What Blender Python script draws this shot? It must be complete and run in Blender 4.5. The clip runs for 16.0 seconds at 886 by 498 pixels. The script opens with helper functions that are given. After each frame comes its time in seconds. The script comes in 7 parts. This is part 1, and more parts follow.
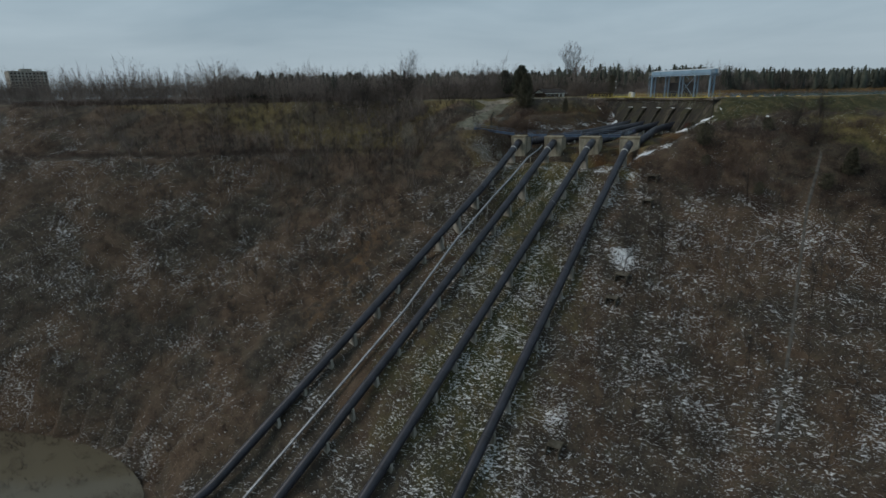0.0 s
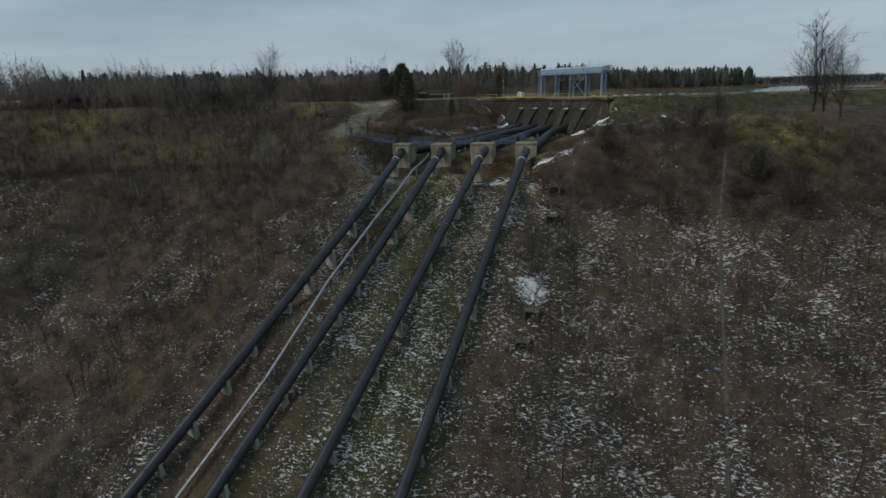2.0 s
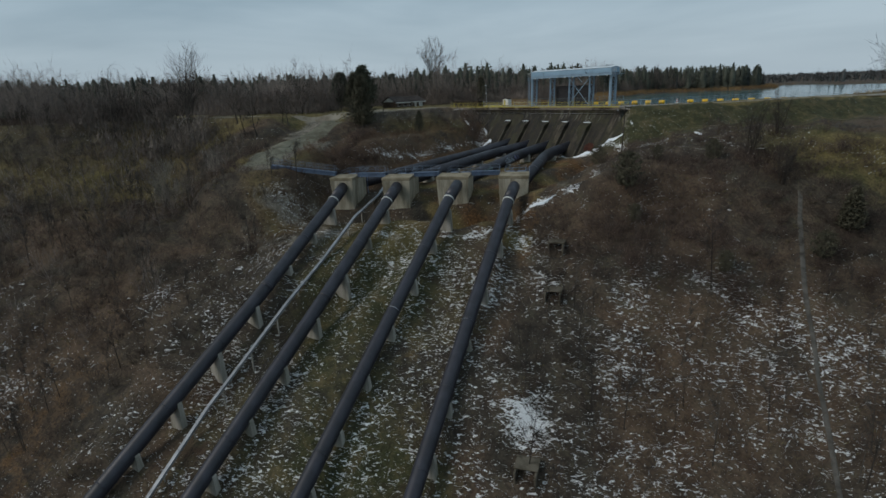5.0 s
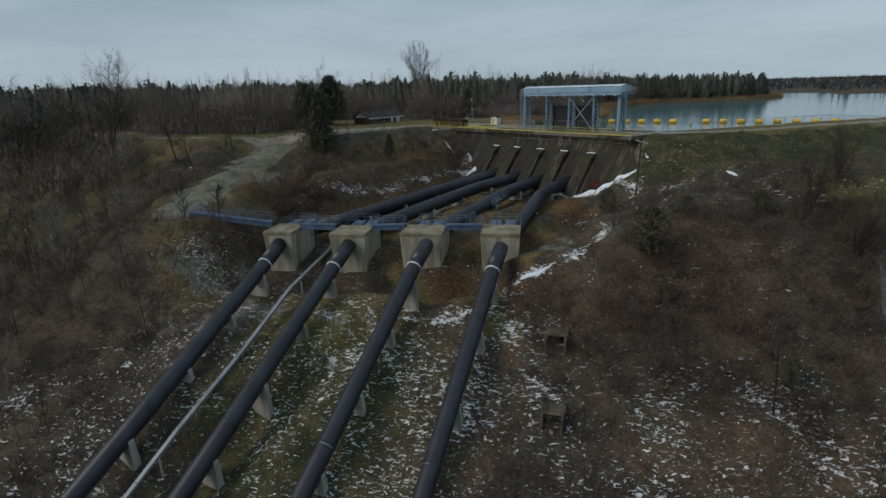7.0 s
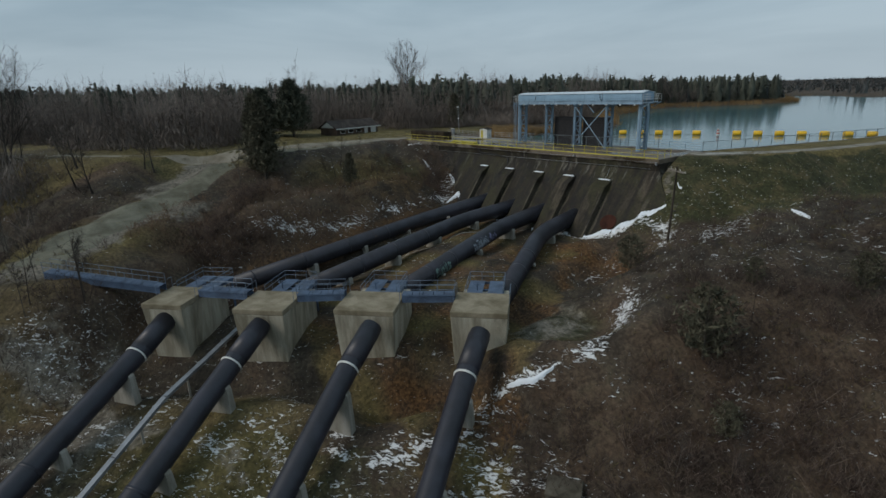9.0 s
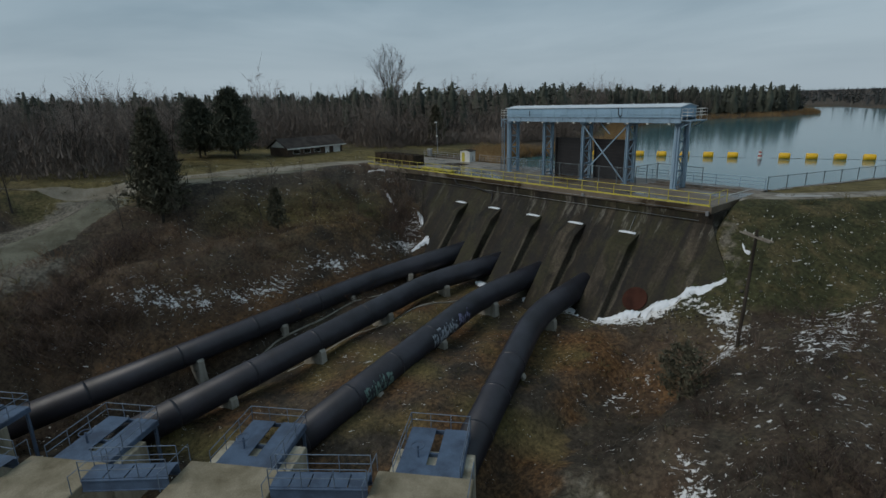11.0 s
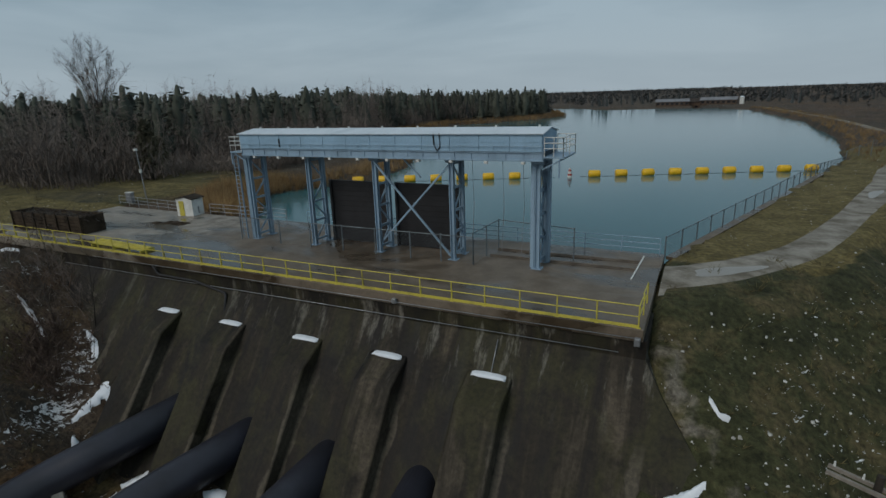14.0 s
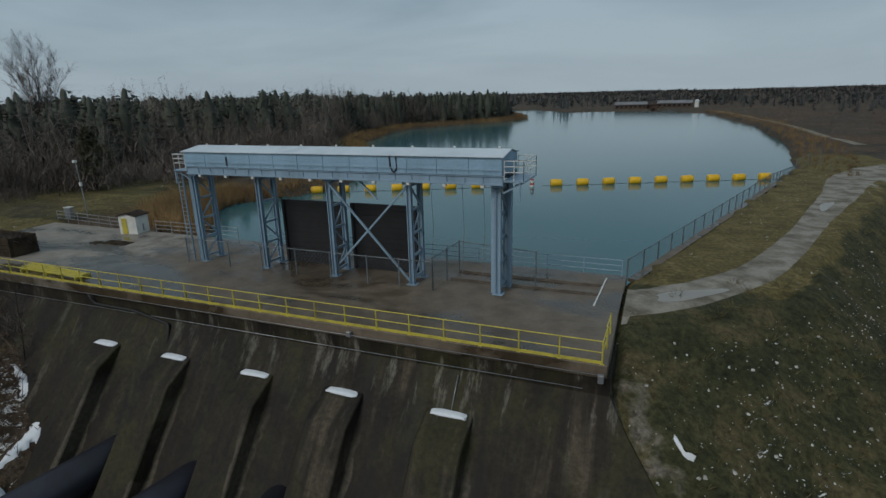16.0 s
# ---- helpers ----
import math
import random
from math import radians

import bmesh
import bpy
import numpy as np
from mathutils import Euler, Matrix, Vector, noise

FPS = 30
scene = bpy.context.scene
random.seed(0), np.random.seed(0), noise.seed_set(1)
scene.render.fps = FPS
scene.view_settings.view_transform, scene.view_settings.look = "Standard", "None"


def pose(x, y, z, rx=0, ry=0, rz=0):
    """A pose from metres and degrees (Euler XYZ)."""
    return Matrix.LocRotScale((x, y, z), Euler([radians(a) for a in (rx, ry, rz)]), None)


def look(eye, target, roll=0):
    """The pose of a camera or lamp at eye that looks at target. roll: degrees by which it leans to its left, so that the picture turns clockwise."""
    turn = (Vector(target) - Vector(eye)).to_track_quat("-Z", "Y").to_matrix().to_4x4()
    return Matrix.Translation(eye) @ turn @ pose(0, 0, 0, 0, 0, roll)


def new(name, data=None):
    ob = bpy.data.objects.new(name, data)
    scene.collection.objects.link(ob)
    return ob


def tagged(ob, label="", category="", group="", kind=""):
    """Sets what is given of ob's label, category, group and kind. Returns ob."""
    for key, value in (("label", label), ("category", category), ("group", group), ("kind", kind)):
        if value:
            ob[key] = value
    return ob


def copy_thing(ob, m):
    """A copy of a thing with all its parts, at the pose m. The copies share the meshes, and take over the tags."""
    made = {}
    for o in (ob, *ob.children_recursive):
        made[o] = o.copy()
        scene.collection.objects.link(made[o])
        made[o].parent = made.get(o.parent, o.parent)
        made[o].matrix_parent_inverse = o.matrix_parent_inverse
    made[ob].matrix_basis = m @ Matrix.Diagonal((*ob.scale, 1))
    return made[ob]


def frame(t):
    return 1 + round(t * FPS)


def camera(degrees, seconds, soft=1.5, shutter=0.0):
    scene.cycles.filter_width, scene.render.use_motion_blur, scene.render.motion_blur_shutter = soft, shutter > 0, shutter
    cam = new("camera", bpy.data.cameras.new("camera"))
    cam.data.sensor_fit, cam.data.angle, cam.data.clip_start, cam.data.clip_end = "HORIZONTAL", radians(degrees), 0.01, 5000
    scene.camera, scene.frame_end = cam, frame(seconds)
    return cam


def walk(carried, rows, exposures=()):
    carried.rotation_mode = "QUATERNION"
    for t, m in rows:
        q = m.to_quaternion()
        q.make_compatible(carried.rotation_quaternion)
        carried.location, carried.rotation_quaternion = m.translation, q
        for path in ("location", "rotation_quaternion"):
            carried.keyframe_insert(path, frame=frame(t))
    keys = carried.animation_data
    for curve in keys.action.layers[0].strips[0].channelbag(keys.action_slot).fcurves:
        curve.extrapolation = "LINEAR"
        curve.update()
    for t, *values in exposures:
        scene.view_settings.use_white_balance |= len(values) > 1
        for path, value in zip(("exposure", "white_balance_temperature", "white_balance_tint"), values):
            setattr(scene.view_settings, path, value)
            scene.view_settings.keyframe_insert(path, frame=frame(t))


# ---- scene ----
cam = camera(79.5, 16.0)
PATH = [
    (0, (124.525, -138.703, 2.882), (122.809, -137.846, 2.316), -1.0),
    (0.5, (119.75, -135.587, 2.875), (118.06, -134.681, 2.307), -1.0),
    (1, (115.073, -132.003, 2.855), (113.438, -131.001, 2.287), -1.3),
    (1.5, (110.478, -128.05, 2.829), (108.924, -126.93, 2.257), -1.3),
    (2, (105.952, -123.826, 2.8), (104.444, -122.644, 2.229), -1.5),
    (2.5, (101.479, -119.43, 2.775), (99.99, -118.224, 2.201), -1.6),
    (3, (97.043, -114.96, 2.757), (95.568, -113.738, 2.184), -1.7),
    (3.5, (92.63, -110.515, 2.753), (91.156, -109.288, 2.186), -1.7),
    (3.7, (90.868, -108.767, 2.756), (89.384, -107.551, 2.192), -1.7),
    (5.8, (75.391, -89.741, 6.218), (73.904, -88.531, 5.649), -2.3),
    (6, (73.797, -88.145, 6.65), (72.316, -86.927, 6.083), -2.1),
    (6.5, (69.963, -84.058, 7.495), (68.489, -82.831, 6.926), -1.7),
    (7, (66.293, -79.854, 8.057), (64.824, -78.624, 7.486), -1.6),
    (7.5, (62.727, -75.561, 8.4), (61.259, -74.329, 7.827), -1.7),
    (8, (59.202, -71.206, 8.588), (57.733, -69.974, 8.018), -1.6),
    (8.5, (55.657, -66.818, 8.685), (54.185, -65.588, 8.119), -1.6),
    (9, (52.029, -62.424, 8.756), (50.559, -61.191, 8.191), -1.6),
    (9.2, (50.541, -60.672, 8.791), (49.071, -59.438, 8.227), -1.4),
    (11.3, (34.718, -41.141, 8.992), (33.239, -39.903, 8.463), -1.6),
    (11.5, (32.782, -39.402, 9.021), (31.314, -38.153, 8.488), -1.6),
    (12, (29.034, -35.063, 9.127), (27.642, -33.733, 8.588), -1.5),
    (12.5, (25.883, -30.786, 9.37), (24.675, -29.287, 8.827), -1.7),
    (13, (23.179, -26.926, 9.673), (22.18, -25.282, 9.123), -1.9),
    (13.5, (21.24, -23.89, 9.902), (20.34, -22.191, 9.351), -2.0),
    (14, (20.268, -21.901, 9.996), (19.417, -20.175, 9.451), -1.9),
    (14.5, (20.08, -20.903, 10.015), (19.269, -19.158, 9.469), -1.9),
    (15, (20.16, -20.568, 10.122), (19.376, -18.812, 9.573), -1.8),
    (15.5, (20.041, -20.446, 10.478), (19.287, -18.677, 9.929), -1.6),
    (16, (19.985, -20.219, 11.077), (19.253, -18.441, 10.528), -1.5),
]
walk(cam, [(t, look(eye, target, roll)) for t, eye, target, roll in PATH], [(0.0, 0.10), (3.5, 0.15), (6.5, 0.20), (9.0, 0.17), (11.5, -0.04), (13.0, -0.06), (16.0, -0.08)])


# ---- sky, sun, exposure ----
scene.view_settings.exposure = 0.0
world = bpy.data.worlds.new("overcast_sky")
scene.world = world
world.use_nodes = True
wn, wl = world.node_tree.nodes, world.node_tree.links
wn.clear()


def wnode(kind, **values):
    n = wn.new(kind)
    for key, value in values.items():
        n.inputs[key].default_value = value
    return n


SUN_AZ, SUN_EL = 200.0, 38.0
sky = wn.new("ShaderNodeTexSky")
sky.sky_type, sky.sun_disc = "NISHITA", False
sky.sun_elevation, sky.sun_rotation = radians(SUN_EL), radians(SUN_AZ)
sky.air_density, sky.dust_density, sky.ozone_density = 1.0, 4.0, 1.0
coord = wn.new("ShaderNodeTexCoord")
stretch = wn.new("ShaderNodeMapping")
stretch.inputs["Scale"].default_value = (1.0, 1.0, 5.5)
wl.new(coord.outputs["Generated"], stretch.inputs["Vector"])
cloud = wnode("ShaderNodeTexNoise", Scale=1.7, Detail=5.0, Roughness=0.52, Distortion=0.35)
wl.new(stretch.outputs["Vector"], cloud.inputs["Vector"])
ramp = wn.new("ShaderNodeValToRGB")
ramp.color_ramp.elements[0].position, ramp.color_ramp.elements[0].color = 0.33, (0.208, 0.302, 0.372, 1)
ramp.color_ramp.elements[1].position, ramp.color_ramp.elements[1].color = 0.66, (0.365, 0.472, 0.545, 1)
wl.new(cloud.outputs["Fac"], ramp.inputs["Fac"])
# a paler band of cloud low over the horizon
split = wn.new("ShaderNodeSeparateXYZ")
wl.new(coord.outputs["Generated"], split.inputs["Vector"])
band = wn.new("ShaderNodeMapRange")
band.inputs["From Min"].default_value, band.inputs["From Max"].default_value = 0.0, 0.17
band.inputs["To Min"].default_value, band.inputs["To Max"].default_value = 0.62, 0.0
wl.new(split.outputs["Z"], band.inputs["Value"])
pale = wn.new("ShaderNodeMix")
pale.data_type = "RGBA"
pale.inputs["B"].default_value = (0.445, 0.515, 0.566, 1)
wl.new(band.outputs["Result"], pale.inputs["Factor"])
wl.new(ramp.outputs["Color"], pale.inputs["A"])
cover = wnode("ShaderNodeBackground", Strength=1.0)
wl.new(pale.outputs["Result"], cover.inputs["Color"])
clear = wnode("ShaderNodeBackground", Strength=0.05)
wl.new(sky.outputs["Color"], clear.inputs["Color"])
both = wnode("ShaderNodeMixShader", Fac=0.88)
wl.new(clear.outputs["Background"], both.inputs[1])
wl.new(cover.outputs["Background"], both.inputs[2])
wout = wn.new("ShaderNodeOutputWorld")
wl.new(both.outputs["Shader"], wout.inputs["Surface"])

sun = new("sun", bpy.data.lights.new("sun", "SUN"))
sun.data.energy, sun.data.angle, sun.data.color = 1.2, radians(30), (1.0, 0.95, 0.88)
sun.matrix_world = pose(0, 0, 60, 90 - SUN_EL, 0, 180 - SUN_AZ)


# ---- materials ----
def material(name):
    m = bpy.data.materials.new(name)
    m.use_nodes = True
    nt = m.node_tree
    bsdf = nt.nodes["Principled BSDF"]
    return m, nt, bsdf


def noise_node(nt, scale, detail=4.0, rough=0.55, distort=0.0, squash=(1, 1, 1), object_space=True, turn=None):
    tc = nt.nodes.new("ShaderNodeTexCoord")
    mp = nt.nodes.new("ShaderNodeMapping")
    mp.inputs["Scale"].default_value = squash
    if turn is not None:
        mp.vector_type = "TEXTURE"
        mp.inputs["Rotation"].default_value = (0, 0, radians(turn))
    n = nt.nodes.new("ShaderNodeTexNoise")
    n.inputs["Scale"].default_value, n.inputs["Detail"].default_value = scale, detail
    n.inputs["Roughness"].default_value, n.inputs["Distortion"].default_value = rough, distort
    if object_space:
        geo = nt.nodes.new("ShaderNodeNewGeometry")
        nt.links.new(geo.outputs["Position"], mp.inputs["Vector"])
        nt.nodes.remove(tc)
    else:
        nt.links.new(tc.outputs["Object"], mp.inputs["Vector"])
    nt.links.new(mp.outputs["Vector"], n.inputs["Vector"])
    return n.outputs["Fac"]


def ramp_node(nt, fac, stops):
    r = nt.nodes.new("ShaderNodeValToRGB")
    e = r.color_ramp.elements
    while len(e) < len(stops):
        e.new(0.5)
    for item, (at, c) in zip(e, stops):
        item.position, item.color = at, (*c, 1)
    nt.links.new(fac, r.inputs["Fac"])
    return r.outputs["Color"]


def mix_node(nt, fac, a, b, mode="MIX"):
    m = nt.nodes.new("ShaderNodeMix")
    m.data_type, m.blend_type = "RGBA", mode
    for key, v in (("Factor", fac), ("A", a), ("B", b)):
        if isinstance(v, tuple):
            m.inputs[key].default_value = (*v, 1)
        elif isinstance(v, (int, float)):
            m.inputs[key].default_value = v
        else:
            nt.links.new(v, m.inputs[key])
    return m.outputs["Result"]


def math_node(nt, op, a, b=0.0, c=None):
    m = nt.nodes.new("ShaderNodeMath")
    m.operation = op
    for i, v in enumerate((a, b) if c is None else (a, b, c)):
        if isinstance(v, (int, float)):
            m.inputs[i].default_value = v
        else:
            nt.links.new(v, m.inputs[i])
    return m.outputs[0]


def range_node(nt, v, lo, hi, to0=0.0, to1=1.0):
    m = nt.nodes.new("ShaderNodeMapRange")
    for key, x in (("From Min", lo), ("From Max", hi), ("To Min", to0), ("To Max", to1)):
        m.inputs[key].default_value = x
    nt.links.new(v, m.inputs["Value"])
    return m.outputs["Result"]


def bump(nt, bsdf, height, strength, distance):
    b = nt.nodes.new("ShaderNodeBump")
    b.inputs["Strength"].default_value, b.inputs["Distance"].default_value = strength, distance
    nt.links.new(height, b.inputs["Height"])
    nt.links.new(b.outputs["Normal"], bsdf.inputs["Normal"])


def attribute(nt, name):
    a = nt.nodes.new("ShaderNodeAttribute")
    a.attribute_name = name
    return a.outputs["Fac"]


def worn(name, base, dark, rough=0.6, metal=0.0, scale=0.8, stain=(0.42, 0.6), streak=False, spec=0.5, bumpy=0.15, fine=14.0):
    """A surface of one base colour with stains at a large scale and grain at a small one."""
    m, nt, b = material(name)
    big = noise_node(nt, scale, 5.0, 0.6, 0.3, (1, 1, 0.16) if streak else (1, 1, 1))
    small = noise_node(nt, fine, 3.0, 0.6)
    col = ramp_node(nt, big, [(stain[0], dark), (stain[1], base)])
    grain = range_node(nt, small, 0.3, 0.7, 0.86, 1.1)
    col = mix_node(nt, 1.0, col, grain, "MULTIPLY")
    nt.links.new(col, b.inputs["Base Color"])
    nt.links.new(range_node(nt, big, 0.3, 0.7, rough + 0.12, rough - 0.1), b.inputs["Roughness"])
    b.inputs["Metallic"].default_value = metal
    b.inputs["Specular IOR Level"].default_value = spec
    if bumpy:
        bump(nt, b, small, bumpy, 0.03)
    return m


def ground_material():
    m, nt, b = material("hillside_litter")
    patch = noise_node(nt, 0.06, 4.0, 0.6, 0.6)
    mid = noise_node(nt, 0.45, 5.0, 0.65, 0.4)
    fine = noise_node(nt, 3.2, 4.0, 0.7, 0.2)
    litter = ramp_node(nt, mid, [(0.30, (0.030, 0.025, 0.019)), (0.45, (0.046, 0.038, 0.029)), (0.56, (0.070, 0.057, 0.042)), (0.70, (0.060, 0.055, 0.038))])
    rust = ramp_node(nt, patch, [(0.43, (0.0, 0.0, 0.0)), (0.58, (0.082, 0.040, 0.019))])
    litter = mix_node(nt, 0.45, litter, rust, "ADD")
    rusty = math_node(nt, "ADD", attribute(nt, "rust"), range_node(nt, mid, 0.3, 0.7, -0.25, 0.25))
    litter = mix_node(nt, range_node(nt, rusty, 0.3, 0.75), litter, ramp_node(nt, fine, [(0.35, (0.070, 0.036, 0.016)), (0.65, (0.150, 0.080, 0.034))]))
    moss = ramp_node(nt, mid, [(0.30, (0.029, 0.030, 0.014)), (0.48, (0.050, 0.051, 0.023)), (0.58, (0.080, 0.068, 0.032)), (0.74, (0.128, 0.100, 0.054))])
    turf = attribute(nt, "turf")
    wob = math_node(nt, "ADD", turf, math_node(nt, "ADD", range_node(nt, patch, 0.3, 0.7, -0.28, 0.28), range_node(nt, mid, 0.3, 0.7, -0.16, 0.16)))
    col = mix_node(nt, range_node(nt, wob, 0.35, 0.65), litter, moss)
    straw = math_node(nt, "ADD", attribute(nt, "straw"), range_node(nt, patch, 0.3, 0.7, -0.2, 0.2))
    col = mix_node(nt, range_node(nt, straw, 0.3, 0.7), col, ramp_node(nt, mid, [(0.32, (0.084, 0.068, 0.026)), (0.52, (0.142, 0.112, 0.044)), (0.7, (0.190, 0.150, 0.066))]))
    mud = attribute(nt, "mud")
    track = ramp_node(nt, mid, [(0.35, (0.10, 0.088, 0.068)), (0.6, (0.20, 0.178, 0.145))])
    col = mix_node(nt, range_node(nt, math_node(nt, "ADD", mud, range_node(nt, mid, 0.3, 0.7, -0.22, 0.22)), 0.4, 0.62), col, track)
    col = mix_node(nt, 1.0, col, range_node(nt, fine, 0.3, 0.7, 0.40, 1.5), "MULTIPLY")
    # thin broken snow, thicker where it drifted
    snow = attribute(nt, "snow")
    specks = noise_node(nt, 2.5, 5.0, 0.70, 0.9, (1.7, 0.9, 0.6), True, 40)
    drift = noise_node(nt, 0.13, 5.0, 0.65, 0.6)
    level = math_node(nt, "ADD", specks, math_node(nt, "MULTIPLY", range_node(nt, drift, 0.3, 0.7, -0.06, 0.06), 1.0))
    level = math_node(nt, "ADD", level, range_node(nt, snow, 0.0, 1.0, -0.26, 0.18))
    cover_ = range_node(nt, level, 0.541, 0.556)
    col = mix_node(nt, cover_, col, (0.74, 0.74, 0.74))
    nt.links.new(col, b.inputs["Base Color"])
    b.inputs["Roughness"].default_value = 0.9
    b.inputs["Specular IOR Level"].default_value = 0.2
    bump(nt, b, math_node(nt, "ADD", fine, math_node(nt, "MULTIPLY", cover_, 0.4)), 0.8, 0.25)
    return m


def dam_concrete():
    """Old wet dam face: dark moss streaks that run down, pale lime at the joints."""
    m, nt, b = material("stained_dam_concrete")
    run = noise_node(nt, 0.9, 6.0, 0.62, 0.3, (1.0, 0.14, 0.10))
    big = noise_node(nt, 0.22, 4.0, 0.6, 0.5)
    fine = noise_node(nt, 4.0, 6.0, 0.7)
    lime = noise_node(nt, 1.3, 5.0, 0.7, 0.2, (1.0, 0.2, 0.22))
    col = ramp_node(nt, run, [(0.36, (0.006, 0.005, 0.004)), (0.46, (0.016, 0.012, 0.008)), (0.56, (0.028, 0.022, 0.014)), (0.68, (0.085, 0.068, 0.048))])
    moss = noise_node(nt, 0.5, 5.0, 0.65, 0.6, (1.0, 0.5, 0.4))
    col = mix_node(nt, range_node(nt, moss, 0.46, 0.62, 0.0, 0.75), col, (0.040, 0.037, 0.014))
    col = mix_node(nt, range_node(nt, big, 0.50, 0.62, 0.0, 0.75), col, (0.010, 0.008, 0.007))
    geo = nt.nodes.new("ShaderNodeNewGeometry")
    sep = nt.nodes.new("ShaderNodeSeparateXYZ")
    nt.links.new(geo.outputs["Position"], sep.inputs["Vector"])
    high = range_node(nt, sep.outputs["Z"], -4.6, -1.4)
    high = math_node(nt, "MULTIPLY", high, range_node(nt, sep.outputs["X"], -8.0, 10.0, 0.45, 1.0))
    pale_ = math_node(nt, "MULTIPLY", range_node(nt, lime, 0.56, 0.66, 0.0, 0.62), high)
    col = mix_node(nt, pale_, col, (0.26, 0.245, 0.205))
    # pale bands down the +x side of each pier, on its lower part
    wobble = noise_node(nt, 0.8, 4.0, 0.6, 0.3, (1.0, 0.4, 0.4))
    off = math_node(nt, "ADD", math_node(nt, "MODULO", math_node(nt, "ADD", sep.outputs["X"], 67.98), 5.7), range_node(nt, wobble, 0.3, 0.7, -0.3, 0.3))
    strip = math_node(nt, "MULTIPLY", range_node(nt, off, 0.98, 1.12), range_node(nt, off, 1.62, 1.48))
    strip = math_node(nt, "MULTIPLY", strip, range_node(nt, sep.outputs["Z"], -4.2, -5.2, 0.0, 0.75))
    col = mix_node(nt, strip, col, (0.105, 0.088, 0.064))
    col = mix_node(nt, 1.0, col, range_node(nt, fine, 0.3, 0.7, 0.46, 1.22), "MULTIPLY")
    nt.links.new(col, b.inputs["Base Color"])
    nt.links.new(range_node(nt, run, 0.3, 0.7, 0.6, 0.85), b.inputs["Roughness"])
    b.inputs["Specular IOR Level"].default_value = 0.3
    bump(nt, b, fine, 0.35, 0.05)
    return m


def deck_concrete():
    """Deck slab with standing water and a drier pale end."""
    m, nt, b = material("wet_deck_concrete")
    wet = noise_node(nt, 0.16, 5.0, 0.62, 0.6, (0.7, 1.3, 1))
    fine = noise_node(nt, 6.0, 4.0, 0.65)
    mid = noise_node(nt, 0.8, 4.0, 0.6)
    col = ramp_node(nt, mid, [(0.35, (0.108, 0.082, 0.057)), (0.65, (0.165, 0.130, 0.095))])
    geo = nt.nodes.new("ShaderNodeNewGeometry")
    sep = nt.nodes.new("ShaderNodeSeparateXYZ")
    nt.links.new(geo.outputs["Position"], sep.inputs["Vector"])
    dry = math_node(nt, "ADD", range_node(nt, sep.outputs["X"], -10.0, -24.0, 0.0, 1.0), range_node(nt, mid, 0.3, 0.7, -0.3, 0.3))
    col = mix_node(nt, range_node(nt, dry, 0.3, 0.7), col, ramp_node(nt, mid, [(0.35, (0.19, 0.165, 0.135)), (0.65, (0.27, 0.24, 0.20))]))
    pool = range_node(nt, wet, 0.47, 0.57)
    col = mix_node(nt, pool, col, mix_node(nt, 1.0, col, (0.42, 0.40, 0.36), "MULTIPLY"))
    col = mix_node(nt, 1.0, col, range_node(nt, fine, 0.3, 0.7, 0.85, 1.12), "MULTIPLY")
    nt.links.new(col, b.inputs["Base Color"])
    nt.links.new(range_node(nt, wet, 0.44, 0.60, 0.65, 0.12), b.inputs["Roughness"])
    bump(nt, b, fine, 0.12, 0.02)
    return m


def pipe_skin():
    m, nt, b = material("black_coated_steel_pipe")
    big = noise_node(nt, 0.5, 5.0, 0.6, 0.2)
    fine = noise_node(nt, 16.0, 3.0, 0.6)
    col = ramp_node(nt, big, [(0.35, (0.017, 0.017, 0.022)), (0.65, (0.031, 0.031, 0.042))])
    nt.links.new(col, b.inputs["Base Color"])
    nt.links.new(range_node(nt, big, 0.3, 0.7, 0.5, 0.38), b.inputs["Roughness"])
    b.inputs["Specular IOR Level"].default_value = 0.45
    bump(nt, b, fine, 0.08, 0.01)
    return m


def plain(name, color, rough=0.6, metal=0.0, var=0.15, scale=3.0, spec=0.5):
    m, nt, b = material(name)
    n = noise_node(nt, scale, 3.0, 0.6)
    col = mix_node(nt, 1.0, color, range_node(nt, n, 0.3, 0.7, 1 - var, 1 + var), "MULTIPLY")
    nt.links.new(col, b.inputs["Base Color"])
    b.inputs["Roughness"].default_value, b.inputs["Metallic"].default_value = rough, metal
    b.inputs["Specular IOR Level"].default_value = spec
    return m


def twig_material(name, stops, rough=0.85):
    """Bark and twigs: every stem has a tone of its own."""
    m, nt, b = material(name)
    geo = nt.nodes.new("ShaderNodeNewGeometry")
    col = ramp_node(nt, geo.outputs["Random Per Island"], stops)
    patch = noise_node(nt, 0.05, 4.0, 0.6)
    col = mix_node(nt, 1.0, col, range_node(nt, patch, 0.3, 0.7, 0.5, 1.45), "MULTIPLY")
    nt.links.new(col, b.inputs["Base Color"])
    b.inputs["Roughness"].default_value = rough
    b.inputs["Specular IOR Level"].default_value = 0.2
    return m


def water_material(name, deep, ripple=0.05, scale=2.0):
    m, nt, b = material(name)
    n = noise_node(nt, scale, 3.0, 0.55, 0.0, (1.0, 0.5, 1.0))
    calm = noise_node(nt, 0.05, 3.0, 0.6)
    b.inputs["Base Color"].default_value = (*deep, 1)
    b.inputs["Roughness"].default_value = 0.11
    b.inputs["IOR"].default_value = 1.33
    b.inputs["Specular IOR Level"].default_value = 0.5
    bump(nt, b, math_node(nt, "MULTIPLY", n, range_node(nt, calm, 0.35, 0.65, 0.25, 1.0)), ripple, 0.08)
    return m


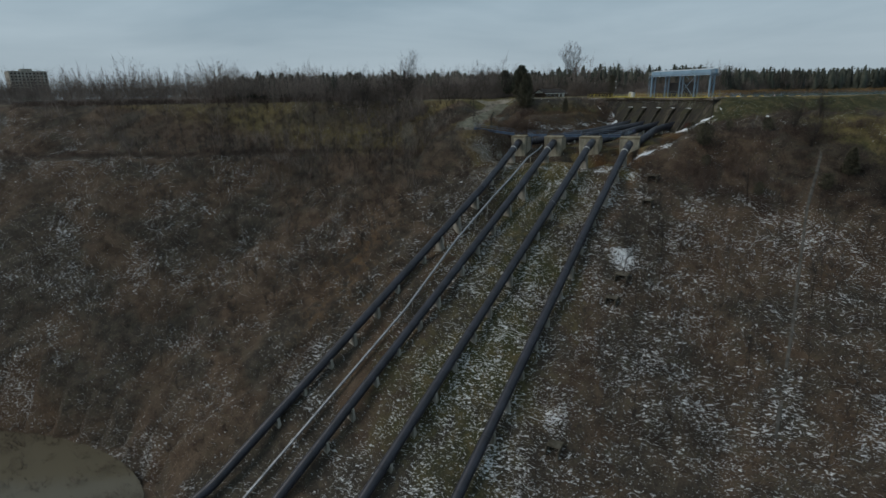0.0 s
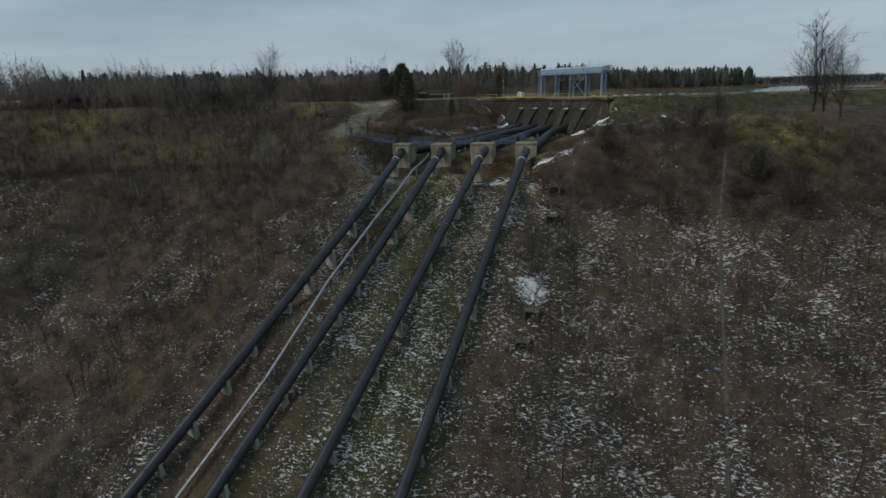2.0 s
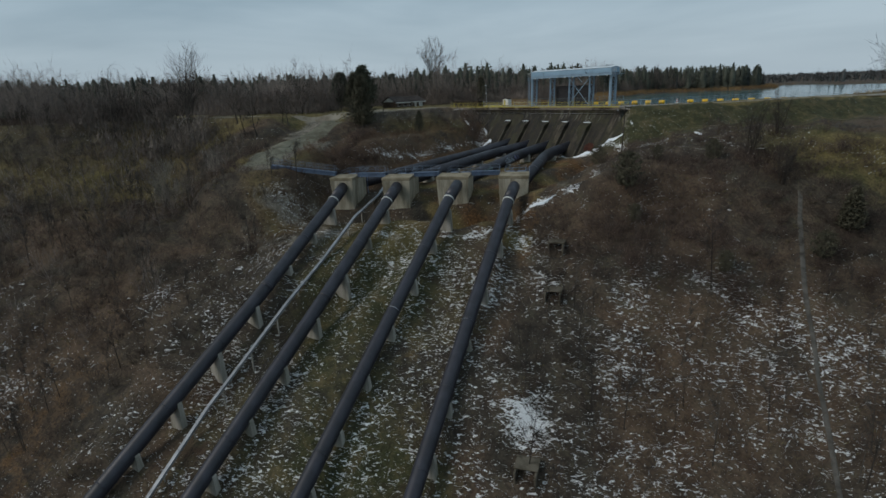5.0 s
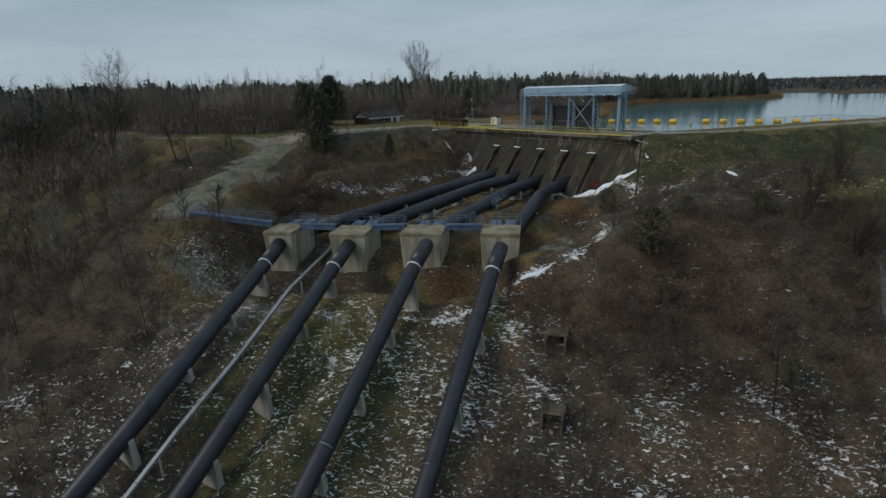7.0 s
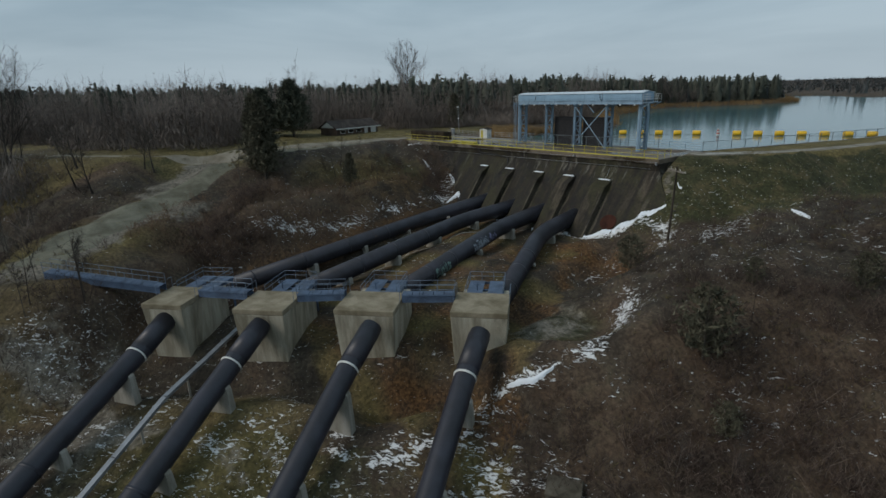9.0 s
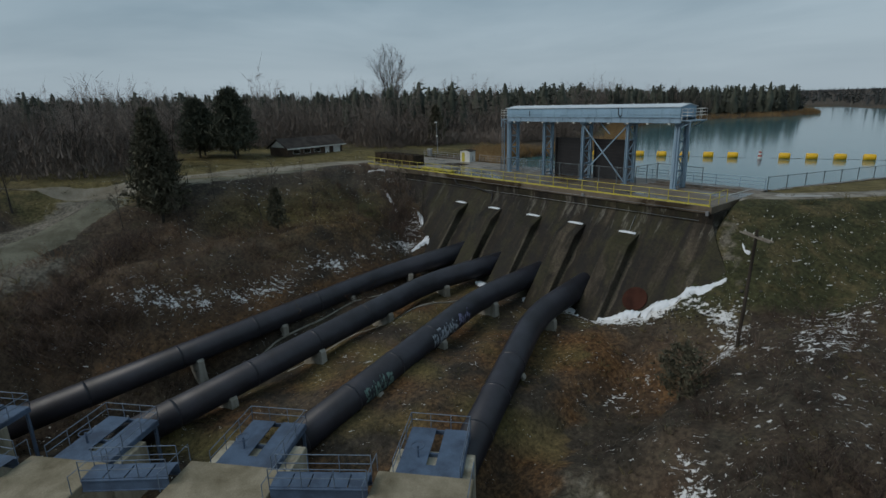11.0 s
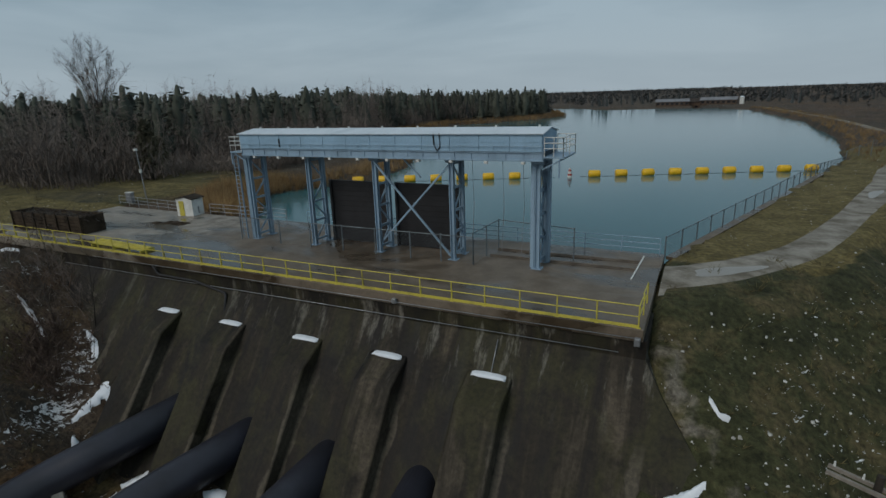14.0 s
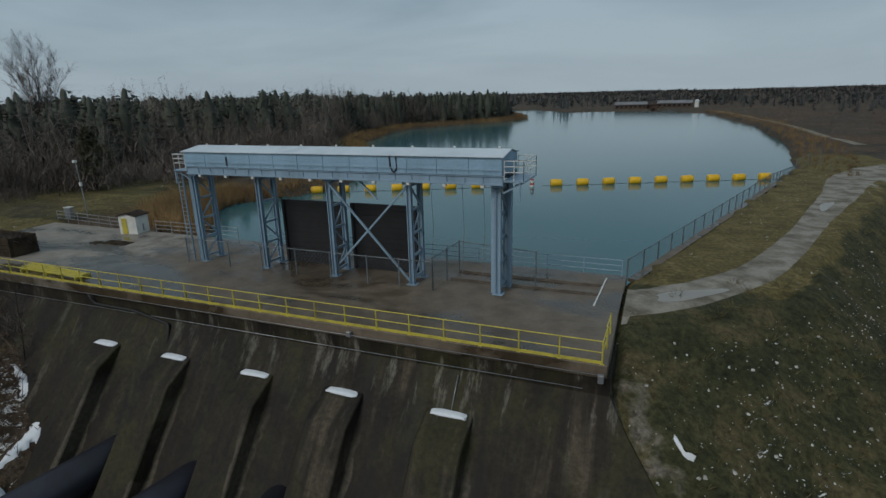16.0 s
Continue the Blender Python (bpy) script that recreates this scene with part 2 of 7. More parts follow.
GROUND = ground_material()
DAM = dam_concrete()
DECK = deck_concrete()
PIPE = pipe_skin()
BLOCK = worn("weathered_block_concrete", (0.42, 0.385, 0.305), (0.19, 0.168, 0.122), 0.85, 0, 0.7, (0.36, 0.58), True, 0.25, 0.3)
BLOCK_TOP = worn("mossy_block_top", (0.29, 0.25, 0.18), (0.15, 0.125, 0.082), 0.9, 0, 0.5, (0.35, 0.65), False, 0.2, 0.3)
SADDLE = worn("pale_saddle_concrete", (0.36, 0.34, 0.30), (0.19, 0.175, 0.14), 0.85, 0, 0.9, (0.35, 0.6), True, 0.25, 0.3)
STEEL = worn("pale_blue_painted_steel", (0.25, 0.355, 0.455), (0.165, 0.24, 0.305), 0.5, 0, 0.7, (0.30, 0.52), True, 0.4, 0.05)
CLADDING = worn("pale_blue_cladding", (0.28, 0.43, 0.56), (0.215, 0.34, 0.45), 0.5, 0, 0.35, (0.34, 0.58), True, 0.45, 0.03)
ROOFING = worn("light_metal_roof", (0.60, 0.655, 0.70), (0.46, 0.52, 0.57), 0.42, 0, 0.3, (0.34, 0.6), False, 0.5, 0.03)
BLUE = worn("slate_blue_walkway_paint", (0.085, 0.125, 0.195), (0.050, 0.070, 0.110), 0.55, 0, 0.7, (0.35, 0.6), False, 0.4, 0.05)
GALV = worn("galvanised_pipe_rail", (0.34, 0.35, 0.36), (0.22, 0.23, 0.24), 0.45, 0.6, 1.0, (0.35, 0.6), False, 0.5, 0.0)
TRAYMETAL = worn("galvanised_conduit_cover", (0.25, 0.265, 0.285), (0.17, 0.18, 0.195), 0.5, 0.3, 0.7, (0.35, 0.6), False, 0.5, 0.0)
YELLOW = worn("yellow_railing_paint", (0.52, 0.44, 0.07), (0.32, 0.27, 0.06), 0.55, 0, 1.1, (0.30, 0.5), False, 0.4, 0.0)
BUOYYEL = plain("yellow_float_plastic", (0.72, 0.42, 0.012), 0.45, 0, 0.12, 2.0)
BLACK = plain("black_timber_panel", (0.012, 0.012, 0.014), 0.75, 0, 0.35, 1.2)
RUBBER = plain("black_rubber", (0.015, 0.015, 0.016), 0.7)
WHITE = plain("white_paint", (0.60, 0.60, 0.57), 0.6, 0, 0.12, 2.0)
RED = plain("red_paint", (0.32, 0.03, 0.02), 0.6)
SNOW = plain("snow", (0.74, 0.77, 0.81), 0.7, 0, 0.06, 3.0, 0.3)
WOODDARK = worn("dark_weathered_wood", (0.050, 0.036, 0.024), (0.018, 0.013, 0.009), 0.9, 0, 1.2, (0.35, 0.6), False, 0.2, 0.3)
POLEWOOD = worn("grey_pole_wood", (0.055, 0.045, 0.036), (0.026, 0.021, 0.017), 0.9, 0, 0.9, (0.35, 0.6), True, 0.2, 0.2)
ARMWOOD = worn("bleached_crossarm_wood", (0.26, 0.235, 0.20), (0.15, 0.13, 0.11), 0.9, 0, 1.2, (0.35, 0.6), False, 0.2, 0.2)
SHINGLE = worn("brown_shingle_roof", (0.062, 0.050, 0.044), (0.036, 0.030, 0.026), 0.9, 0, 0.8, (0.35, 0.6), False, 0.2, 0.3)
SIDING = worn("brown_house_siding", (0.10, 0.070, 0.052), (0.060, 0.042, 0.032), 0.85, 0, 0.6, (0.35, 0.6), False, 0.2, 0.1)
RUSTPLATE = worn("rust_red_plate", (0.050, 0.016, 0.009), (0.026, 0.010, 0.007), 0.85, 0, 0.9, (0.35, 0.6), True, 0.2, 0.2)
GRAVEL = worn("pale_gravel_road", (0.28, 0.255, 0.215), (0.13, 0.112, 0.086), 0.9, 0, 0.55, (0.36, 0.60), False, 0.2, 0.5, 5.0)
DIRT = worn("dirt_track", (0.25, 0.225, 0.18), (0.15, 0.128, 0.095), 0.9, 0, 0.25, (0.36, 0.60), False, 0.2, 0.5, 5.0)
PUDDLE = plain("road_puddle_ice", (0.27, 0.25, 0.22), 0.4, 0, 0.1, 0.5)
GLASSDARK = plain("dark_window_glass", (0.012, 0.014, 0.017), 0.12)
WATER = water_material("reservoir_water", (0.030, 0.115, 0.130), 0.14, 1.6)
POND = water_material("muddy_river_water", (0.115, 0.098, 0.068), 0.12, 0.8)
# the bank's copy of BRUSH: redder, with its brighter light put into the colour
BANKBRUSH = twig_material("lightened_reddish_brush", [(0.0, (0.050, 0.030, 0.020)), (0.5, (0.090, 0.056, 0.036)), (1.0, (0.150, 0.104, 0.068))])
BARK = twig_material("grey_brown_bark", [(0.0, (0.030, 0.025, 0.021)), (0.5, (0.052, 0.044, 0.038)), (1.0, (0.088, 0.078, 0.068))])
BRUSH = twig_material("bare_brush_twigs", [(0.0, (0.034, 0.023, 0.019)), (0.45, (0.060, 0.042, 0.034)), (0.8, (0.090, 0.065, 0.053)), (1.0, (0.155, 0.122, 0.100))])
PALEBARK = twig_material("pale_bark", [(0.0, (0.11, 0.10, 0.085)), (1.0, (0.24, 0.22, 0.185))])
# pale, even twig tones: the wood's haze is put into the colour
FAR = twig_material("hazed_wood_twigs", [(0.0, (0.120, 0.098, 0.084)), (0.6, (0.144, 0.118, 0.102)), (1.0, (0.170, 0.142, 0.124))])
# the blue-grey cast of distance haze is put into this colour
FARMIX = twig_material("hazed_mixed_wood", [(0.0, (0.050, 0.058, 0.058)), (0.5, (0.072, 0.076, 0.076)), (1.0, (0.108, 0.102, 0.099))])
NEEDLE = twig_material("dark_conifer_needles", [(0.0, (0.040, 0.046, 0.034)), (0.6, (0.062, 0.068, 0.048)), (1.0, (0.092, 0.096, 0.068))])
# darkest tones raised over NEEDLE's, so haze sits in the colour
FARNEEDLE = twig_material("hazed_pine_sprays", [(0.0, (0.050, 0.056, 0.045)), (0.6, (0.064, 0.071, 0.056)), (1.0, (0.084, 0.090, 0.070))])
CEDAR = twig_material("dull_cedar_sprays", [(0.0, (0.054, 0.052, 0.034)), (0.6, (0.084, 0.079, 0.053)), (1.0, (0.124, 0.115, 0.080))])
REED = twig_material("tawny_reeds", [(0.0, (0.10, 0.062, 0.028)), (0.5, (0.17, 0.105, 0.045)), (1.0, (0.25, 0.175, 0.085))])
DRYGRASS = twig_material("dry_grass", [(0.0, (0.055, 0.046, 0.022)), (0.5, (0.10, 0.082, 0.036)), (1.0, (0.16, 0.132, 0.062))])
ROCK = worn("dark_wet_boulder", (0.056, 0.052, 0.047), (0.020, 0.018, 0.016), 0.8, 0, 1.6, (0.36, 0.6), False, 0.3, 0.5)
STONE = worn("pale_scattered_stone", (0.56, 0.55, 0.52), (0.30, 0.285, 0.255), 0.85, 0, 1.6, (0.36, 0.6), False, 0.3, 0.4)
FENCEMETAL = worn("dull_fence_steel", (0.17, 0.20, 0.22), (0.10, 0.12, 0.13), 0.55, 0.3, 1.0, (0.35, 0.6), False, 0.4, 0.0)
PLATRAIL = worn("slate_blue_handrail", (0.16, 0.20, 0.26), (0.10, 0.13, 0.17), 0.5, 0.2, 1.0, (0.35, 0.6), False, 0.4, 0.0)
RAILSTEEL = worn("dull_rail_steel", (0.15, 0.125, 0.10), (0.085, 0.070, 0.056), 0.6, 0.2, 1.0, (0.35, 0.6), False, 0.4, 0.0)
CHAMBER = worn("dark_chamber_concrete", (0.12, 0.105, 0.080), (0.055, 0.047, 0.034), 0.9, 0, 0.9, (0.36, 0.6), False, 0.2, 0.3)
PATH_EARTH = worn("grey_trodden_earth", (0.105, 0.098, 0.086), (0.055, 0.050, 0.044), 0.9, 0, 0.9, (0.36, 0.6), False, 0.2, 0.5, 6.0)
FARROOF = worn("weathered_grey_roof", (0.21, 0.21, 0.22), (0.14, 0.14, 0.145), 0.6, 0, 0.3, (0.35, 0.6), False, 0.3, 0.0)
SPURDIRT = worn("mossy_dirt_track", (0.165, 0.158, 0.120), (0.095, 0.090, 0.065), 0.9, 0, 0.35, (0.36, 0.60), False, 0.2, 0.5, 5.0)
# wood's edge, brightened in its colour to stand in for hazy air
WOODEDGE = twig_material("hazed_edge_twigs", [(0.0, (0.148, 0.122, 0.107)), (0.6, (0.180, 0.150, 0.132)), (1.0, (0.212, 0.178, 0.158))])


# ---- building helpers ----
def mesh_object(name, bm, mat, parent=None, label="", smooth=False):
    me = bpy.data.meshes.new(name)
    bm.normal_update()
    bm.to_mesh(me)
    bm.free()
    if smooth:
        me.polygons.foreach_set("use_smooth", [True] * len(me.polygons))
    for one in mat if isinstance(mat, (list, tuple)) else [mat]:
        me.materials.append(one)
    ob = new(name, me)
    if parent is not None:
        ob.parent = parent
    if label:
        ob["label"] = label
    return ob


def part(name, bm, mat, parent, label="", smooth=False):
    """One mesh part under a thing or under a part; the points are in the thing's own space."""
    return mesh_object(name, bm, mat, parent, label, smooth)


def thing(name, label, category, group="", m=None):
    ob = tagged(new(name), label, category, group)
    if m is not None:
        ob.matrix_basis = m
    return ob


def box(bm, lo, hi, m=None, bevel=0.0):
    """A box from corner to corner, bevelled along its edges."""
    r = bmesh.ops.create_cube(bm, size=1.0)
    vs = r["verts"]
    lo, hi = Vector(lo), Vector(hi)
    for v in vs:
        v.co = Vector([(lo[i] + hi[i]) / 2 + v.co[i] * (hi[i] - lo[i]) for i in range(3)])
    if bevel:
        es = list({e for v in vs for e in v.link_edges})
        out = bmesh.ops.bevel(bm, geom=es, offset=bevel, segments=1, affect="EDGES")
        vs = list({v for f in out["faces"] for v in f.verts} | {v for v in vs if v.is_valid})
    if m is not None:
        for v in vs:
            v.co = m @ v.co
    return vs


def beam(bm, p, q, w, h=None, up=(0, 0, 1)):
    """A square bar from p to q."""
    p, q = Vector(p), Vector(q)
    h = h or w
    d = (q - p).normalized()
    a = d.cross(Vector(up))
    a = d.cross(Vector((1, 0, 0))) if a.length < 1e-4 else a
    a.normalize()
    b = a.cross(d)
    rings = [[bm.verts.new(c + a * (i * w / 2) + b * (j * h / 2)) for i, j in ((-1, -1), (1, -1), (1, 1), (-1, 1))] for c in (p, q)]
    for k in range(4):
        bm.faces.new((rings[0][k], rings[0][(k + 1) % 4], rings[1][(k + 1) % 4], rings[1][k]))
    bm.faces.new(rings[0][::-1])
    bm.faces.new(rings[1])


def tube(bm, pts, r, n=8, r2=None, cap=True):
    """A round bar along pts, from radius r to r2."""
    pts = [Vector(p) for p in pts]
    r2 = r if r2 is None else r2
    rings = []
    for i, p in enumerate(pts):
        d = ((pts[min(i + 1, len(pts) - 1)] - p).normalized() + (p - pts[max(i - 1, 0)]).normalized()).normalized()
        a = d.cross(Vector((0, 0, 1)))
        a = Vector((1, 0, 0)) if a.length < 1e-3 else a.normalized()
        b = a.cross(d)
        rr = r + (r2 - r) * i / max(1, len(pts) - 1)
        rings.append([bm.verts.new(p + a * (rr * math.cos(2 * math.pi * k / n)) + b * (rr * math.sin(2 * math.pi * k / n))) for k in range(n)])
    for lo, hi in zip(rings, rings[1:]):
        for k in range(n):
            bm.faces.new((lo[k], lo[(k + 1) % n], hi[(k + 1) % n], hi[k]))
    if cap:
        bm.faces.new(rings[0][::-1])
        bm.faces.new(rings[-1])


def extrude_profile(bm, pts, axis, lo, hi):
    """A solid from a profile of 2D points pushed along the axis 'x' (profile in y, z) or 'y' (profile in x, z)."""
    def at(p, v):
        return (v, p[0], p[1]) if axis == "x" else (p[0], v, p[1])
    a = [bm.verts.new(at(p, lo)) for p in pts]
    b = [bm.verts.new(at(p, hi)) for p in pts]
    n = len(pts)
    for k in range(n):
        bm.faces.new((a[k], a[(k + 1) % n], b[(k + 1) % n], b[k]))
    bm.faces.new(a[::-1])
    bm.faces.new(b)
    bmesh.ops.recalc_face_normals(bm, faces=bm.faces)


def arrays_object(name, verts, tris, mat, parent=None, smooth=False):
    me = bpy.data.meshes.new(name)
    nv, nt_ = len(verts), len(tris)
    me.vertices.add(nv)
    me.vertices.foreach_set("co", np.asarray(verts, np.float32).ravel())
    me.loops.add(nt_ * 3)
    me.loops.foreach_set("vertex_index", np.asarray(tris, np.int32).ravel())
    me.polygons.add(nt_)
    me.polygons.foreach_set("loop_start", np.arange(0, nt_ * 3, 3, dtype=np.int32))
    me.update(calc_edges=True)
    me.materials.append(mat)
    ob = new(name, me)
    if parent is not None:
        ob.parent = parent
    return ob


# ---- lie of the land ----
DOWN, ALONG = np.array([0.645, -0.764]), np.array([0.764, 0.645])
WATER_Z = -1.2
RESERVOIR = [(18.9, 13.4), (39.4, 75), (45.5, 114), (49, 188), (42.5, 296), (20, 352), (-7, 358), (-38, 352), (-80, 420), (-140, 420), (-100, 330),
             (-59, 305), (-46, 262), (-50, 235), (-73, 185), (-72, 159), (-60, 117), (-44, 92), (-30, 70), (-25, 57), (-22.3, 43), (-25, 37), (-28.5, 32.5), (-29, 28.5), (-24, 22), (-19, 16.8), (-16.5, 14.0), (-11, 13.4)]
CREST = [(18.9, 5.6), (22.8, 8.2), (27.9, 15), (34.2, 31.7), (44.9, 57), (56, 64), (72, 78), (80, 120), (84, 190), (84, 330)]
LEFT_BRINK = [(-35.5, 2.5), (-33, -8), (-32, -21), (-38, -34), (-46, -48), (-62, -58), (-90, -110), (-140, -200), (-220, -400), (-400, -900)]
SPUR = [(-38, -36, -1.6), (-34.5, -41, -3.9), (-30, -46.5, -5.4), (-25, -52.5, -6.4), (-14.5, -60.8, -7.9)]


def seg_dist(x, y, pts):
    """Distance to a broken line, the side (left positive), and the value carried along it."""
    best = np.full(np.shape(x), 1e9)
    side, val = np.zeros(np.shape(x)), np.zeros(np.shape(x))
    for a, b in zip(pts, pts[1:]):
        dx, dy = b[0] - a[0], b[1] - a[1]
        u = np.clip(((x - a[0]) * dx + (y - a[1]) * dy) / (dx * dx + dy * dy), 0, 1)
        d = np.hypot(x - a[0] - u * dx, y - a[1] - u * dy)
        near = d < best
        best = np.where(near, d, best)
        side = np.where(near, np.sign(dx * (y - a[1]) - dy * (x - a[0])), side)
        if len(a) > 2:
            val = np.where(near, a[2] + u * (b[2] - a[2]), val)
    return best, side, val


def inside(x, y, poly):
    r = np.zeros(np.shape(x), bool)
    for (x0, y0), (x1, y1) in zip(poly, poly[1:] + poly[:1]):
        hit = ((y0 > y) != (y1 > y)) & (x < (x1 - x0) * (y - y0) / (y1 - y0 + 1e-12) + x0)
        r ^= hit
    return r


def waves(x, y, size, seed):
    """Cheap smooth lumps, about -1 to 1."""
    rng = np.random.RandomState(seed)
    s = 0
    for k in range(6):
        a, p = rng.uniform(0, 2 * np.pi), rng.uniform(0, 2 * np.pi)
        f = 2 * np.pi / size * rng.uniform(0.6, 1.8)
        s = s + np.sin((x * np.cos(a) + y * np.sin(a)) * f + p)
    return s / 3.0


def smooth_min(a, b, k):
    h = np.clip(0.5 + 0.5 * (b - a) / k, 0, 1)
    return b + (a - b) * h - k * h * (1 - h)


def downhill(x, y):
    return (x - 15) * DOWN[0] + (y + 47.5) * DOWN[1]


LOWER = [[(2.9, -56.08, -12.3), (14.8, -73.18, -19.6), (37.89, -140.71, -61.56), (41.0, -154.0, -67.2)],
         [(10.55, -50.63, -12.2), (20.89, -68.05, -20.85), (47.92, -132.24, -61.1), (52, -142, -66.2)],
         [(18.23, -44.21, -11.9), (27.97, -62.07, -22.2), (58.51, -123.3, -60.5), (64, -134, -66.2)],
         [(24.98, -37.88, -12.3), (35.29, -55.89, -23.4), (69.22, -114.26, -60.6), (75, -124.5, -66.2)]]


def bed(u, v):
    """The hillside under the pipes: it follows their fall, and goes on to either side."""
    rows = []
    for pts in LOWER:
        us = [(p[0] - 15) * DOWN[0] + (p[1] + 47.5) * DOWN[1] for p in pts[:3]]
        vs = [(p[0] - 15) * ALONG[0] + (p[1] + 47.5) * ALONG[1] for p in pts[:3]]
        zs = [p[2] for p in pts[:3]]
        us, vs, zs = [us[0] - 60] + us + [us[-1] + 60], [vs[0]] + vs + [vs[-1]], [zs[0] + 31] + zs + [zs[-1] - 36]
        rows.append((np.interp(u, us, vs), np.interp(u, us, zs)))
    out = rows[0][1] - 0.13 * np.clip(rows[0][0] - 4 - v, 0, 24) * np.clip(u / 18, 0, 1)
    for (v0, z0), (v1, z1) in zip(rows, rows[1:]):
        t = (v - v0) / (v1 - v0)
        out = np.where(t > 0, z0 + np.clip(t, 0, 1) * (z1 - z0), out)
    right = np.clip(v - rows[-1][0] - 3, 0, 60)
    out = out + 0.35 * np.clip(-v - 75, 0, 80)
    across = np.exp(-(np.clip(np.abs(v + 1.5) - 15.5, 0, 99) / 2.5) ** 2)
    drop = 2.0 - 3.2 * np.clip(-u / 5, 0, 1) * np.clip((v - 14) / 4, 0, 1)
    return out - drop - (3.1 + 1.3 * np.exp(-((v - 4) / 5) ** 2)) * across * np.exp(-((u + 3.2) / 2.5) ** 2) - 0.10 * np.minimum(right, 30) * np.clip(u / 20, 0, 1)


def ground(x, y, rough=True):
    x, y = np.asarray(x, float), np.asarray(y, float)
    u = downhill(x, y)
    v = (x - 15) * ALONG[0] + (y + 47.5) * ALONG[1]
    slope = bed(u, v)
    valley = -68.4 + 0.03 * np.clip(u - 150, 0, 400)
    slope = -smooth_min(-slope, -valley, 8.0)
    basin = np.interp(y, [-60, -47, -40, -30, -20, -6, 60, 140], [-15.0, -13.4, -12.9, -12.2, -11.2, -9.6, -9.0, -3.0])
    basin = basin - 1.25 * np.clip((-1.5 - x) / 5, 0, 1) * np.clip((-3 - y) / 5, 0, 1) * np.clip((y + 48) / 8, 0, 1)
    d, s, _ = seg_dist(x, y, LEFT_BRINK)
    west = np.where((s > 0), np.maximum(-0.52 * d, -30), 0.12 * np.tanh(d / 30))
    west = np.where((x < -33) & (y > 0), 0.0, west)
    west = np.where((x > -36) & (y > 2.5), -0.52 * np.clip(x + 36, 0, 99), west)
    d, s, _ = seg_dist(x, y, CREST)
    east = np.where(s > 0, 0.0, -0.6 * d)
    east = np.where(x < 18.9, -0.6 * np.clip(5.6 - y, 0, 99) - 1.1 * (18.9 - x) - 0.3, east)
    # the bank that leans against the wall's end
    lean = np.interp(x, [-27.5, -17.4, -15.0, -13.0], [-0.3, -4.85, -5.35, -6.0]) - 0.76 * np.clip(-y - 1.7, 0, 99) - 3.0 * np.clip(x + 12.9, 0, 99)
    west = np.maximum(west, np.where((x > -34) & (y > -14) & (y < 3), lean, -99))
    # the bench below the bank, and the terrace under the embankment
    bench = -4.8 - 1.0 * np.clip(x + 17.3, 0, 99) - 0.5 * np.clip(y + 9, 0, 99) - 0.6 * np.clip(-37 - y, 0, 99) - 0.6 * np.clip(-34 - x, 0, 99)
    west = np.maximum(west, np.where((x > -38) & (x < -5), bench, -99))
    terrace = np.interp(y, [-60, -40, -30, -22, -10, 0, 8], [-18.0, -12.6, -10.2, -8.2, -6.6, -4.8, -4.2]) - 0.25 * np.clip(29.5 - x, 0, 99) - 1.1 * np.clip(24 - x, 0, 99)
    top = np.maximum(np.maximum(basin, west), np.maximum(east, terrace))
    # land behind the dam, at the water's level
    back = (y > 13) & (x < 10)
    top = np.where(back, np.maximum(top, -0.45 + 0 * x), top)
    h = smooth_min(top, slope, 3.0)
    d, s, z = seg_dist(x, y, SPUR)
    h = np.maximum(h, z - 0.45 * np.clip(d - 6.0, 0, 99) - 0.9 * np.clip(d - 10, 0, 99))
    h = np.where(d < 12, np.minimum(h, z + 0.1 + 0.5 * np.clip(d - 5.0, 0, 99)), h)
    pad = np.hypot(x - 24.5, y + 26)
    h = np.minimum(h, -12.6 + 0.85 * np.clip(pad - 4.0, 0, 99))
    if rough:
        keep = np.clip((np.abs(u) + 4) / 20, 0.2, 1) * np.where(east > -0.4, 0.1, 1)
        h = h + keep * (0.38 * waves(x, y, 9, 3) + 0.7 * waves(x, y, 31, 5)) * np.where((west > -0.3) | back, 0.25, 1.0)
    # the river's pool in the valley
    pool = np.hypot((0.72 * (x - 10) + 0.69 * (y + 177)) / 30, (-0.69 * (x - 10) + 0.72 * (y + 177)) / 13)
    h = np.where(pool < 1.3, np.minimum(h, -68.6 + 5 * np.clip(pool - 0.98, 0, 1)), h)
    # the basin of the reservoir and its banks
    wet = inside(x, y, RESERVOIR)
    d, _, _ = seg_dist(x, y, RESERVOIR + RESERVOIR[:1])
    h = np.where(wet, np.minimum(h, WATER_Z - 0.15 - 0.35 * np.minimum(d, 8)), h)
    h = np.where(~wet & (d < 6) & back, np.minimum(h, WATER_Z + 0.12 + 0.25 * d), h)
    # under the deck and behind the dam face
    # the embankment falls away a little in front of the wing wall
    front = (x > 17.0) & (x < 23) & (y < 0.6)
    h = np.where(front, h - 1.35 * np.clip((0.6 - y) / 2.6, 0, 1) * np.clip((23 - x) / 3, 0, 1) * np.clip((x - 17.0) / 1.4, 0, 1), h)
    h = h + 0.6 * np.exp(-((x - 15.3) / 1.1) ** 2 - ((y + 4.6) / 1.3) ** 2)
    deck = (x > -35) & (x < 18.3) & (y > np.where(x < -26, 2.7, 1.6)) & (y < 13.6)
    h = np.where(deck, np.minimum(h, -3.0), h)
    return h


def ground_z(x, y):
    return float(ground(np.array([x]), np.array([y]))[0])


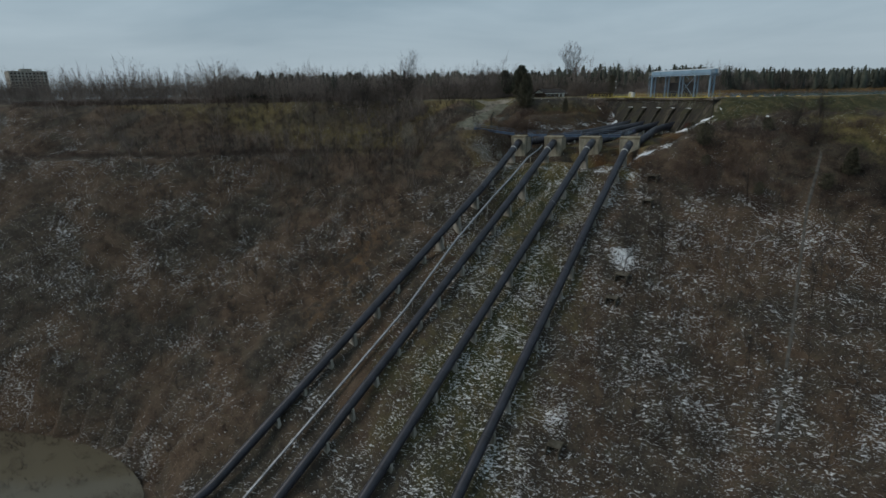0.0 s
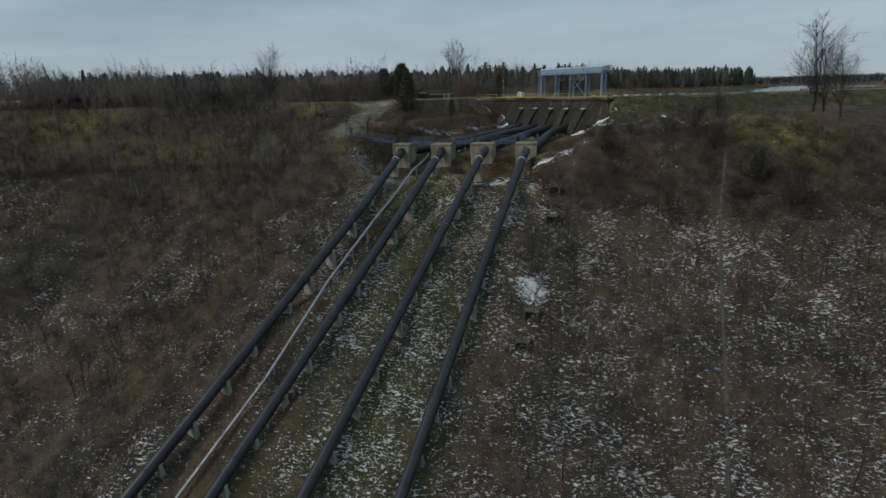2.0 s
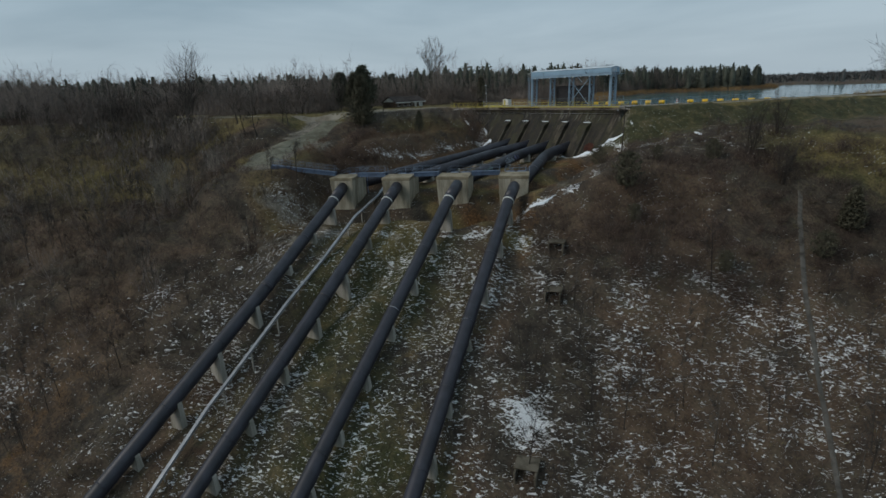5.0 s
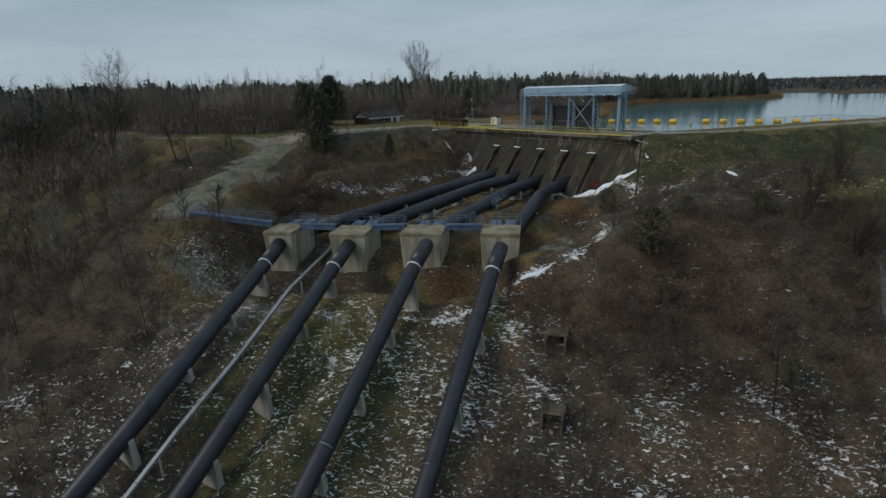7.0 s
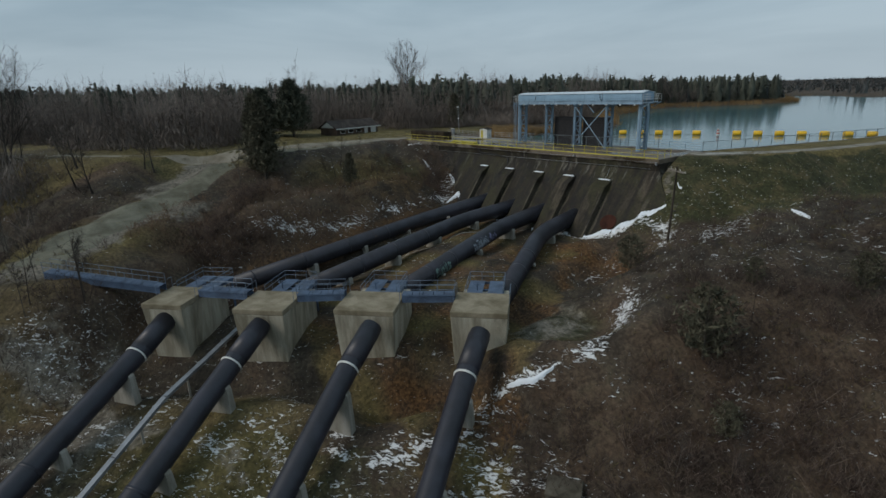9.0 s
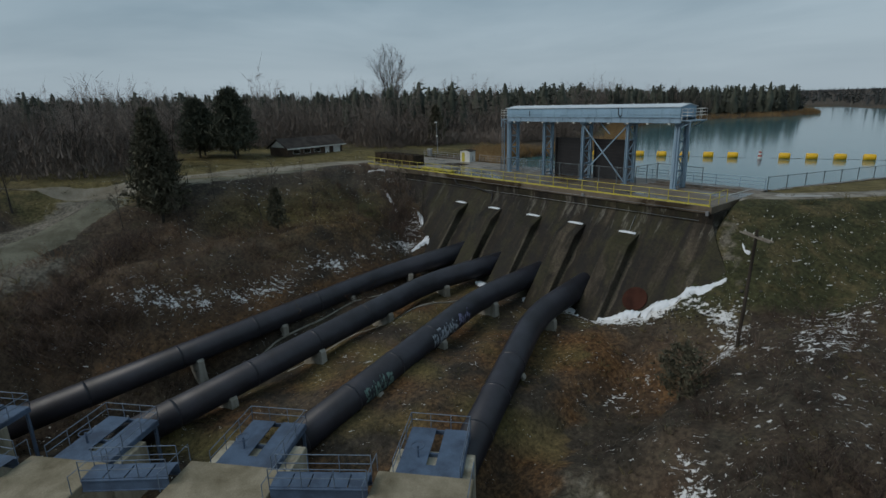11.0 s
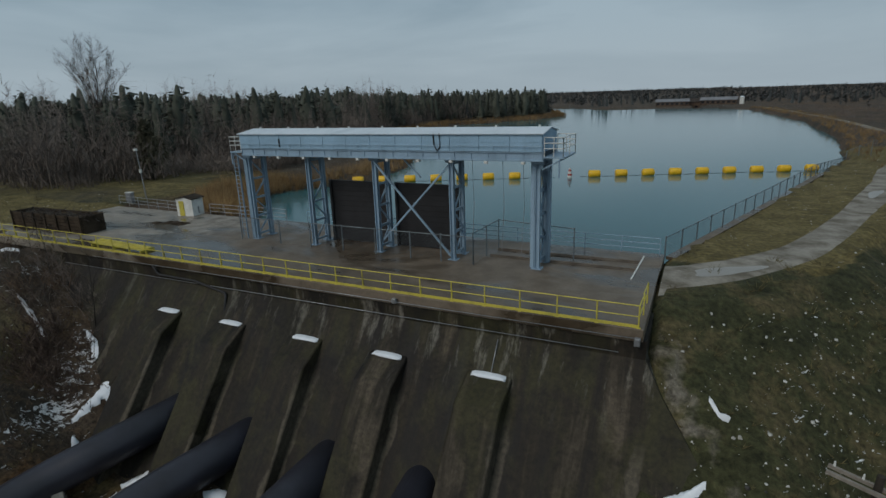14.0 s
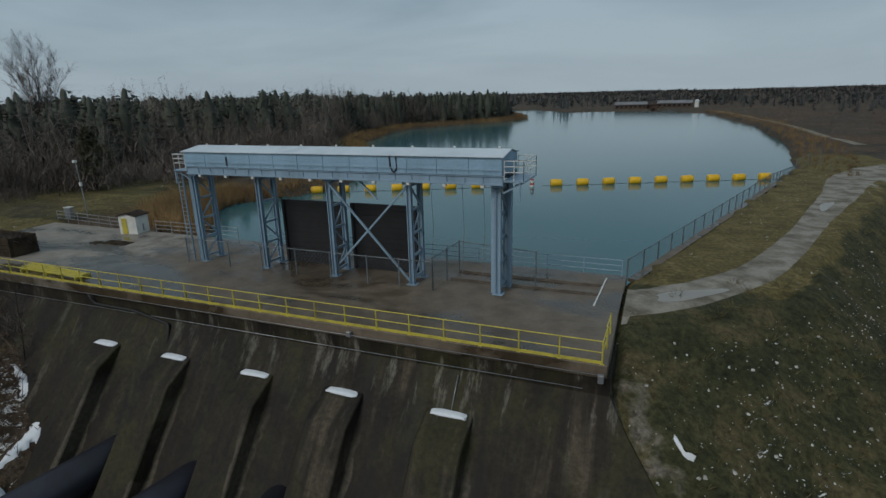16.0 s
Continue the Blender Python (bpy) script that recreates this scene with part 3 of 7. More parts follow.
def axis_steps(lo, hi, step, far):
    mid = list(np.arange(lo, hi + 1e-6, step))
    a, b, s = mid[0], mid[-1], step
    before, after = [], []
    while a > -far or b < far:
        s *= 1.13
        a, b = a - s, b + s
        before.append(a)
        after.append(b)
    return np.array(before[::-1] + mid + after)


def build_ground():
    xs, ys = axis_steps(-48, 72, 0.85, 2600), axis_steps(-132, 18, 0.85, 2600)
    gx, gy = np.meshgrid(xs, ys)
    gz = ground(gx, gy)
    far = np.hypot(gx, gy)
    gz = np.where(far > 420, np.where(gy > -60, np.maximum(gz, -6) + np.clip((far - 700) / 1500, 0, 1) * 16, gz), gz)
    nx, ny = len(xs), len(ys)
    verts = np.stack([gx, gy, gz], -1).reshape(-1, 3)
    i = np.arange(nx * ny).reshape(ny, nx)
    quads = np.stack([i[:-1, :-1], i[:-1, 1:], i[1:, 1:], i[1:, :-1]], -1).reshape(-1, 4)
    me = bpy.data.meshes.new("ground")
    me.vertices.add(len(verts))
    me.vertices.foreach_set("co", verts.astype(np.float32).ravel())
    me.loops.add(len(quads) * 4)
    me.loops.foreach_set("vertex_index", quads.astype(np.int32).ravel())
    me.polygons.add(len(quads))
    me.polygons.foreach_set("loop_start", np.arange(0, len(quads) * 4, 4, dtype=np.int32))
    me.polygons.foreach_set("use_smooth", np.ones(len(quads), bool))
    me.update(calc_edges=True)
    u = downhill(gx, gy)
    v = (gx - 15) * ALONG[0] + (gy + 47.5) * ALONG[1]
    de, se, _ = seg_dist(gx, gy, CREST)
    turf = np.exp(-np.clip(de - 8, 0, 99) / 4) * (gy > -14)
    turf = np.maximum(turf, np.exp(-((gx - 58) / 16) ** 2 - ((gy - 2) / 9) ** 2))
    turf = np.maximum(turf, 0.8 * np.exp(-((gx + 24) / 7) ** 2 - ((gy + 7) / 5) ** 2))
    turf = np.maximum(turf, 0.75 * np.exp(-((gx + 40) / 9) ** 2 - ((gy + 36) / 10) ** 2))
    turf = np.maximum(turf, 0.62 * ((gx < -36) & (gx > -72) & (gy > -40) & (gy < 40)))
    turf = np.maximum(turf, 0.68 * np.exp(-((v + 4) / 18) ** 2) * (u > 3))
    ds, _, _ = seg_dist(gx, gy, SPUR)
    mud = np.exp(-(ds / 4.5) ** 2)
    mud = np.maximum(mud, 0.9 * np.exp(-((gx + 27) / 5) ** 2 - ((gy + 45) / 6) ** 2))
    pad = np.exp(-((gx - 24) / 3.6) ** 2 - ((gy + 26) / 5.5) ** 2)
    turf = np.maximum(turf, pad)
    # more snow in the shade of the wall, under the bank and between the pipes
    snow = 0.34 + 0.13 * np.clip(u / 15, 0, 1)
    snow = snow + 0.06 * np.exp(-((v + 2) / 14) ** 2) * (u > 8) + 0.02 * waves(gx, gy, 22, 31)
    foot, _, _ = seg_dist(gx, gy, [(9.8, -6.0), (14, -5.8), (16.6, -4.8), (18.1, -4.0), (19.85, -3.0), (21.5, -2.2)])
    snow = np.maximum(snow, 0.95 * np.exp(-(foot / 1.35) ** 2))
    tail, _, _ = seg_dist(gx, gy, [(19.6, -3.4), (22.0, -4.6), (23.6, -4.9), (24.5, -6.6), (24.2, -8.6)])
    snow = np.maximum(snow, (0.74 + 0.12 * waves(gx, gy, 3, 43)) * np.exp(-(tail / 1.25) ** 2))
    snow = np.maximum(snow, 0.66 * np.exp(-((gx - 29) / 3.5) ** 2 - ((gy + 3) / 9) ** 2))
    string, _, _ = seg_dist(gx, gy, [(-15.2, -38), (-13.4, -31), (-13.2, -25), (-14.0, -20), (-13.7, -14), (-14.6, -9), (-16.6, -3)])
    snow = np.maximum(snow, (0.60 + 0.16 * waves(gx, gy, 4, 41)) * np.exp(-(string / 1.1) ** 2))
    snow = np.maximum(snow, (0.44 + 0.08 * waves(gx, gy, 6, 42)) * np.exp(-(string / 3.4) ** 2))
    snow = np.maximum(snow, 0.56 * np.exp(-((gx - 41) / 5) ** 2 - ((gy + 24) / 7) ** 2))
    snow = np.maximum(snow, 0.6 * np.exp(-(((gx - 46.5) / 4) ** 2) - ((gy + 54.5) / 5) ** 2))
    snow = np.maximum(snow, 0.55 * np.exp(-(((gx - 68) / 5) ** 2) - ((gy + 90) / 6) ** 2))
    for sx, sy, w, a in ((17.6, -9.2, 1.5, 0.60), (19.7, -10.6, 1.7, 0.60), (19.5, -13, 1.6, 0.58), (23.7, -6.6, 1.2, 0.64), (25.4, -6.4, 1.3, 0.64), (27, -7.4, 1.4, 0.62), (23.4, -4.2, 1.7, 0.74), (-29.5, -1.5, 1.8, 0.70), (-25.5, -0.8, 1.6, 0.70), (-17, -3, 2.6, 0.74), (-15, -6, 2.4, 0.72), (19.6, -12.5, 2.2, 0.62), (33, 6, 2.5, 0.66), (26.5, -36.5, 3.5, 0.66), (20, -45.5, 2.6, 0.55), (24, -44, 3.0, 0.57),
                         (-3.2, -63, 5.0, 0.52), (26.5, -40, 2.6, 0.62), (30.5, -40, 3.2, 0.70), (29, -45, 3.4, 0.66), (33.5, -37, 3.2, 0.64), (36.5, -42, 3.6, 0.62), (33, -30, 2.6, 0.60), (40, -33, 3.0, 0.58), (14, -54, 2.5, 0.66), (6, -59.5, 1.2, 0.66), (64, -88, 5.5, 0.74), (-14, -56, 3, 0.6), (47, -58, 4.4, 0.94)):
        snow = np.maximum(snow, 0.93 * a * np.exp(-((gx - sx) ** 2 + (gy - sy) ** 2) / w ** 2))
    arc, _, _ = seg_dist(gx, gy, [(24.5, -15), (27.5, -19), (29.6, -24), (30.6, -29.2), (29.2, -32), (27.0, -35.1)])
    lines, _, _ = seg_dist(gx, gy, [(18.9, -45.8), (20.4, -47.0), (22.6, -46.6), (24.4, -44.6), (25.4, -41.5)])
    snow = np.maximum(snow, 0.86 * np.exp(-(lines / 0.55) ** 2))
    snow = np.maximum(snow, (0.72 + 0.12 * waves(gx, gy, 5, 51)) * np.exp(-(arc / 1.3) ** 2) * np.clip(0.62 + (-17.5 - gy) / 8, 0.62, 1))
    snow = snow + 0.025 * np.clip((v - 18) / 8, 0, 1) * np.clip((u - 1) / 6, 0, 1) + 0.015 * np.clip((-v - 30) / 20, 0, 1)
    brink = np.exp(-((u + 1) / 8) ** 2) * np.clip((v - 14) / 8, 0, 1)
    leftish = np.clip((-v - 22) / 10, 0, 1)
    snow = snow - leftish * (0.12 * np.clip(0.4 - 0.9 * waves(gx, gy, 30, 37), 0, 1) + 0.14 * np.exp(-((u - 2) / 15) ** 2))
    snow = snow - 0.06 * brink - 0.05 * np.exp(-((u - 20) / 9) ** 2 - ((v + 8) / 12) ** 2)
    snow = snow + (0.06 + 0.05 * waves(gx, gy, 9, 33)) * np.exp(-((gx - 43) / 11) ** 2 - ((gy + 26) / 12) ** 2) * (v > 18)
    trail, _, _ = seg_dist(gx, gy, [(55.4, -9.5), (61.8, -23), (69, -35), (74.5, -44.3), (78, -50.6)])
    snow = np.maximum(snow, (0.54 + 0.1 * waves(gx, gy, 6, 91)) * np.exp(-(((trail - 1.1) / 0.8) ** 2)) * (u > 4))
    wing, _, _ = seg_dist(gx, gy, [(19.4, 2.6), (20.2, 0.7), (21.4, -0.5), (22.6, -1.7)])
    mud = np.maximum(mud, 0.62 * np.exp(-(wing / 0.8) ** 2))
    # bare rubble by the anchor blocks
    rubble = 0.80 * np.exp(-((u - 4) / 10) ** 2 - ((v + 19) / 11) ** 2) + 0.5 * np.exp(-((u - 8) / 7) ** 2 - ((v + 2) / 4) ** 2)
    mud = np.maximum(mud, rubble * (0.75 + 0.35 * waves(gx, gy, 7, 61)))
    snow = np.where((gy > 8) | ((turf > 0.75) & (gy > -14)), np.where((gx > 24) & (gy < 4), 0.37, 0.27), snow)
    snow = np.where((pad > 0.6) & (arc > 2), 0.15, snow)
    snow = snow + 0.12 * np.clip(rubble, 0, 0.6) + 0.04 * np.exp(-((u - 8) / 9) ** 2 - ((v - 14) / 12) ** 2)
    mud = np.maximum(mud, 0.53 * np.clip(pad * 1.6, 0, 1))
    snow = snow * np.where(rubble > 0.08, 1, 1 - 0.9 * np.clip(mud, 0, 1))
    rust = 0.75 * np.exp(-((gx - 14.5) / 3.2) ** 2 - ((gy + 11.5) / 4.5) ** 2) + 0.5 * np.exp(-((gx + 20) / 6) ** 2 - ((gy + 12) / 8) ** 2)
    rust = rust + 0.42 * np.exp(-((u - 40) / 28) ** 2 - ((v + 42) / 14) ** 2) + 0.5 * np.exp(-((u - 6) / 3) ** 2 - ((v + 10.5) / 1.6) ** 2) + 0.35 * np.exp(-((v - 3.5) / 2.0) ** 2) * (u > 4)
    rust = rust + 0.55 * np.exp(-((gx - 21) / 6) ** 2 - ((gy + 11) / 4) ** 2) + 0.5 * np.exp(-((gx + 11.3) / 2.2) ** 2) * (gy > -42) * (gy < -6) + 0.3 * np.exp(-((gx + 24) / 9) ** 2 - ((gy + 20) / 16) ** 2)
    hall = (gy < -7) & (gy > -44) & (gx > -10 - 0.2 * (gy + 8)) & (gx < 14 - 0.55 * (gy + 8))
    rust = np.maximum(rust, np.where(hall, 0.46 + 0.2 * waves(gx, gy, 8, 81), 0))
    rust = np.maximum(rust, (0.34 + 0.2 * waves(gx, gy, 40, 85)) * ((gx > 50) & (gy > 95)))
    turf = np.where((gx > 50) & (gy > 95), 0.1, turf)
    straw = 0.9 * ((ground(gx, gy, False) > -0.5) & (gx > 19) & (gy > 12) & (gy < 95) & (gx < 52)) + 0.55 * np.exp(-((gx - 58) / 18) ** 2 - ((gy - 3) / 8) ** 2)
    straw = straw + 0.85 * ((gx < -36) & (gx > -90) & (gy > -26) & (gy < 14)) + 0.62 * np.exp(-((gx + 24) / 10) ** 2 - ((gy + 14) / 16) ** 2) + 0.5 * np.exp(-((u - 3) / 9) ** 2 - ((v + 8) / 20) ** 2) + 0.8 * np.exp(-((gx + 42) / 9) ** 2 - ((gy - 22) / 8) ** 2)
    straw = straw + 0.6 * np.exp(-((gx + 39) / 7) ** 2 - ((gy + 34) / 9) ** 2)
    straw = straw + 0.55 * np.exp(-((u + 14) / 14) ** 2) * np.clip((-v - 20) / 8, 0, 1) + 0.2 * np.exp(-((u + 9) / 7) ** 2) * np.clip((v - 16) / 6, 0, 1)
    # straw tone under the wood, put there to brighten it for haze
    straw = np.maximum(straw, 0.5 * ((gx < -44) & (gx > -200) & (gy > -110) & (gy < 120) & (u < -10)))
    straw = np.where(hall, 0.42 + 0.25 * waves(gx, gy, 7, 83), straw)
    for name, data in (("turf", turf), ("mud", mud), ("snow", snow), ("rust", rust), ("straw", straw)):
        a = me.attributes.new(name, "FLOAT", "POINT")
        a.data.foreach_set("value", np.clip(data, 0, 1.2).astype(np.float32).ravel())
    me.materials.append(GROUND)
    return tagged(new("ground", me), "wooded hillside of brown leaf litter with broken snow", "ground", kind="structure")


build_ground()


def water_sheet(name, poly, z, mat, label):
    bm = bmesh.new()
    f = bm.faces.new([bm.verts.new((x, y, z)) for x, y in poly])
    if f.normal.z < 0:
        f.normal_flip()
    bmesh.ops.triangulate(bm, faces=bm.faces)
    return tagged(mesh_object(name, bm, mat), label, "water", kind="structure")


spread = [(x + (2.0 if x > 0 else -2.0), y + (2 if y > 100 else 0)) for x, y in RESERVOIR]
water_sheet("water", spread, WATER_Z, WATER, "calm teal reservoir water reflecting the overcast sky")


def ribbon(name, left, right, mat, label, lift=0.05, n=60):
    """A road draped on the ground between two edges."""
    def walk_line(pts):
        pts = [Vector(p).to_2d() for p in pts]
        seg = [(b - a).length for a, b in zip(pts, pts[1:])]
        total, out = sum(seg), []
        for k in range(n + 1):
            s, i = total * k / n, 0
            while i < len(seg) - 1 and s > seg[i]:
                s -= seg[i]
                i += 1
            out.append(pts[i].lerp(pts[i + 1], min(1, s / seg[i])))
        for _ in range(4):
            out = [out[0]] + [(a + b * 2 + c) / 4 for a, b, c in zip(out, out[1:], out[2:])] + [out[-1]]
        return out
    bm = bmesh.new()
    rows = []
    for k, (a, b) in enumerate(zip(walk_line(left), walk_line(right))):
        row = []
        for j in range(7):
            p = a.lerp(b, j / 6)
            if j in (0, 6):
                p = p + (a - b).normalized() * (0.22 * noise.noise((p.x * 0.7, p.y * 0.7, j)))
            edge = 0.14 if j in (0, 6) else 0.0
            row.append(bm.verts.new((p.x, p.y, ground_z(p.x, p.y) + lift - edge)))
        rows.append(row)
    for r0, r1 in zip(rows, rows[1:]):
        for j in range(6):
            bm.faces.new((r0[j], r0[j + 1], r1[j + 1], r1[j]))
    bmesh.ops.recalc_face_normals(bm, faces=bm.faces)
    ob = mesh_object(name, bm, mat, smooth=True)
    if sum(p.normal.z for p in ob.data.polygons) < 0:
        ob.data.flip_normals()
    return tagged(ob, label, "road", kind="structure")


ribbon("road_1", [(18.8, 11.2), (21.5, 12.6), (25.0, 16.8), (30.5, 30.7), (36, 48), (39.8, 63), (46, 74), (62, 84), (90, 92)],
       [(18.8, 5.7), (22.6, 8.3), (27.5, 15), (33.6, 31.7), (40.5, 48), (44.5, 58), (52, 66), (66, 76), (90, 82)], GRAVEL, "pale gravel crest road with puddles along the dam")
ribbon("road_4", [(54.8, 107.8), (54.1, 131.8), (54.6, 171.5), (53.3, 201.7), (49.7, 265.8), (44.0, 312.6)], [(57.0, 106.8), (56.300000000000004, 130.8), (56.800000000000004, 170.5), (55.5, 200.7), (51.900000000000006, 264.8), (46.2, 311.6)], DIRT,
       "narrow track along the reservoir's far bank", 0.08)
ribbon("road_2", [(-35.4, 8), (-41, 2), (-43, -10), (-43, -25), (-48, -45), (-62, -56)],
       [(-34.4, 2.6), (-34.6, 0), (-35.6, -9), (-35.6, -20), (-41.5, -38), (-60, -52)], DIRT, "pale dirt road along the wood's edge")
ribbon("road_6", [(-37.0, -8), (-37.0, -14), (-37.2, -22), (-39.5, -31)], [(-34.2, -6), (-32.6, -13), (-31.6, -20), (-33.5, -29)], SPURDIRT,
       "mossy gravel apron where the track leaves the road", 0.02)
ribbon("road_3", [(-40, -33), (-36.5, -38.5), (-34.2, -44), (-31, -51), (-27, -57.5), (-19, -63)], [(-36, -31), (-32, -36), (-28.5, -42.5), (-25.5, -48), (-19.5, -52.5), (-12.4, -59.0)], SPURDIRT,
       "dirt track running down to the walkway", 0.07)

ribbon("road_5", [(54.9, -9.3), (61.3, -22.8), (68.5, -34.8), (74.0, -44.1), (77.5, -50.4), (84, -62)], [(55.9, -9.7), (62.3, -23.2), (69.5, -35.2), (75.0, -44.5), (78.5, -50.8), (85, -62.4)], PATH_EARTH,
       "narrow trodden path straight down the slope", 0.06)

# pond in the valley
bm = bmesh.new()
ring = []
for k in range(36):
    a = 2 * math.pi * k / 36
    p, q = 32.5 * math.cos(a), 14.5 * math.sin(a)
    ring.append(bm.verts.new((10 + 0.72 * p - 0.69 * q, -177 + 0.69 * p + 0.72 * q, -67.95)))
bm.faces.new(ring)
tagged(mesh_object("water", bm, POND), "muddy brown river water in the valley", "water", kind="structure")

# ---- dam ----
def face_y(z):
    """The dam's sloping face."""
    return 1.15 if z > -1.5 else 1.15 - (-1.5 - z) * 0.80


def build_dam():
    dam = thing("dam", "stained grey concrete dam wall with five sloping piers", "dam")
    bm = bmesh.new()
    extrude_profile(bm, [(13.2, -0.62), (1.15, -0.62), (1.15, -1.5), (face_y(-15), -15), (13.2, -15)], "x", -30, 18.75)
    bmesh.ops.subdivide_edges(bm, edges=[e for e in bm.edges if abs(e.verts[0].co.x - e.verts[1].co.x) > 5], cuts=16)
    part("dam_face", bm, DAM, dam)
    # the face runs on into the embankment with a slanting edge
    bm = bmesh.new()
    edge = [(18.752, -1.5), (19.6, -2.7), (21.4, -4.75), (23.4, -7.0), (23.4, -15), (18.752, -15)]
    front = [bm.verts.new((x, face_y(z), z)) for x, z in edge]
    rear = [bm.verts.new((x, face_y(z) + 1.2, z - 0.25)) for x, z in edge]
    bm.faces.new(front)
    bm.faces.new(rear[::-1])
    for a in range(len(edge)):
        b = (a + 1) % len(edge)
        bm.faces.new((front[a], rear[a], rear[b], front[b]))
    bmesh.ops.recalc_face_normals(bm, faces=bm.faces)
    part("wing_wall", bm, DAM, dam)
    for x in PIERS:
        bm = bmesh.new()
        w, top = 1.15, -3.05
        prof = [(face_y(top) + 0.3, top + 0.1), (face_y(top) - 0.25, top), (face_y(top) - 1.75, top - 0.75), (face_y(-14) - 0.75, -14), (face_y(-14) + 1, -14)]
        extrude_profile(bm, prof, "x", x - w, x + w)
        bmesh.ops.bevel(bm, geom=[e for e in bm.edges], offset=0.06, segments=1, affect="EDGES")
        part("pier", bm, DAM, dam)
    # rust-red plate over the unused outlet
    bm = bmesh.new()
    m = Matrix.Translation((15.1, face_y(-7.75), -7.75))
    r = bmesh.ops.create_circle(bm, cap_ends=True, segments=28, radius=1.08)
    ext = bmesh.ops.extrude_face_region(bm, geom=bm.faces[:])
    bmesh.ops.translate(bm, vec=(0, 0, 0.12), verts=[v for v in ext["geom"] if isinstance(v, bmesh.types.BMVert)])
    bmesh.ops.transform(bm, matrix=m @ Matrix.Rotation(math.atan2(1.0, 0.80), 4, "X"), verts=bm.verts)
    part("outlet_plate", bm, RUSTPLATE, dam, "rust-red round outlet plate")
    return dam


PIERS = [-10.95, -5.3, 0.55, 6.08, 11.82]
build_dam()


def snow_cap(x, y, z, w, d, h, seed, label):
    """A lying lump of snow with a ragged edge."""
    rng = random.Random(seed)
    bm = bmesh.new()
    n = 18
    rims = []
    for level, (grow, up) in enumerate(((1.0, 0.0), (0.86, 0.62), (0.5, 0.95))):
        rims.append([bm.verts.new((x + math.copysign(abs(math.cos(a)) ** 0.45, math.cos(a)) * w / 2 * grow * (1 + rng.uniform(-0.1, 0.06)), y + math.copysign(abs(math.sin(a)) ** 0.45, math.sin(a)) * d / 2 * grow * (1 + rng.uniform(-0.16, 0.1)), z + h * up)) for a in [2 * math.pi * k / n for k in range(n)]])
    for lo, hi in zip(rims, rims[1:]):
        for k in range(n):
            bm.faces.new((lo[k], lo[(k + 1) % n], hi[(k + 1) % n], hi[k]))
    bm.faces.new(rims[-1])
    bm.faces.new(rims[0][::-1])
    return tagged(mesh_object("snow_patch", bm, SNOW, smooth=True), label, "snow", "snow on the piers")


for k, x in enumerate(PIERS):
    snow_cap(x, face_y(-3.05) - 0.08, -3.06, 1.9, 0.62, 0.11, k, "small white snow cap lying on a dam pier")

# ---- deck ----
def build_deck():
    bm = bmesh.new()
    box(bm, (-35.6, 1.0, -0.62), (18.6, 13.35, 0.0), None, 0.04)
    tagged(mesh_object("floor", bm, DECK), "wet concrete dam deck with puddles", "floor", kind="structure")


build_deck()


# ---- drifts of snow that lie against the wall's foot and the banks ----
def snow_drift(line, width, seed, label="ragged white drift of old snow on the ground", lift=0.19):
    """A ragged strip draped over the ground along a broken line."""
    rng = random.Random(seed)
    pts = [Vector((p[0], p[1], 0)) for p in line]
    total = sum((b - a).length for a, b in zip(pts, pts[1:]))
    n = max(6, int(total / 0.13))
    bm = bmesh.new()
    rows = []
    for k in range(n + 1):
        s, i = total * k / n, 0
        while i < len(pts) - 2 and s > (pts[i + 1] - pts[i]).length:
            s -= (pts[i + 1] - pts[i]).length
            i += 1
        d = (pts[i + 1] - pts[i]).normalized()
        c, side = pts[i] + d * s, Vector((-d.y, d.x, 0))
        taper = min(1.0, 0.15 + 4 * min(k, n - k) / n)
        row = []
        for j, f in enumerate((-0.5, -0.3, 0.0, 0.3, 0.5)):
            q = c + side * (f * width * taper * (1 + ((rng.uniform(-0.4, 0.5) + 0.55 * math.sin(k * 0.9 + 3 * j + seed) * math.sin(k * 0.37 + seed)) if j in (0, 4) else 0))) + d * rng.uniform(-0.04, 0.04)
            up = -0.06 if j in (0, 4) else lift * rng.uniform(0.7, 1.4)
            row.append(bm.verts.new((q.x, q.y, ground_z(q.x, q.y) + up)))
        rows.append(row)
    for r0, r1 in zip(rows, rows[1:]):
        for j in range(4):
            bm.faces.new((r0[j], r1[j], r1[j + 1], r0[j + 1]))
    bmesh.ops.recalc_face_normals(bm, faces=bm.faces)
    ob = mesh_object("snow_patch", bm, SNOW, smooth=True)
    if sum(p.normal.z for p in ob.data.polygons) < 0:
        ob.data.flip_normals()
    return tagged(ob, label, "snow", "snow drifts")


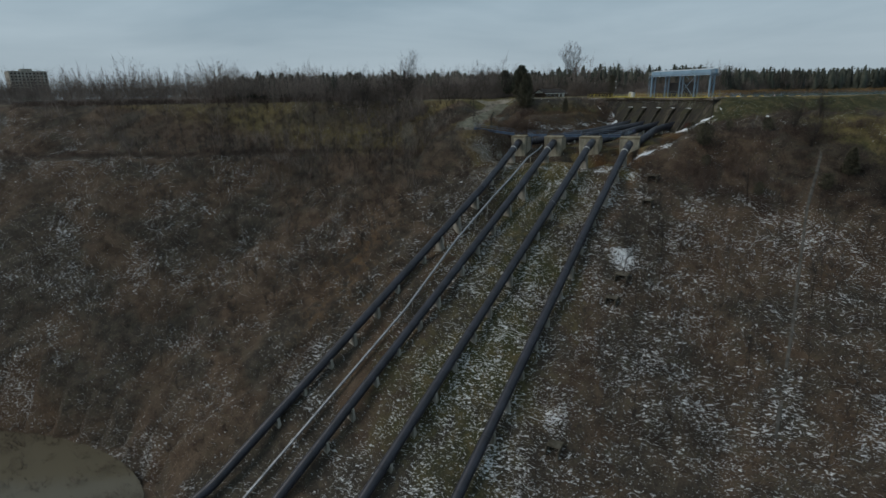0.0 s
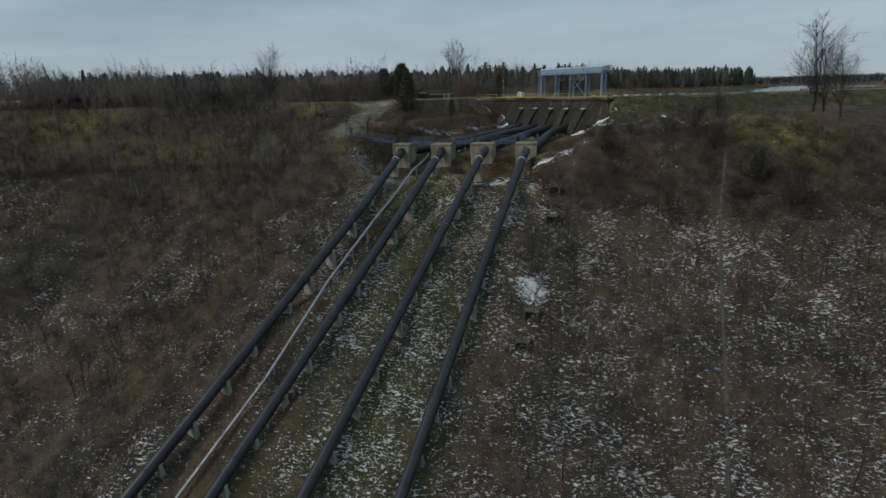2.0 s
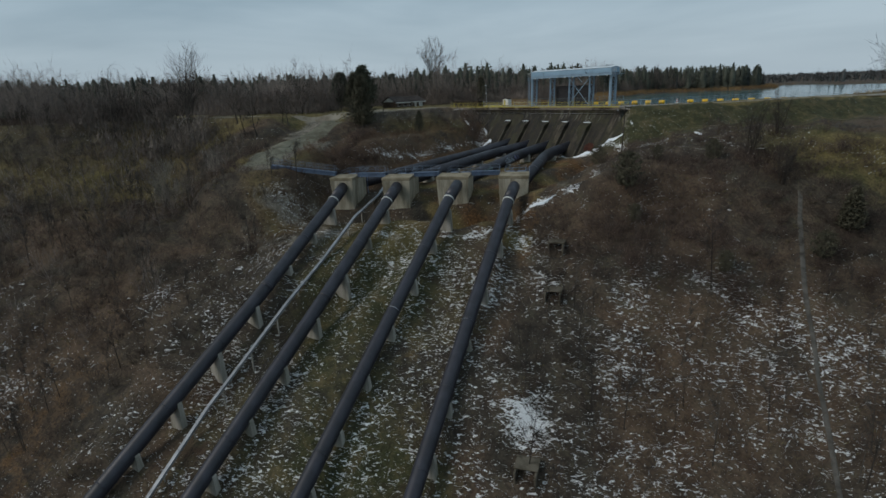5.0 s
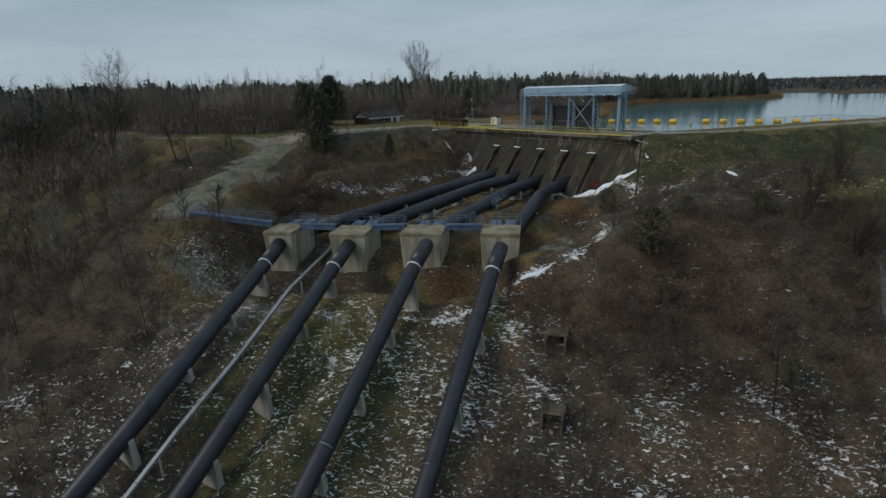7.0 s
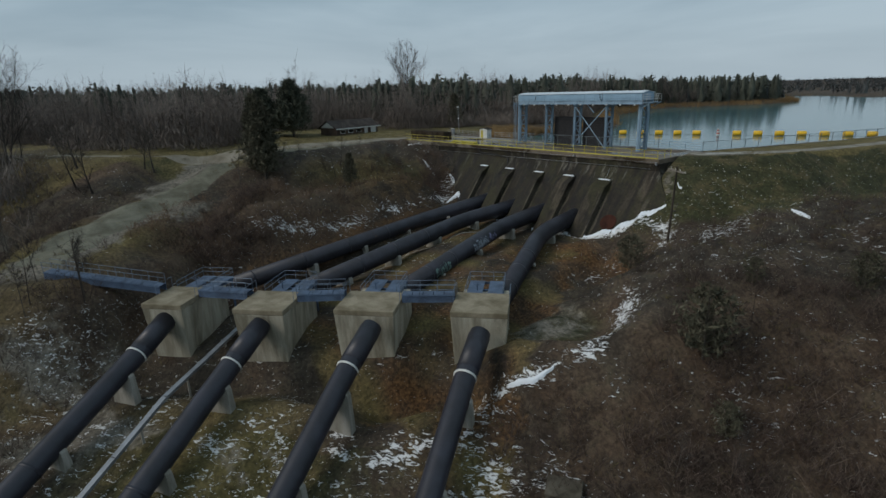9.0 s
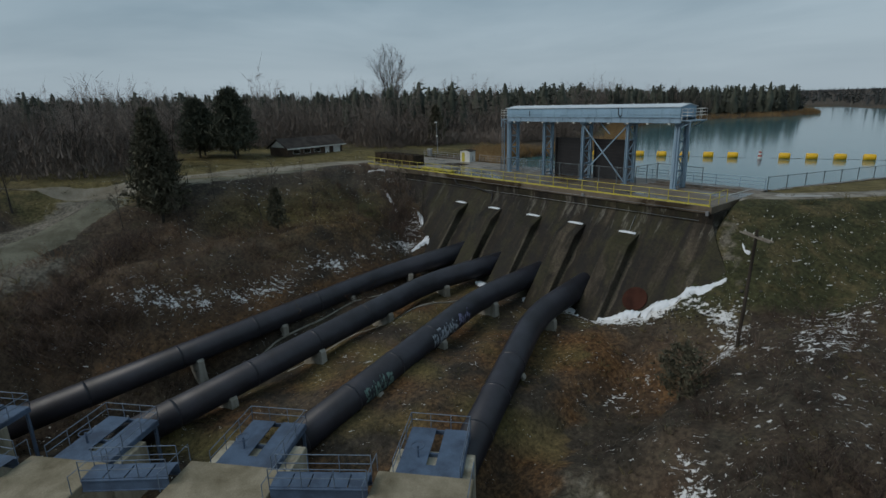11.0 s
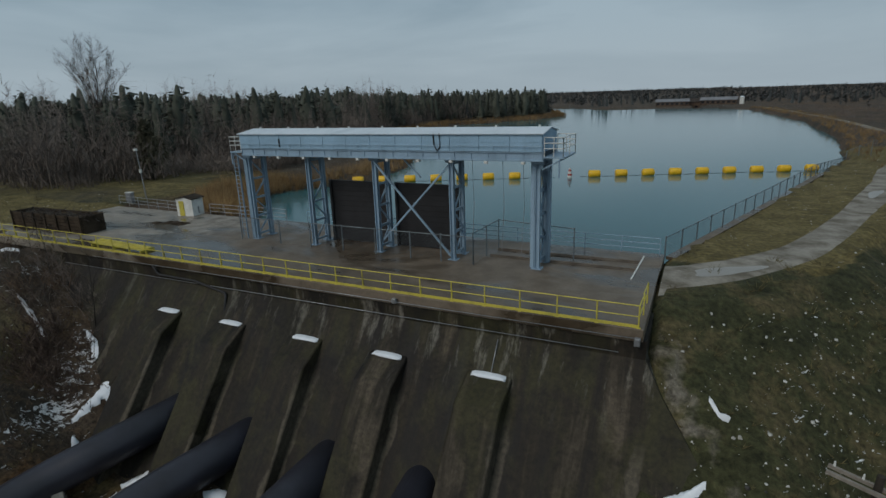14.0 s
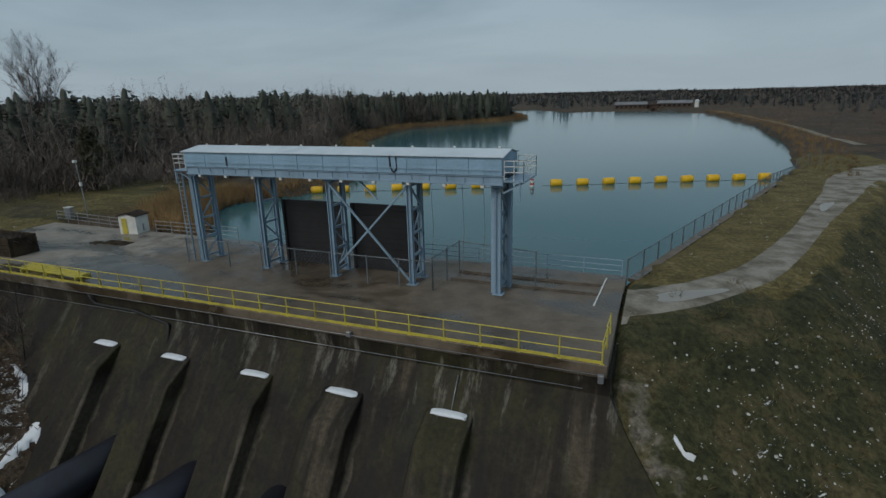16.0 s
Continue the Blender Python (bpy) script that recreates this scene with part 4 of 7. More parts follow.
for k, (line, width) in enumerate((
        ([(-13.0, -6.6), (-11.6, -6.6), (-10.0, -6.5)], 0.8), ([(-8.2, -7.0), (-6.6, -6.0), (-5.2, -5.7)], 0.9), ([(-2.2, -6.3), (0.2, -5.7), (1.6, -6.0)], 0.9),
        ([(4.3, -6.0), (5.2, -5.6), (7.2, -6.2)], 1.1), ([(9.8, -5.9), (11.6, -5.7), (13.2, -5.9)], 1.0), ([(13.2, -5.9), (14.6, -5.3), (16.4, -4.7), (18.1, -3.7), (19.9, -2.7), (21.5, -1.8)], 0.8),
         ([(-17.6, -2.0), (-15.2, -2.5), (-13.9, -3.0), (-13.5, -3.8), (-13.6, -4.6), (-13.9, -6.0)], 0.85), ([(21.4, 0.7), (21.8, 0.3), (22.2, 0.25)], 0.07),
        ([(-30.6, -1.0), (-29.0, -0.5), (-27.4, -0.3)], 0.3), ([(-24.0, -2.7), (-22.2, -2.9), (-20.2, -3.3)], 0.25),
        ([(-9.0, -14.0), (-8.6, -11.0), (-7.9, -7.5)], 0.35), ([(-8.2, -11.8), (-7.4, -8.6), (-6.6, -6.2)], 0.25),
        ([(29.1, -32.3), (28.4, -33.9), (26.9, -35.2)], 0.3), ([(33.0, 3.6), (34.2, 2.5), (35.5, 1.2)], 0.4))):
    snow_drift(line, width, 70 + k)

# puddles and thin ice on the crest road
def road_puddle(x, y, w, d, turn, seed, z=None):
    rng = random.Random(seed)
    bm = bmesh.new()
    c, s = math.cos(radians(turn)), math.sin(radians(turn))
    ring = []
    for k in range(26):
        a = 2 * math.pi * k / 26
        r = 1 + 0.16 * math.sin(3 * a + seed) + rng.uniform(-0.06, 0.06)
        px, py = math.cos(a) * w / 2 * r, math.sin(a) * d / 2 * r
        px, py = x + px * c - py * s, y + px * s + py * c
        ring.append(bm.verts.new((px, py, (ground_z(px, py) + 0.065) if z is None else z)))
    f = bm.faces.new(ring)
    f.normal_update()
    if f.normal.z < 0:
        f.normal_flip()
    return tagged(mesh_object("puddle", bm, PUDDLE), "pale shallow puddle standing on the gravel road", "puddle", "puddles on the road")


road_puddle(22.0, 10.7, 4.4, 1.3, 36, 2)
road_puddle(35.0, 40.0, 5.5, 0.9, 70, 4)


# ---- penstocks ----
ROW, FRONT = Vector((0.764, 0.645, 0)), Vector((0.645, -0.764, 0))
BLOCKS = [(-0.87, -54.40, 4.0), (6.37, -48.66, 4.75), (12.84, -42.18, 5.35), (20.26, -35.18, 4.85)]
BLOCK_DROP = -0.62
UPPER_RUN = [[(-7.45, -4.05, -8.0), (-11.4, -11.0, -9.85), (-7.2, -48.5, -12.2)], [(-1.6, -4.1, -8.1), (-4.33, -11.0, -9.29), (1.9, -43.4, -11.48)],
             [(4.05, -4.1, -8.05), (3.18, -11.0, -9.05), (10.3, -37.0, -11.7)], [(9.6, -4.0, -7.95), (10.1, -11.0, -8.7), (19.5, -30.4, -12.4)]]
R_UP, R_LOW = 1.04, 0.86


CHALK = worn("faded_white_spray_paint", (0.33, 0.36, 0.40), (0.05, 0.055, 0.07), 0.6, 0, 2.2, (0.44, 0.5), False, 0.4, 0.0)
TEAL = worn("faded_green_spray_paint", (0.16, 0.25, 0.22), (0.03, 0.04, 0.045), 0.6, 0, 2.2, (0.44, 0.5), False, 0.4, 0.0)
LILAC = worn("faded_lilac_spray_paint", (0.23, 0.23, 0.36), (0.03, 0.03, 0.045), 0.6, 0, 2.2, (0.44, 0.5), False, 0.4, 0.0)


def bend_line(pts, reach=2.2, n=5):
    """Round off the corners of a broken line."""
    pts = [Vector(p) for p in pts]
    out = [pts[0]]
    for a, b, c in zip(pts, pts[1:], pts[2:]):
        p, q = b + (a - b).normalized() * reach, b + (c - b).normalized() * reach
        out += [p.lerp(b, t).lerp(b.lerp(q, t), t) for t in [k / n for k in range(n + 1)]]
    return out + [pts[-1]]


def collar(bm, c, d, r, w):
    d = Vector(d).normalized()
    tube(bm, [Vector(c) - d * w / 2, Vector(c) + d * w / 2], r, 28)


def penstock(k):
    x, y, w = BLOCKS[k]
    c = Vector((x, y, 0)) + ROW * (w / 2)
    ringp = Vector(LOWER[k][0])
    low_dir = (Vector(LOWER[k][1]) - ringp).normalized()
    run = [Vector(p) for p in UPPER_RUN[k]]
    up = bend_line([run[0] + (run[0] - run[1]).normalized() * 3] + run[1:], 3.2, 6)
    pipe = thing("penstock", PIPE_LABEL[k], "pipe", "penstocks down the hillside")
    bm = bmesh.new()
    tube(bm, up, R_UP, 32)
    part("upper_run", bm, PIPE, pipe, "", True)
    stub = (Vector((low_dir.x, low_dir.y, 0)).normalized() + Vector((0, 0, -0.40))).normalized()
    start = ringp - stub * 4.6
    bm = bmesh.new()
    tube(bm, bend_line([start] + [Vector(p) for p in LOWER[k]], 1.6, 4), R_LOW, 28)
    part("lower_run", bm, PIPE, pipe, "", True)
    bm = bmesh.new()
    tube(bm, [ringp - stub * 4.2, ringp - stub * 0.7], R_LOW + 0.05, 28)
    part("expansion_sleeve", bm, PIPE, pipe, "", True)
    bm = bmesh.new()
    collar(bm, ringp, low_dir + stub, R_LOW + 0.07, 0.13)
    part("band", bm, WHITE, pipe, "white painted band", True)
    # riveted girth seams every few metres
    pts = [Vector(p) for p in LOWER[k]]
    for a, b in zip(pts[:2], pts[1:3]):
        n = max(1, int((b - a).length / 9.0))
        for j in range(1, n + 1):
            bm = bmesh.new()
            collar(bm, a.lerp(b, j / n), b - a, R_LOW + 0.035, 0.22)
            part("girth_seam", bm, PIPE, pipe, "", True)
    bm = bmesh.new()
    collar(bm, pts[1], pts[2] - pts[1], R_LOW + 0.025, 0.24)
    part("bend_collar", bm, CHALK if k > 1 else PIPE, pipe, "scuffed pale collar" if k > 1 else "", True)
    for j in range(1, 5):
        p, q = Vector(up[-2]), Vector(up[-1])
        bm = bmesh.new()
        collar(bm, p.lerp(q, j / 5), q - p, R_UP + 0.03, 0.2)
        part("girth_seam", bm, PIPE, pipe, "", True)
    return up


PIPE_LABEL = ["black coated steel penstock where the walkway comes ashore", "black coated steel penstock beside a metal conduit",
              "black steel penstock with faded painted graffiti", "black steel penstock beside the snowy slope"]
UPPER = [penstock(k) for k in range(4)]

# faded graffiti patches, plain shapes on the third pipe
def graffiti(k, t0, t1, a0, a1, mat, label, seed):
    rng = random.Random(seed)
    p, q = Vector(UPPER[k][-2]), Vector(UPPER[k][-1])
    d = (q - p).normalized()
    side = d.cross(Vector((0, 0, 1))).normalized()
    over = side.cross(d)
    bm = bmesh.new()
    n, rows = 22, 5
    grid = []
    for i in range(n + 1):
        t = t0 + (t1 - t0) * i / n
        lo, hi = a0 + rng.uniform(-6, 10), a1 + rng.uniform(-16, 8)
        col = []
        for j in range(rows + 1):
            a = radians(lo + (hi - lo) * j / rows)
            col.append(bm.verts.new(p + d * t + (side * -math.cos(a) + over * math.sin(a)) * (R_UP + 0.008)))
        grid.append(col)
    for g0, g1 in zip(grid, grid[1:]):
        if rng.random() < 0.14:
            continue
        for j in range(rows):
            if rng.random() < 0.88:
                bm.faces.new((g0[j], g1[j], g1[j + 1], g0[j + 1]))
    bmesh.ops.recalc_face_normals(bm, faces=bm.faces)
    pipe = [o for o in scene.objects if o.name.startswith("penstock")][k]
    part("paint_mark", bm, mat, pipe, label)


# ---- anchor blocks ----
def anchor_block(k):
    x, y, w = BLOCKS[k]
    m = Matrix.Translation((x, y, BLOCK_DROP)) @ Matrix.Rotation(math.atan2(ROW.y, ROW.x), 4, "Z")
    t = thing("anchor_block", "weathered concrete anchor block holding a black penstock", "concrete block", "anchor blocks in a row", m)
    bm = bmesh.new()
    box(bm, (0, 0, -17.0), (w, 4.6, -9.0), None, 0.05)
    for v in bm.verts:
        if v.co.z < -15 and v.co.y < 1:
            v.co.y += 0.8
        if v.co.z < -15:
            v.co.x += 0.35 * (1 if v.co.x < w / 2 else -1)
    part("body", bm, BLOCK, t)
    bm = bmesh.new()
    box(bm, (-0.03, -0.03, -8.995), (w + 0.03, 4.63, -8.5), None, 0.05)
    part("cap", bm, [BLOCK_TOP], t, "stained concrete cap slab")
    bm = bmesh.new()
    box(bm, (0.25, 4.73, -15.6), (w - 0.2, 7.6, -9.3), None, 0.05)
    for v in bm.verts:
        if v.co.z < -15:
            v.co.y += 0.0
    part("rear_buttress", bm, BLOCK, t)
    # dark collar where the pipe leaves
    return t


for k in range(4):
    anchor_block(k)


# ---- saddles under the pipes ----
def saddle(p, d, r, tall, top=0.0, mat=SADDLE):
    """A concrete saddle: flared base, rounded cradle that hugs the pipe."""
    d2 = Vector((d.x, d.y, 0)).normalized()
    m = Matrix.Translation(p) @ Matrix.Rotation(math.atan2(d2.y, d2.x) - math.pi / 2, 4, "Z")
    t = thing("pipe_saddle", "pale concrete saddle pier under a black pipe", "pipe support", "saddles under the penstocks", m)
    bm = bmesh.new()
    wid = r + 0.14
    prof = [(-wid - 0.1, -tall), (-wid, top - r * 0.8), (-wid + 0.05, top - 0.12), (-wid + 0.2, top + 0.1), (-r + 0.02, top)]
    prof += [(-r * math.cos(radians(a)), min(top, -r * math.sin(radians(a)))) for a in range(15, 180, 15)]
    prof += [(r - 0.02, top), (wid - 0.2, top + 0.1), (wid - 0.05, top - 0.12), (wid, top - r * 0.8), (wid + 0.1, -tall)]
    extrude_profile(bm, prof, "y", -0.26, 0.26)
    for v in bm.verts:
        if v.co.z < -tall + 0.01:
            v.co.y *= 1.5
    part("pier", bm, mat, t)
    return t


def along(pts, start, step):
    pts = [Vector(p) for p in pts]
    s, out = start, []
    for a, b in zip(pts, pts[1:]):
        L = (b - a).length
        while s < L:
            out.append((a.lerp(b, s / L), (b - a).normalized()))
            s += step
        s -= L
    return out


SEATS = [1.8, 9.0, 17.0, 25.0, 32.3, 39.2, 45.6, 54.8, 61.4, 68.7, 75.6, 82.8, 89.8]
SEATS_LAST = [1.6, 8.5, 17.5, 26.0, 34.6, 40.7, 47.6, 54.8, 60.8, 67.4, 73.6, 79.8]
for k in range(4):
    for p, d in [q for a in (SEATS_LAST if k == 3 else SEATS) for q in along(LOWER[k][:3], a, 999)]:
        g = ground_z(p.x, p.y)
        saddle(p, d, R_LOW, max(1.4, p.z - g + 0.5), -0.28)
    for p, d in along(UPPER[k], 9.0, 8.2)[:-1]:
        g = ground_z(p.x, p.y)
        saddle(p, d, R_UP, max(1.5, p.z - g + 0.4), -0.55)

# the galvanised conduit between the first two pipes
def conduit_line():
    t = thing("cable_conduit", "galvanised metal cable conduit on short posts", "conduit")
    line = [Vector(p) for p in ((-3.9, -41.5, -12.6), (1.6, -46.6, -13.0), (8.6, -55.5, -14.1), (13.75, -64.26, -18.1), (17.5, -71.5, -21.3), (22.4, -84.5, -29.3), (30.0, -100.4, -39.9), (42.4, -136.0, -62.3), (47.2, -149.8, -70.9))]
    pts = []
    for p, q in zip(line, line[1:]):
        n = max(1, round((q - p).length / 5.0))
        pts += [p.lerp(q, j / n) for j in range(n)]
    for p, q in zip(pts, pts[1:]):
        bm = bmesh.new()
        beam(bm, p, p.lerp(q, 0.99), 0.44, 0.26)
        part("cover", bm, TRAYMETAL, t)
        bm = bmesh.new()
        mid = p.lerp(q, 0.5)
        beam(bm, (mid.x, mid.y, min(ground_z(mid.x, mid.y), mid.z - 0.3) - 0.3), (mid.x, mid.y, mid.z - 0.12), 0.16)
        part("post", bm, SADDLE, t)


conduit_line()


# low kerbs that run beside the upper pipes
for line in ([(-7.6, -6.0), (-8.9, -11.4), (-9.4, -17.2), (-8.6, -26.4), (-6.7, -32.7), (-4.2, -39.5)], [(-0.9, -9.6), (-1.8, -13.5), (-2.6, -17.0), (-3.4, -20.5), (-2.4, -28)]):
    bm = bmesh.new()
    for a, b in zip(line, line[1:]):
        n = max(1, round(math.dist(a, b) / 0.7))
        for k in range(n):
            p, q = [Vector(a).lerp(Vector(b), (k + f) / n) for f in (0, 0.985)]
            beam(bm, (p.x, p.y, ground_z(p.x, p.y) - 0.03), (q.x, q.y, ground_z(q.x, q.y) - 0.03), 0.14, 0.2)
    tagged(mesh_object("kerb", bm, SADDLE), "low pale concrete kerb running beside a pipe", "kerb", "kerbs beside the pipes")


# ---- gantry crane on the deck ----
LEGS = [-10.3, -4.72, 0.82, 6.38, 11.85]
YF, YB = 7.8, 9.3


def gantry():
    g = thing("gate_gantry", "pale blue steel gate gantry with a cladded hoist housing", "gantry")
    # hoist housing: bottom girders, cladding sheets, low gable roof
    x0, x1, ya, yb = -10.1, 12.25, 7.05, 10.15
    for y in (ya + 0.12, yb - 0.12):
        bm = bmesh.new()
        box(bm, (x0 - 0.05, y - 0.10, 6.42), (x1 + 0.05, y + 0.10, 6.52), None, 0.01)
        box(bm, (x0 - 0.05, y - 0.03, 6.52), (x1 + 0.05, y + 0.03, 6.88), None)
        box(bm, (x0 - 0.05, y - 0.10, 6.88), (x1 + 0.05, y + 0.10, 6.95), None, 0.01)
        n = 21
        for k in range(n + 1):
            x = x0 + (x1 - x0) * k / n
            box(bm, (x - 0.012, y - 0.085, 6.53), (x + 0.012, y + 0.085, 6.87))
        part("girder", bm, STEEL, g)
    for k in range(10):
        x = x0 + (x1 - x0) * (k + 0.5) / 10
        bm = bmesh.new()
        box(bm, (x - 0.11, ya + 0.02, 6.26), (x + 0.11, ya + 0.24, 6.415), None, 0.02)
        part("bracket", bm, WHITE, g, "small white bracket under the girder")
    # each wall sheet with a folded rib at its edge
    n = 12
    for k in range(n):
        a, b = x0 + (x1 - x0) * k / n, x0 + (x1 - x0) * (k + 1) / n
        for y, s in ((ya, -1), (yb, 1)):
            bm = bmesh.new()
            box(bm, (a + 0.008, y - 0.02, 6.97), (b - 0.008, y + 0.02, 7.93))
            box(bm, (b - 0.05, y + s * 0.02 - 0.015, 6.97), (b - 0.02, y + s * 0.02 + 0.015, 7.93))
            box(bm, (a + 0.008, y + s * 0.028 - 0.012, 7.50), (b - 0.008, y + s * 0.028 + 0.012, 7.53))
            part("wall_sheet", bm, CLADDING, g)
    for x in (x0, x1):
        bm = bmesh.new()
        extrude_profile(bm, [(ya + 0.03, 6.97), (yb - 0.03, 6.97), (yb - 0.03, 7.93), ((ya + yb) / 2, 8.19), (ya + 0.03, 7.93)], "x", x - 0.02, x + 0.02)
        part("gable_sheet", bm, CLADDING, g)
    ym = (ya + yb) / 2
    for s in (-1, 1):
        for k in range(8):
            a, b = x0 - 0.12 + (x1 - x0 + 0.24) * k / 8, x0 - 0.12 + (x1 - x0 + 0.24) * (k + 1) / 8
            bm = bmesh.new()
            extrude_profile(bm, [(ym, 8.26), (ym + s * 1.70, 7.98), (ym + s * 1.70, 7.935), (ym, 8.215)], "x", a + 0.006, b - 0.006)
            part("roof_sheet", bm, ROOFING, g, "light metal roof sheet")
    for k in range(9):
        bm = bmesh.new()
        x = x0 + 0.6 + (x1 - x0 - 1.2) * k / 8
        tube(bm, [(x, ym, 8.25), (x, ym, 8.36)], 0.07, 8)
        part("ridge_vent", bm, WHITE, g)
    # front handrail wire and a hung cable loop
    bm = bmesh.new()
    tube(bm, [(x0, ya - 0.14, 7.28), (x1, ya - 0.14, 7.28)], 0.02, 6)
    for k in range(12):
        x = x0 + (x1 - x0) * (k + 0.5) / 12
        tube(bm, [(x, ya - 0.14, 6.96), (x, ya - 0.14, 7.28)], 0.015, 5)
    part("foot_rail", bm, STEEL, g)
    for x, z, lab in ((5.85, 7.55, "dark hanging cable loop"), (-6.4, 7.35, "dark pull handle")):
        bm = bmesh.new()
        if x > 0:
            tube(bm, [(x - 0.25, ya - 0.06, 8.0), (x - 0.2, ya - 0.07, 7.3), (x, ya - 0.07, 6.98), (x + 0.2, ya - 0.07, 7.2), (x + 0.16, ya - 0.07, 8.0)], 0.045, 6)
        else:
            box(bm, (x - 0.05, ya - 0.1, 7.1), (x + 0.05, ya - 0.03, 7.65), None, 0.02)
        part("cable_loop" if x > 0 else "pull_handle", bm, RUBBER, g, lab)
    # end platforms
    for x, s in ((x0, -1), (x1, 1)):
        bm = bmesh.new()
        lo, hi = sorted((x + s * 0.05, x + s * 1.2))
        box(bm, (lo, ya + 0.05, 6.62), (hi, yb - 0.05, 6.70))
        for y in (ya + 0.3, yb - 0.3):
            beam(bm, (x, y, 6.0), (x + s * 1.12, y, 6.6), 0.08)
        part("end_platform", bm, STEEL, g)
        bm = bmesh.new()
        cs = [(x + s * 0.1, ya + 0.08), (x + s * 1.15, ya + 0.08), (x + s * 1.15, yb - 0.08), (x + s * 0.1, yb - 0.08)]
        for (ax, ay), (bx, by) in zip(cs, cs[1:]):
            for z in (7.15, 7.45, 7.75):
                tube(bm, [(ax, ay, z), (bx, by, z)], 0.026, 6)
            for t in (0, 0.5, 1):
                px, py = ax + (bx - ax) * t, ay + (by - ay) * t
                tube(bm, [(px, py, 6.68), (px, py, 7.75)], 0.026, 6)
        part("platform_railing", bm, WHITE, g, "white tube railing")
    for x, low in ((x0 - 1.12, 5.75), (x1 + 0.95, 5.55)):
        bm = bmesh.new()
        tube(bm, [(x, ya + 0.1, 6.7), (x, ya + 0.1, low)], 0.05, 6)
        part("drop_pipe", bm, STEEL, g)
    # legs: a front and a rear column, tied by struts and diagonals
    for k, x in enumerate(LEGS):
        for y in (YF, YB):
            bm = bmesh.new()
            w = 0.15
            box(bm, (x - w, y - 0.14, 0.03), (x - w + 0.05, y + 0.14, 6.42))
            box(bm, (x + w - 0.05, y - 0.14, 0.03), (x + w, y + 0.14, 6.42))
            box(bm, (x - w, y - 0.02, 0.03), (x + w, y + 0.02, 6.42))
            column = part("column", bm, STEEL, g)
            bm = bmesh.new()
            box(bm, (x - 0.32, y - 0.30, 0.0), (x + 0.32, y + 0.30, 0.028), None, 0.01)
            for dx in (-0.26, 0.26):
                for dy in (-0.24, 0.24):
                    box(bm, (x + dx - 0.025, y + dy - 0.025, 0.028), (x + dx + 0.025, y + dy + 0.025, 0.07))
            part("base_plate", bm, STEEL, column)
        zs = [0.35, 1.75, 3.15, 4.6, 6.1]
        for i, z in enumerate(zs):
            bm = bmesh.new()
            beam(bm, (x, YF, z), (x, YB, z), 0.12, 0.14)
            part("strut", bm, STEEL, g)
            if i:
                bm = bmesh.new()
                a, b = (YF, YB) if i % 2 else (YB, YF)
                beam(bm, (x + 0.08, a, zs[i - 1]), (x + 0.08, b, z), 0.09, 0.09)
                part("diagonal", bm, STEEL, g)
        # knee plates under the girder
        for y in (YF, YB):
            bm = bmesh.new()
            box(bm, (x - 0.35, y - 0.18, 6.2), (x + 0.35, y + 0.18, 6.42), None, 0.02)
            part("knee_plate", bm, STEEL, g)
    # plated end legs, the ladder on the first
    bm = bmesh.new()
    box(bm, (LEGS[0] - 0.5, YF - 0.05, 0.03), (LEGS[0] - 0.2, YF + 0.05, 6.42))
    box(bm, (LEGS[0] - 0.75, YF - 0.35, 0.03), (LEGS[0] - 0.67, YF - 0.27, 6.42))
    part("leg_plate", bm, STEEL, g)
    bm = bmesh.new()
    box(bm, (LEGS[4] - 0.42, YF - 0.05, 0.03), (LEGS[4] - 0.2, YF + 0.3, 6.42))
    box(bm, (LEGS[4] + 0.2, YB - 0.3, 0.03), (LEGS[4] + 0.4, YB + 0.05, 6.42))
    part("leg_plate", bm, STEEL, g)
    bm = bmesh.new()
    for dx in (-0.2, 0.2):
        tube(bm, [(LEGS[0] - 0.75 + dx, YF - 0.5, 0.2), (LEGS[0] - 0.75 + dx, YF - 0.5, 6.6)], 0.028, 6)
    for j in range(21):
        tube(bm, [(LEGS[0] - 0.95, YF - 0.5, 0.4 + j * 0.3), (LEGS[0] - 0.55, YF - 0.5, 0.4 + j * 0.3)], 0.017, 5)
    part("ladder", bm, STEEL, g)
    # the great cross brace between the third and fourth legs
    for (xa, za), (xb, zb) in (((LEGS[2], 6.2), (LEGS[3] - 0.1, 0.25)), ((LEGS[3], 6.2), (LEGS[2] + 0.4, 0.9))):
        bm = bmesh.new()
        off = -0.16 if za == 6.2 and xa == LEGS[2] else -0.02
        beam(bm, (xa, YF + off, za), (xb, YF + off, zb), 0.11, 0.11)
        part("cross_brace", bm, STEEL, g)
    bm = bmesh.new()
    beam(bm, (LEGS[2] + 2.2, YF, 6.35), (LEGS[2] + 3.4, YF, 5.2), 0.10, 0.10)
    part("short_brace", bm, STEEL, g)
    for x in (7.3, 9.3, 10.6):
        bm = bmesh.new()
        tube(bm, [(x, 8.9, 6.4), (x + 0.1, 8.9, 3.5), (x - 0.06, 8.9, 0.5)], 0.018, 5)
        part("hoist_cable", bm, GALV, g)


gantry()


